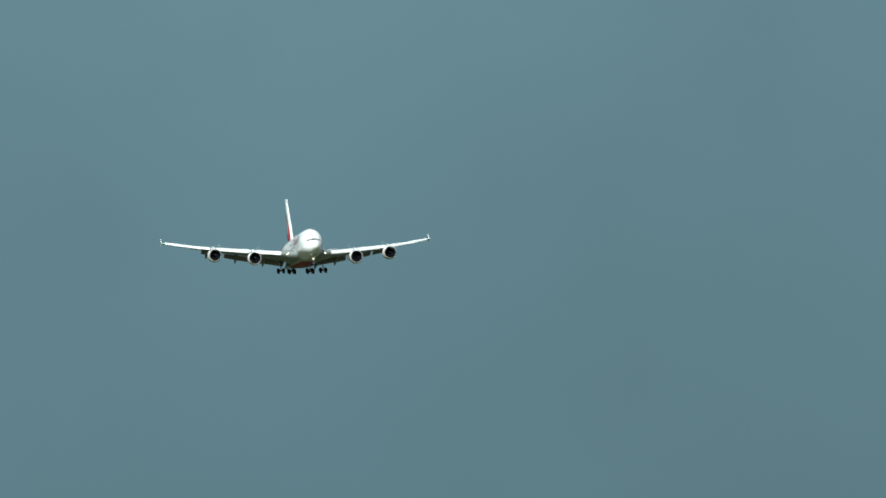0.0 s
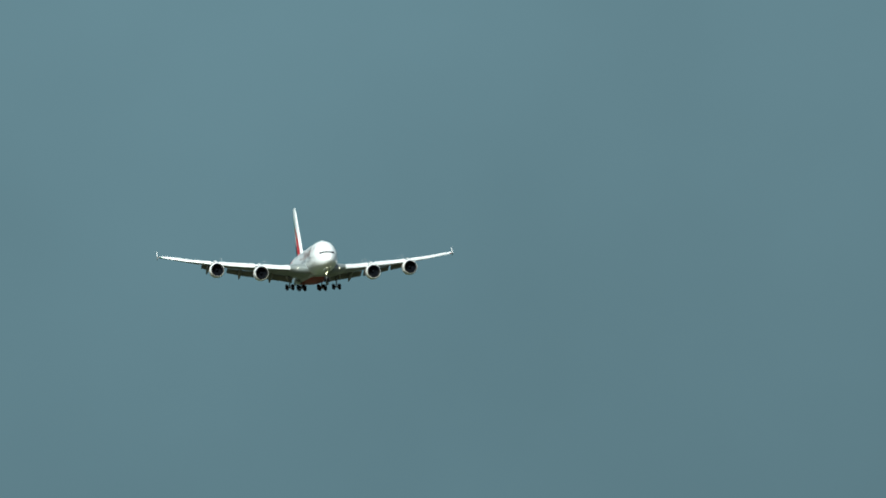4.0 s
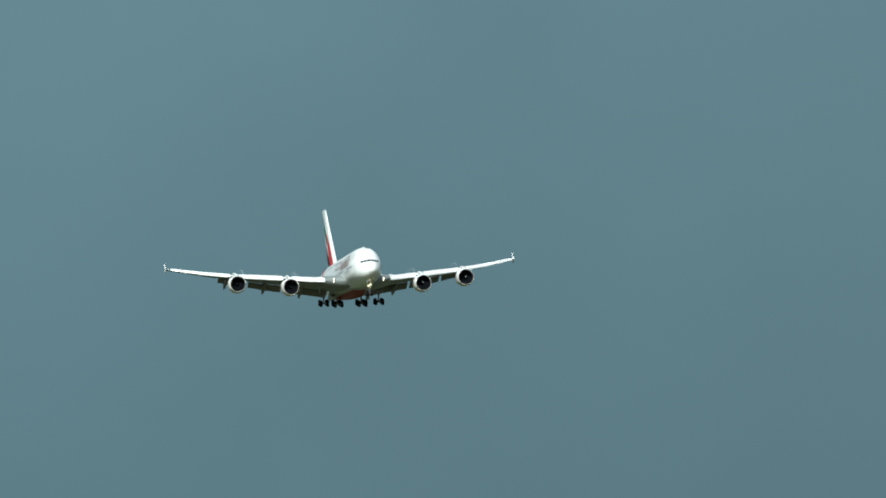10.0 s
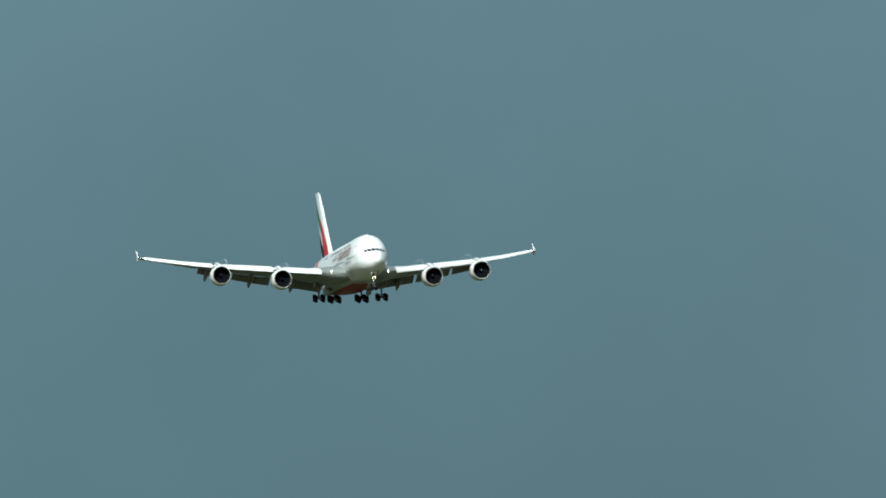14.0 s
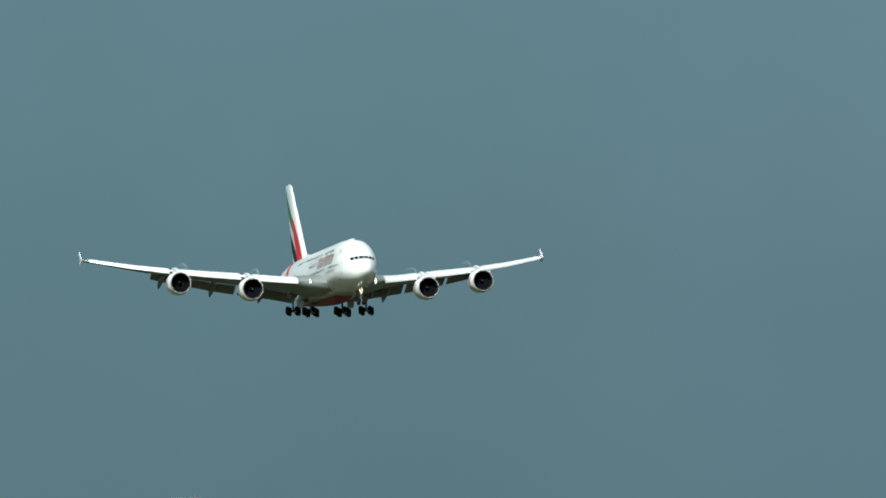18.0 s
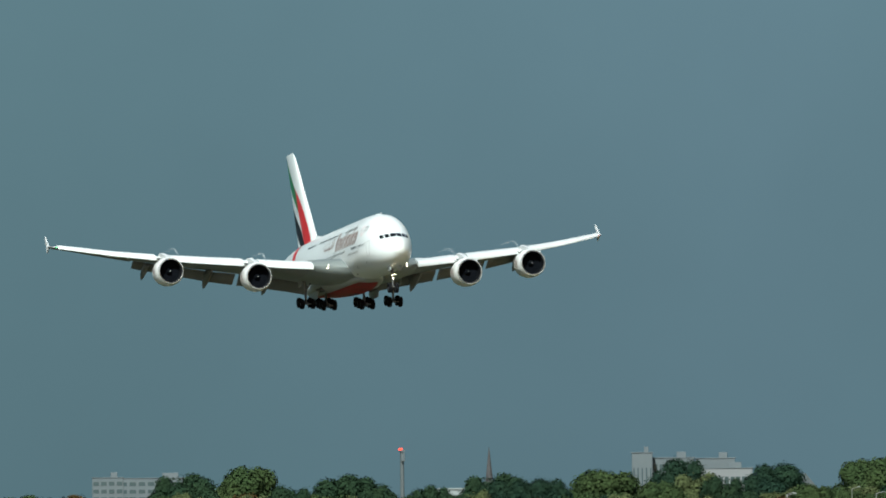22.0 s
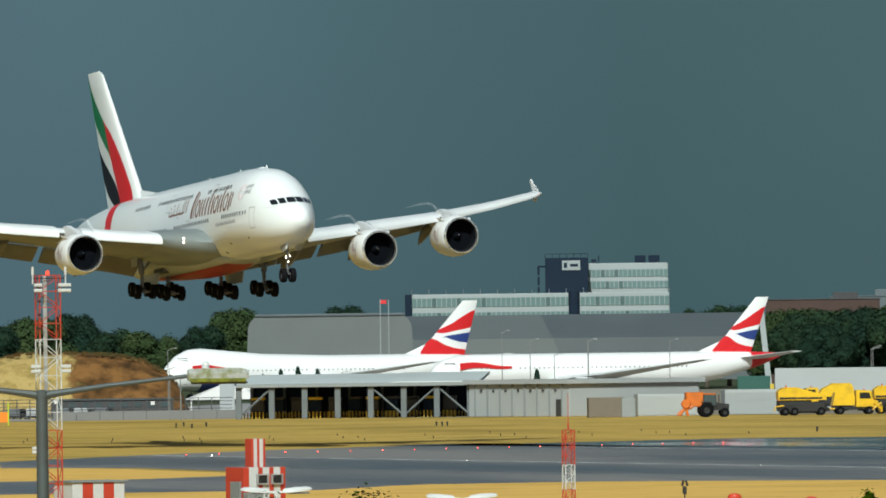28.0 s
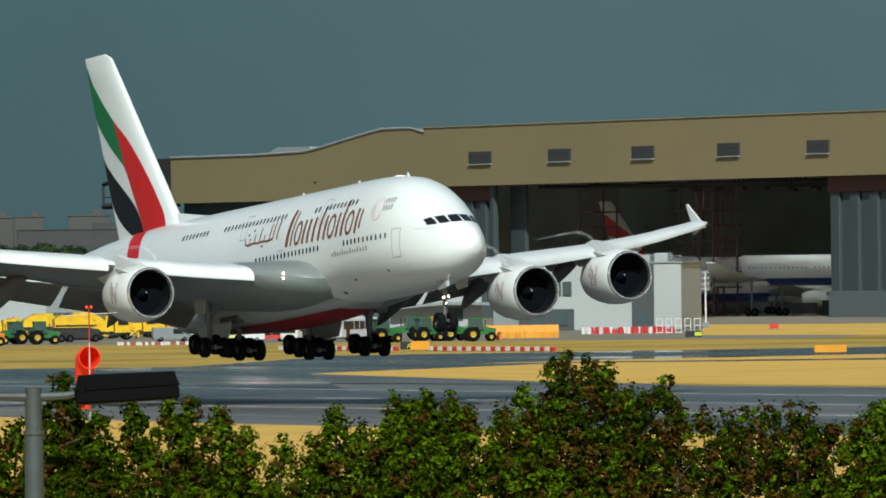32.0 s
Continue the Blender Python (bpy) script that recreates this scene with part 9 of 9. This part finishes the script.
    for s in (-1, 1):
        part("arm", tube((0, 0, z - 0.02), (s * 0.2, 0, z + 0.0), 0.03, n=8), M_LAMPWHITE, a)
        rings = []
        for u, hh, ww in [(0, 0.055, 0.07), (0.1, 0.07, 0.11), (0.5, 0.075, 0.13), (0.85, 0.062, 0.12), (1.0, 0.025, 0.06)]:
            rings.append([(s * (0.16 + u * 0.64), yy * ww, z + 0.06 * u + zz * hh) for yy, zz in ((-1, -0.5), (1, -0.5), (1, 0.3), (0.55, 1), (-0.55, 1), (-1, 0.3))])
        part("lamp_head", loft(rings), M_LAMPWHITE, a, "white lamp head", True)
        part("lens", box(s * 0.5, 0, z - 0.03, 0.5, 0.18, 0.04, 0.01), M_CABGREY, a)
    for psi, zz in [(73.068, 6.30), (70.772, 5.90), (69.361, 5.70)]:
        copy_thing(a, facing(psi, R, zz - z, 8))
    a.matrix_basis = facing(71.987, R, 6.10 - z)

    # red mushroom vents in the near grass
    v = thing("vent_post", facing(70.402, 502), "orange-red vent post with a domed cap", "vent", "red vents")
    part("stem", join(tube((0, 0, 0), (0, 0, 1.25), 0.21, 0.19, 14), tube((0, 0, 1.2), (0, 0, 1.4), 0.23, 0.21, 14)), M_VENTRED, v, smooth=True)
    part("cap", moved(lathe([(0, 0.28), (0.05, 0.35), (0.20, 0.36), (0.30, 0.30), (0.36, 0.14), (0.37, 0.001)], 16, "z"), Matrix.Translation((0, 0, 1.32))), M_VENTRED, v, "domed cap", True)
    copy_thing(v, facing(69.951, 499))
    copy_thing(v, facing(70.398, 512))

    # slim red and white lattice pole
    p = thing("lattice_pole", facing(71.362, 510, 0, 20), "slim red and white lattice pole with a whip on top", "mast")
    zt = 5.10
    seg = [0, 1.1, 2.0, 3.3, zt]
    for k in range(4):
        lattice(p, 0.5, seg[k], seg[k + 1], M_MASTRED if k % 2 == 1 or k == 3 else M_MASTWHITE, 0.5, 0.022)
    part("whip", join(tube((0, 0, zt), (0, 0, zt + 0.35), 0.06, 0.04, 8), tube((0, 0, zt + 0.3), (0, 0, 7.00), 0.026, 0.014, 6)), M_MASTRED, p)
    part("control_box", box(0.05, -0.36, 1.1, 0.45, 0.25, 0.62, 0.04), M_CABGREY, p, "grey control box")

    # red and white striped cabin with a chimney-like tower
    c = thing("striped_cabin", facing(73.187, 450, 0, 28), "red and white striped equipment cabin with a square tower", "cabin")
    hc, ht = 4.10, 5.40
    W = 2.79 / 1.28
    cuts = [0, 0.14, 0.36, 0.46, 0.62, 0.72, 0.88, 1.0]
    for k in range(7):
        part("panel", box(-W / 2 + (cuts[k] + cuts[k + 1]) / 2 * W, 0, hc / 2, (cuts[k + 1] - cuts[k]) * W * 0.99, W * 0.8, hc, 0.01), M_MASTRED if k % 2 == 0 else M_MASTWHITE, c)
    for k in range(5):
        part("tower_panel", box((-0.30, -0.155, 0.0, 0.155, 0.30)[k], 0, (hc + ht) / 2, (0.12, 0.19, 0.12, 0.19, 0.12)[k], 0.62, ht - hc, 0.01), M_MASTRED if k % 2 == 0 else M_MASTWHITE, c)
    part("tower_core", box(0, 0, (hc + ht) / 2 - 0.05, 0.70, 0.58, ht - hc, 0.01), M_MASTWHITE, c)
    for x in (-0.15, 0.6):
        wd = part("window", box(x, -W * 0.4 - 0.05, hc - 0.55, 0.46, 0.12, 0.36, 0.02), M_WINDOW, c)
        part("window_frame", join(box(x, -W * 0.4 - 0.08, hc - 0.34, 0.56, 0.16, 0.06), box(x, -W * 0.4 - 0.08, hc - 0.76, 0.56, 0.16, 0.06), box(x - 0.26, -W * 0.4 - 0.08, hc - 0.55, 0.06, 0.16, 0.42), box(x + 0.26, -W * 0.4 - 0.08, hc - 0.55, 0.06, 0.16, 0.42)), M_STEEL, wd)
    part("door", box(-W / 2 - 0.04, -0.2, hc * 0.42, 0.1, 0.95, hc * 0.84, 0.02), M_CABGREY, c, "grey door")
    part("kiosk", box(-W * 0.34, -W * 0.4 - 0.3, hc * 0.36, 0.8, 0.5, hc * 0.72, 0.03), M_CABGREY, c, "grey kiosk against the wall")
    # a second, lower striped cabin
    c2 = thing("striped_cabin", facing(74.156, 450, 0, 25), "low red and white striped cabin", "cabin")
    h2, W2 = 3.50, 3.16 / 1.2
    for k in range(5):
        part("panel", box(-W2 / 2 + (k + 0.5) * W2 / 5, 0, h2 / 2, W2 / 5 * 0.99, 2.0, h2, 0.01), M_MASTRED if k % 2 else M_MASTWHITE, c2)
    part("roof", box(0, 0, h2 + 0.05, W2 + 0.2, 2.2, 0.1, 0.02), M_CABGREY, c2)

    # glide-path gear: grey machines with a rail, and a yellow pole
    g = thing("monitor_rack", facing(70.779, 480, 0, 8), "grey monitor rack with boxes behind a rail", "equipment rack")
    zz = 1.50
    part("rail", join(tube((-1.6, 0, zz - 0.55), (1.9, 0, zz - 0.55), 0.035, n=6), *[tube((x, 0, 0), (x, 0, zz - 0.55), 0.035, n=6) for x in (-1.5, -0.5, 0.6, 1.7)]), M_FENCE, g)
    for x, ww, hh in [(-1.2, 0.7, 0.55), (-0.55, 0.5, 0.7), (1.75, 0.45, 0.8)]:
        part("machine", join(box(x, 0.4, zz - hh / 2, ww, 0.6, hh, 0.08), tube((x, 0.4, 0), (x, 0.4, zz - hh), 0.08, n=6)), M_CABGREY, g)
    single("yellow_pole", join(tube((0, 0, 0), (0, 0, 2.10), 0.05, n=8)), M_YELLOW, facing(70.682, 470), "yellow pole with a dark sensor", "pole")
    single("sensor_head", join(tube((0, 0.08, -2.30), (0, 0.08, 0.1), 0.03, n=6), box(0, 0, 0.2, 0.2, 0.2, 0.4, 0.05), tube((-0.12, 0, 0.4), (-0.05, 0, 0.68), 0.05), tube((0.14, 0, 0.4), (0.06, 0, 0.68), 0.05)), M_CHASSIS, facing(70.688, 470, 2.30), "dark sensor head on a pole", "sensor")
    for x, r, zt in [(72.325, 240, 5.50), (70.910, 235, 5.40), (69.197, 235, 5.40), (76.426, 235, 7.40)]:
        l = thing("single_lamp", facing(x, r), "grey single-arm lamp on a bent post", "street lamp", "grey single lamps")
        part("pole", pipe([(-0.7, 0, 0), (-0.7, 0, zt - 0.12), (-0.5, 0, zt - 0.02), (-0.1, 0, zt)], 0.035, 8), M_LAMPWHITE, l)
        part("lamp_head", join(box(0.2, 0, zt + 0.0, 0.62, 0.2, 0.13, 0.05), box(0.24, 0, zt + 0.1, 0.2, 0.12, 0.08, 0.02)), M_CABGREY, l)
    single("small_sign", join(box(0, 0, 0, 0.10, 0.03, 0.35, 0.01), tube((0, 0.03, -6), (0, 0.03, 0.2), 0.03, n=6)), M_STEEL, facing(69.617, 230, 5.70), "small grey sign on a thin post", "sign")

    # windsock mast: the sock is keyed below
    R = 300
    s = thing("windsock_mast", facing(68.319, R), "slim red and white windsock mast with red lights", "windsock mast")
    zt = 8.40
    for k in range(8):
        part("mast_band", tube((0, 0, zt * k / 8), (0, 0, zt * (k + 1) / 8), 0.019, n=10), M_MASTRED if k % 2 else M_MASTWHITE, s)
    part("cross_bar", tube((-0.85, 0, zt - 0.22), (0.85, 0, zt - 0.14), 0.010, n=6), M_LAMPWHITE, s)
    for x in (-0.07, 0.07):
        part("red_light", box(x, 0, zt + 0.04, 0.06, 0.06, 0.08, 0.02), M_LAMPRED, s, "lit red light")
    global SOCK
    spine = [(0.0, 0.0, 0.33, 90), (0.16, 0.0, 0.335, 84), (0.34, -0.06, 0.325, 62), (0.50, -0.24, 0.30, 35), (0.60, -0.55, 0.27, 16), (0.66, -0.95, 0.235, 8), (0.70, -1.35, 0.19, 4), (0.71, -1.55, 0.165, 0)]
    rings = []
    for x, z, r_, lean in spine:
        c, si = math.cos(radians(lean)), math.sin(radians(lean))
        rings.append([(x + r_ * (1 + 0.05 * math.sin(3 * q)) * math.sin(q) * c, r_ * (1 + 0.05 * math.sin(3 * q)) * math.cos(q), z + r_ * math.sin(q) * si) for q in [2 * math.pi * k / 20 for k in range(20)]])
    SOCK = part("sock", loft(rings, cap=False), M_SOCK, s, "orange-red fabric windsock", True)
    part("hoop", moved(lathe([(-0.02, 0.35), (0.02, 0.35), (0.02, 0.325), (-0.02, 0.325), (-0.02, 0.35)], 20), Matrix.Identity(4)), M_SOCK, SOCK)
    return s


near_side()


# ================= the hedge of young trees below the window =================
HEDGE_LEAF = [mat("hedge_green", (0.047, 0.084, 0.003), 0.8, vary=0.65, island=True, spec=0.0), mat("hedge_dark", (0.018, 0.033, 0.0015), 0.8, vary=0.65, island=True, spec=0.0), mat("hedge_rust", (0.048, 0.028, 0.005), 0.8, vary=0.65, island=True, spec=0.0)]


def hedge():
    rng = random.Random(77)
    R = 105.0
    # tips of the leading shoots: bearing and height
    tips = [(69.72, 7.7), (69.62, 7.8), (69.48, 7.7), (69.38, 7.6), (69.20, 8.0), (69.09, 8.0), (68.92, 7.9), (68.75, 7.9), (68.48, 8.4), (68.60, 8.0), (68.39, 8.0), (68.27, 8.0), (68.06, 8.1), (67.86, 8.1), (67.73, 8.1), (67.56, 8.0), (67.42, 7.8), (67.20, 7.7), (66.89, 8.0), (67.02, 7.7), (66.74, 7.8), (66.61, 7.7), (66.46, 8.1), (66.35, 8.1), (66.22, 8.1), (66.12, 8.0), (65.92, 8.0), (66.54, 8.1), (66.39, 8.1), (65.80, 8.2), (65.69, 7.9), (65.60, 8.5), (65.52, 8.6), (65.40, 8.5), (65.30, 8.4), (65.20, 8.2), (65.09, 8.1), (64.96, 8.3), (64.88, 7.9), (64.75, 7.9), (64.60, 7.9), (64.48, 8.0), (64.35, 7.9), (64.22, 8.0), (64.14, 7.9), (63.99, 7.8), (63.84, 7.8), (63.74, 8.0), (63.61, 8.1), (63.45, 8.0), (63.25, 8.0)]
    tips = [(psi, zt, 2 if psi > 69.3 or 64.8 < psi < 65.65 else 1 if psi > 67.95 else 0 if psi > 65.65 or psi < 63.9 else 2) for psi, zt in tips]
    n_tree = 12
    lo, hi = min(t[0] for t in tips), max(t[0] for t in tips)
    groups = {}
    for tp in tips:
        k = min(n_tree - 1, int((hi - tp[0]) / (hi - lo + 1e-6) * n_tree))
        groups.setdefault(k, []).append(tp)
    for k, g in sorted(groups.items()):
        cx = sum(q[0] for q in g) / len(g)
        base = spot(cx, R + rng.uniform(-1.0, 1.0))
        kind = max(set(q[2] for q in g), key=[q[2] for q in g].count)
        t = thing("young_tree", Matrix.Translation(base), ["bright green young tree, upright shoots, small leaves", "dark green young tree with upright leafy shoots", "brown-tinged young tree with seed clusters and upright shoots"][kind], "tree", "hedge of young trees")
        parts = [tube((0, 0, -0.05), (0, 0, 3.4), 0.09, 0.06, 8)]
        sets = {0: ([], []), 1: ([], []), 2: ([], [])}
        for psi, zt, kd in g:
            tip = spot(psi, R + rng.uniform(-0.5, 0.5)) - base
            tip.z = zt
            foot = Vector((tip.x * 0.35, tip.y * 0.3, 3.0))
            parts.append(tube((0, 0, 2.6), tuple(foot), 0.05, 0.035, 6))
            parts.append(tube(tuple(foot), tuple(tip - Vector((0, 0, 0.08))), 0.03, 0.008, 6))
            axis = tip - foot
            # side twigs carry tufts of leaves
            tufts = []
            for j in range(300 if kd < 2 else 210):
                u = rng.random() ** 0.75                       # 0 tip, 1 lower crown
                depth = u * min(2.0, zt - 3.2)
                c = tip - axis.normalized() * depth
                wid = 0.04 + 0.42 * min(1, depth / 1.1) ** 0.9
                a = rng.uniform(0, 6.283)
                q = c + Vector((math.cos(a), math.sin(a), 0)) * wid * math.sqrt(rng.random()) + Vector((0, 0, rng.uniform(-0.05, 0.08)))
                tufts.append(q)
                if j % 8 == 0:
                    parts.append(tube(tuple(c - Vector((0, 0, 0.15))), tuple(q), 0.008, 0.004, 3))
            for q in tufts:
                v, f = sets[rng.choice(((0, 0, 0, 1, 1, 2), (1, 1, 1, 1, 0, 2), (2, 2, 1, 1, 1, 0))[kd])]
                c2 = tip - axis.normalized() * (tip - q).length
                tr = rng.uniform(0.05, 0.13)
                for j in range(20):
                    d = Vector((rng.gauss(0, 1), rng.gauss(0, 1), rng.gauss(0.2, 0.8))).normalized()
                    p = q + d * tr * rng.uniform(0.3, 1.1)
                    nrm = (d + (q - c2) * 1.5 + Vector((rng.gauss(0, 0.35), rng.gauss(0, 0.35), 0.5))).normalized()
                    t1 = nrm.orthogonal().normalized()
                    t1.rotate(Matrix.Rotation(rng.uniform(0, 6.28), 3, nrm))
                    t2 = nrm.cross(t1)
                    s = rng.uniform(0.022, 0.042)
                    k0 = len(v)
                    v += [tuple(p - t1 * s), tuple(p + t2 * s * 0.55 - nrm * s * 0.2), tuple(p + t1 * s), tuple(p - t2 * s * 0.55 - nrm * s * 0.2)]
                    f.append((k0, k0 + 1, k0 + 2, k0 + 3))
        part("trunk", join(*parts), M_BARK, t)
        for kd, gg in sets.items():
            if gg[0]:
                part("crown", gg, HEDGE_LEAF[kd], t)
    # scattered shrubs in the near grass
    for psi, r, zt in [(72.549, 215, 6.30), (72.458, 215, 6.10), (71.667, 215, 5.90), (71.815, 215, 5.80), (72.161, 215, 5.70), (71.141, 215, 5.70), (73.108, 215, 6.20), (69.659, 215, 5.90), (69.478, 215, 5.90)]:
        s = thing("shrub", Matrix.Translation(spot(psi, r)), "small green shrub top beside the lamps", "shrub", "small shrubs")
        v, f = [], []
        for k in range(900):
            d = Vector((rng.gauss(0, 1), rng.gauss(0, 1), rng.gauss(0, 1))).normalized()
            p = Vector((d.x * 0.55, d.y * 0.55, zt - 0.8 + d.z * 0.8)) * 1.0
            p += Vector((rng.gauss(0, 0.12), rng.gauss(0, 0.12), rng.gauss(0, 0.12)))
            t1 = d.orthogonal().normalized()
            t1.rotate(Matrix.Rotation(rng.uniform(0, 6.28), 3, d))
            t2 = d.cross(t1)
            q = rng.uniform(0.04, 0.07)
            k0 = len(v)
            v += [tuple(p - t1 * q), tuple(p + t2 * q * 0.6), tuple(p + t1 * q), tuple(p - t2 * q * 0.6)]
            f.append((k0, k0 + 1, k0 + 2, k0 + 3))
        part("stem", tube((0, 0, 0), (0, 0, zt - 0.6), 0.06, 0.02, 6), M_BARK, s)
        part("crown", (v, f), HEDGE_LEAF[1], s)


hedge()


# ================= what moves =================
SOCK_Z = 6.90

def motions():
    # the crab angle into the wind eases off before touchdown; the tail stays on the track
    ease = [(0, 0.50), (19, 0.50), (21, 0.30), (23, 0.10), (25.5, 0.0), (27.5, -0.12), (30, 0.0), (32, 0.0)]
    rows = []
    for t, x, z, nose, bank in FLIGHT:
        more = lerp_table(ease, t)[0]
        rows.append((t, pose(x, TRACK_Y + 66 * radians(more), z, bank, -nose, CRAB + more)))
    walk(PLANE, rows)

    # the windsock lifts, swings and droops on its mast
    z = SOCK_Z
    rows = [(0, 150, 4), (10, 144, -3), (20, 140, 5), (27, 137, 2), (29, 135, -2), (30, 133, 0), (30.4, 130, 2), (30.8, 112, 3), (31, 102, 2), (31.4, 98, 0), (32, 106, 2)]
    walk(SOCK, [(t, pose(0.0, 0.0, z, 0, dip, yaw)) for t, yaw, dip in rows])


motions()
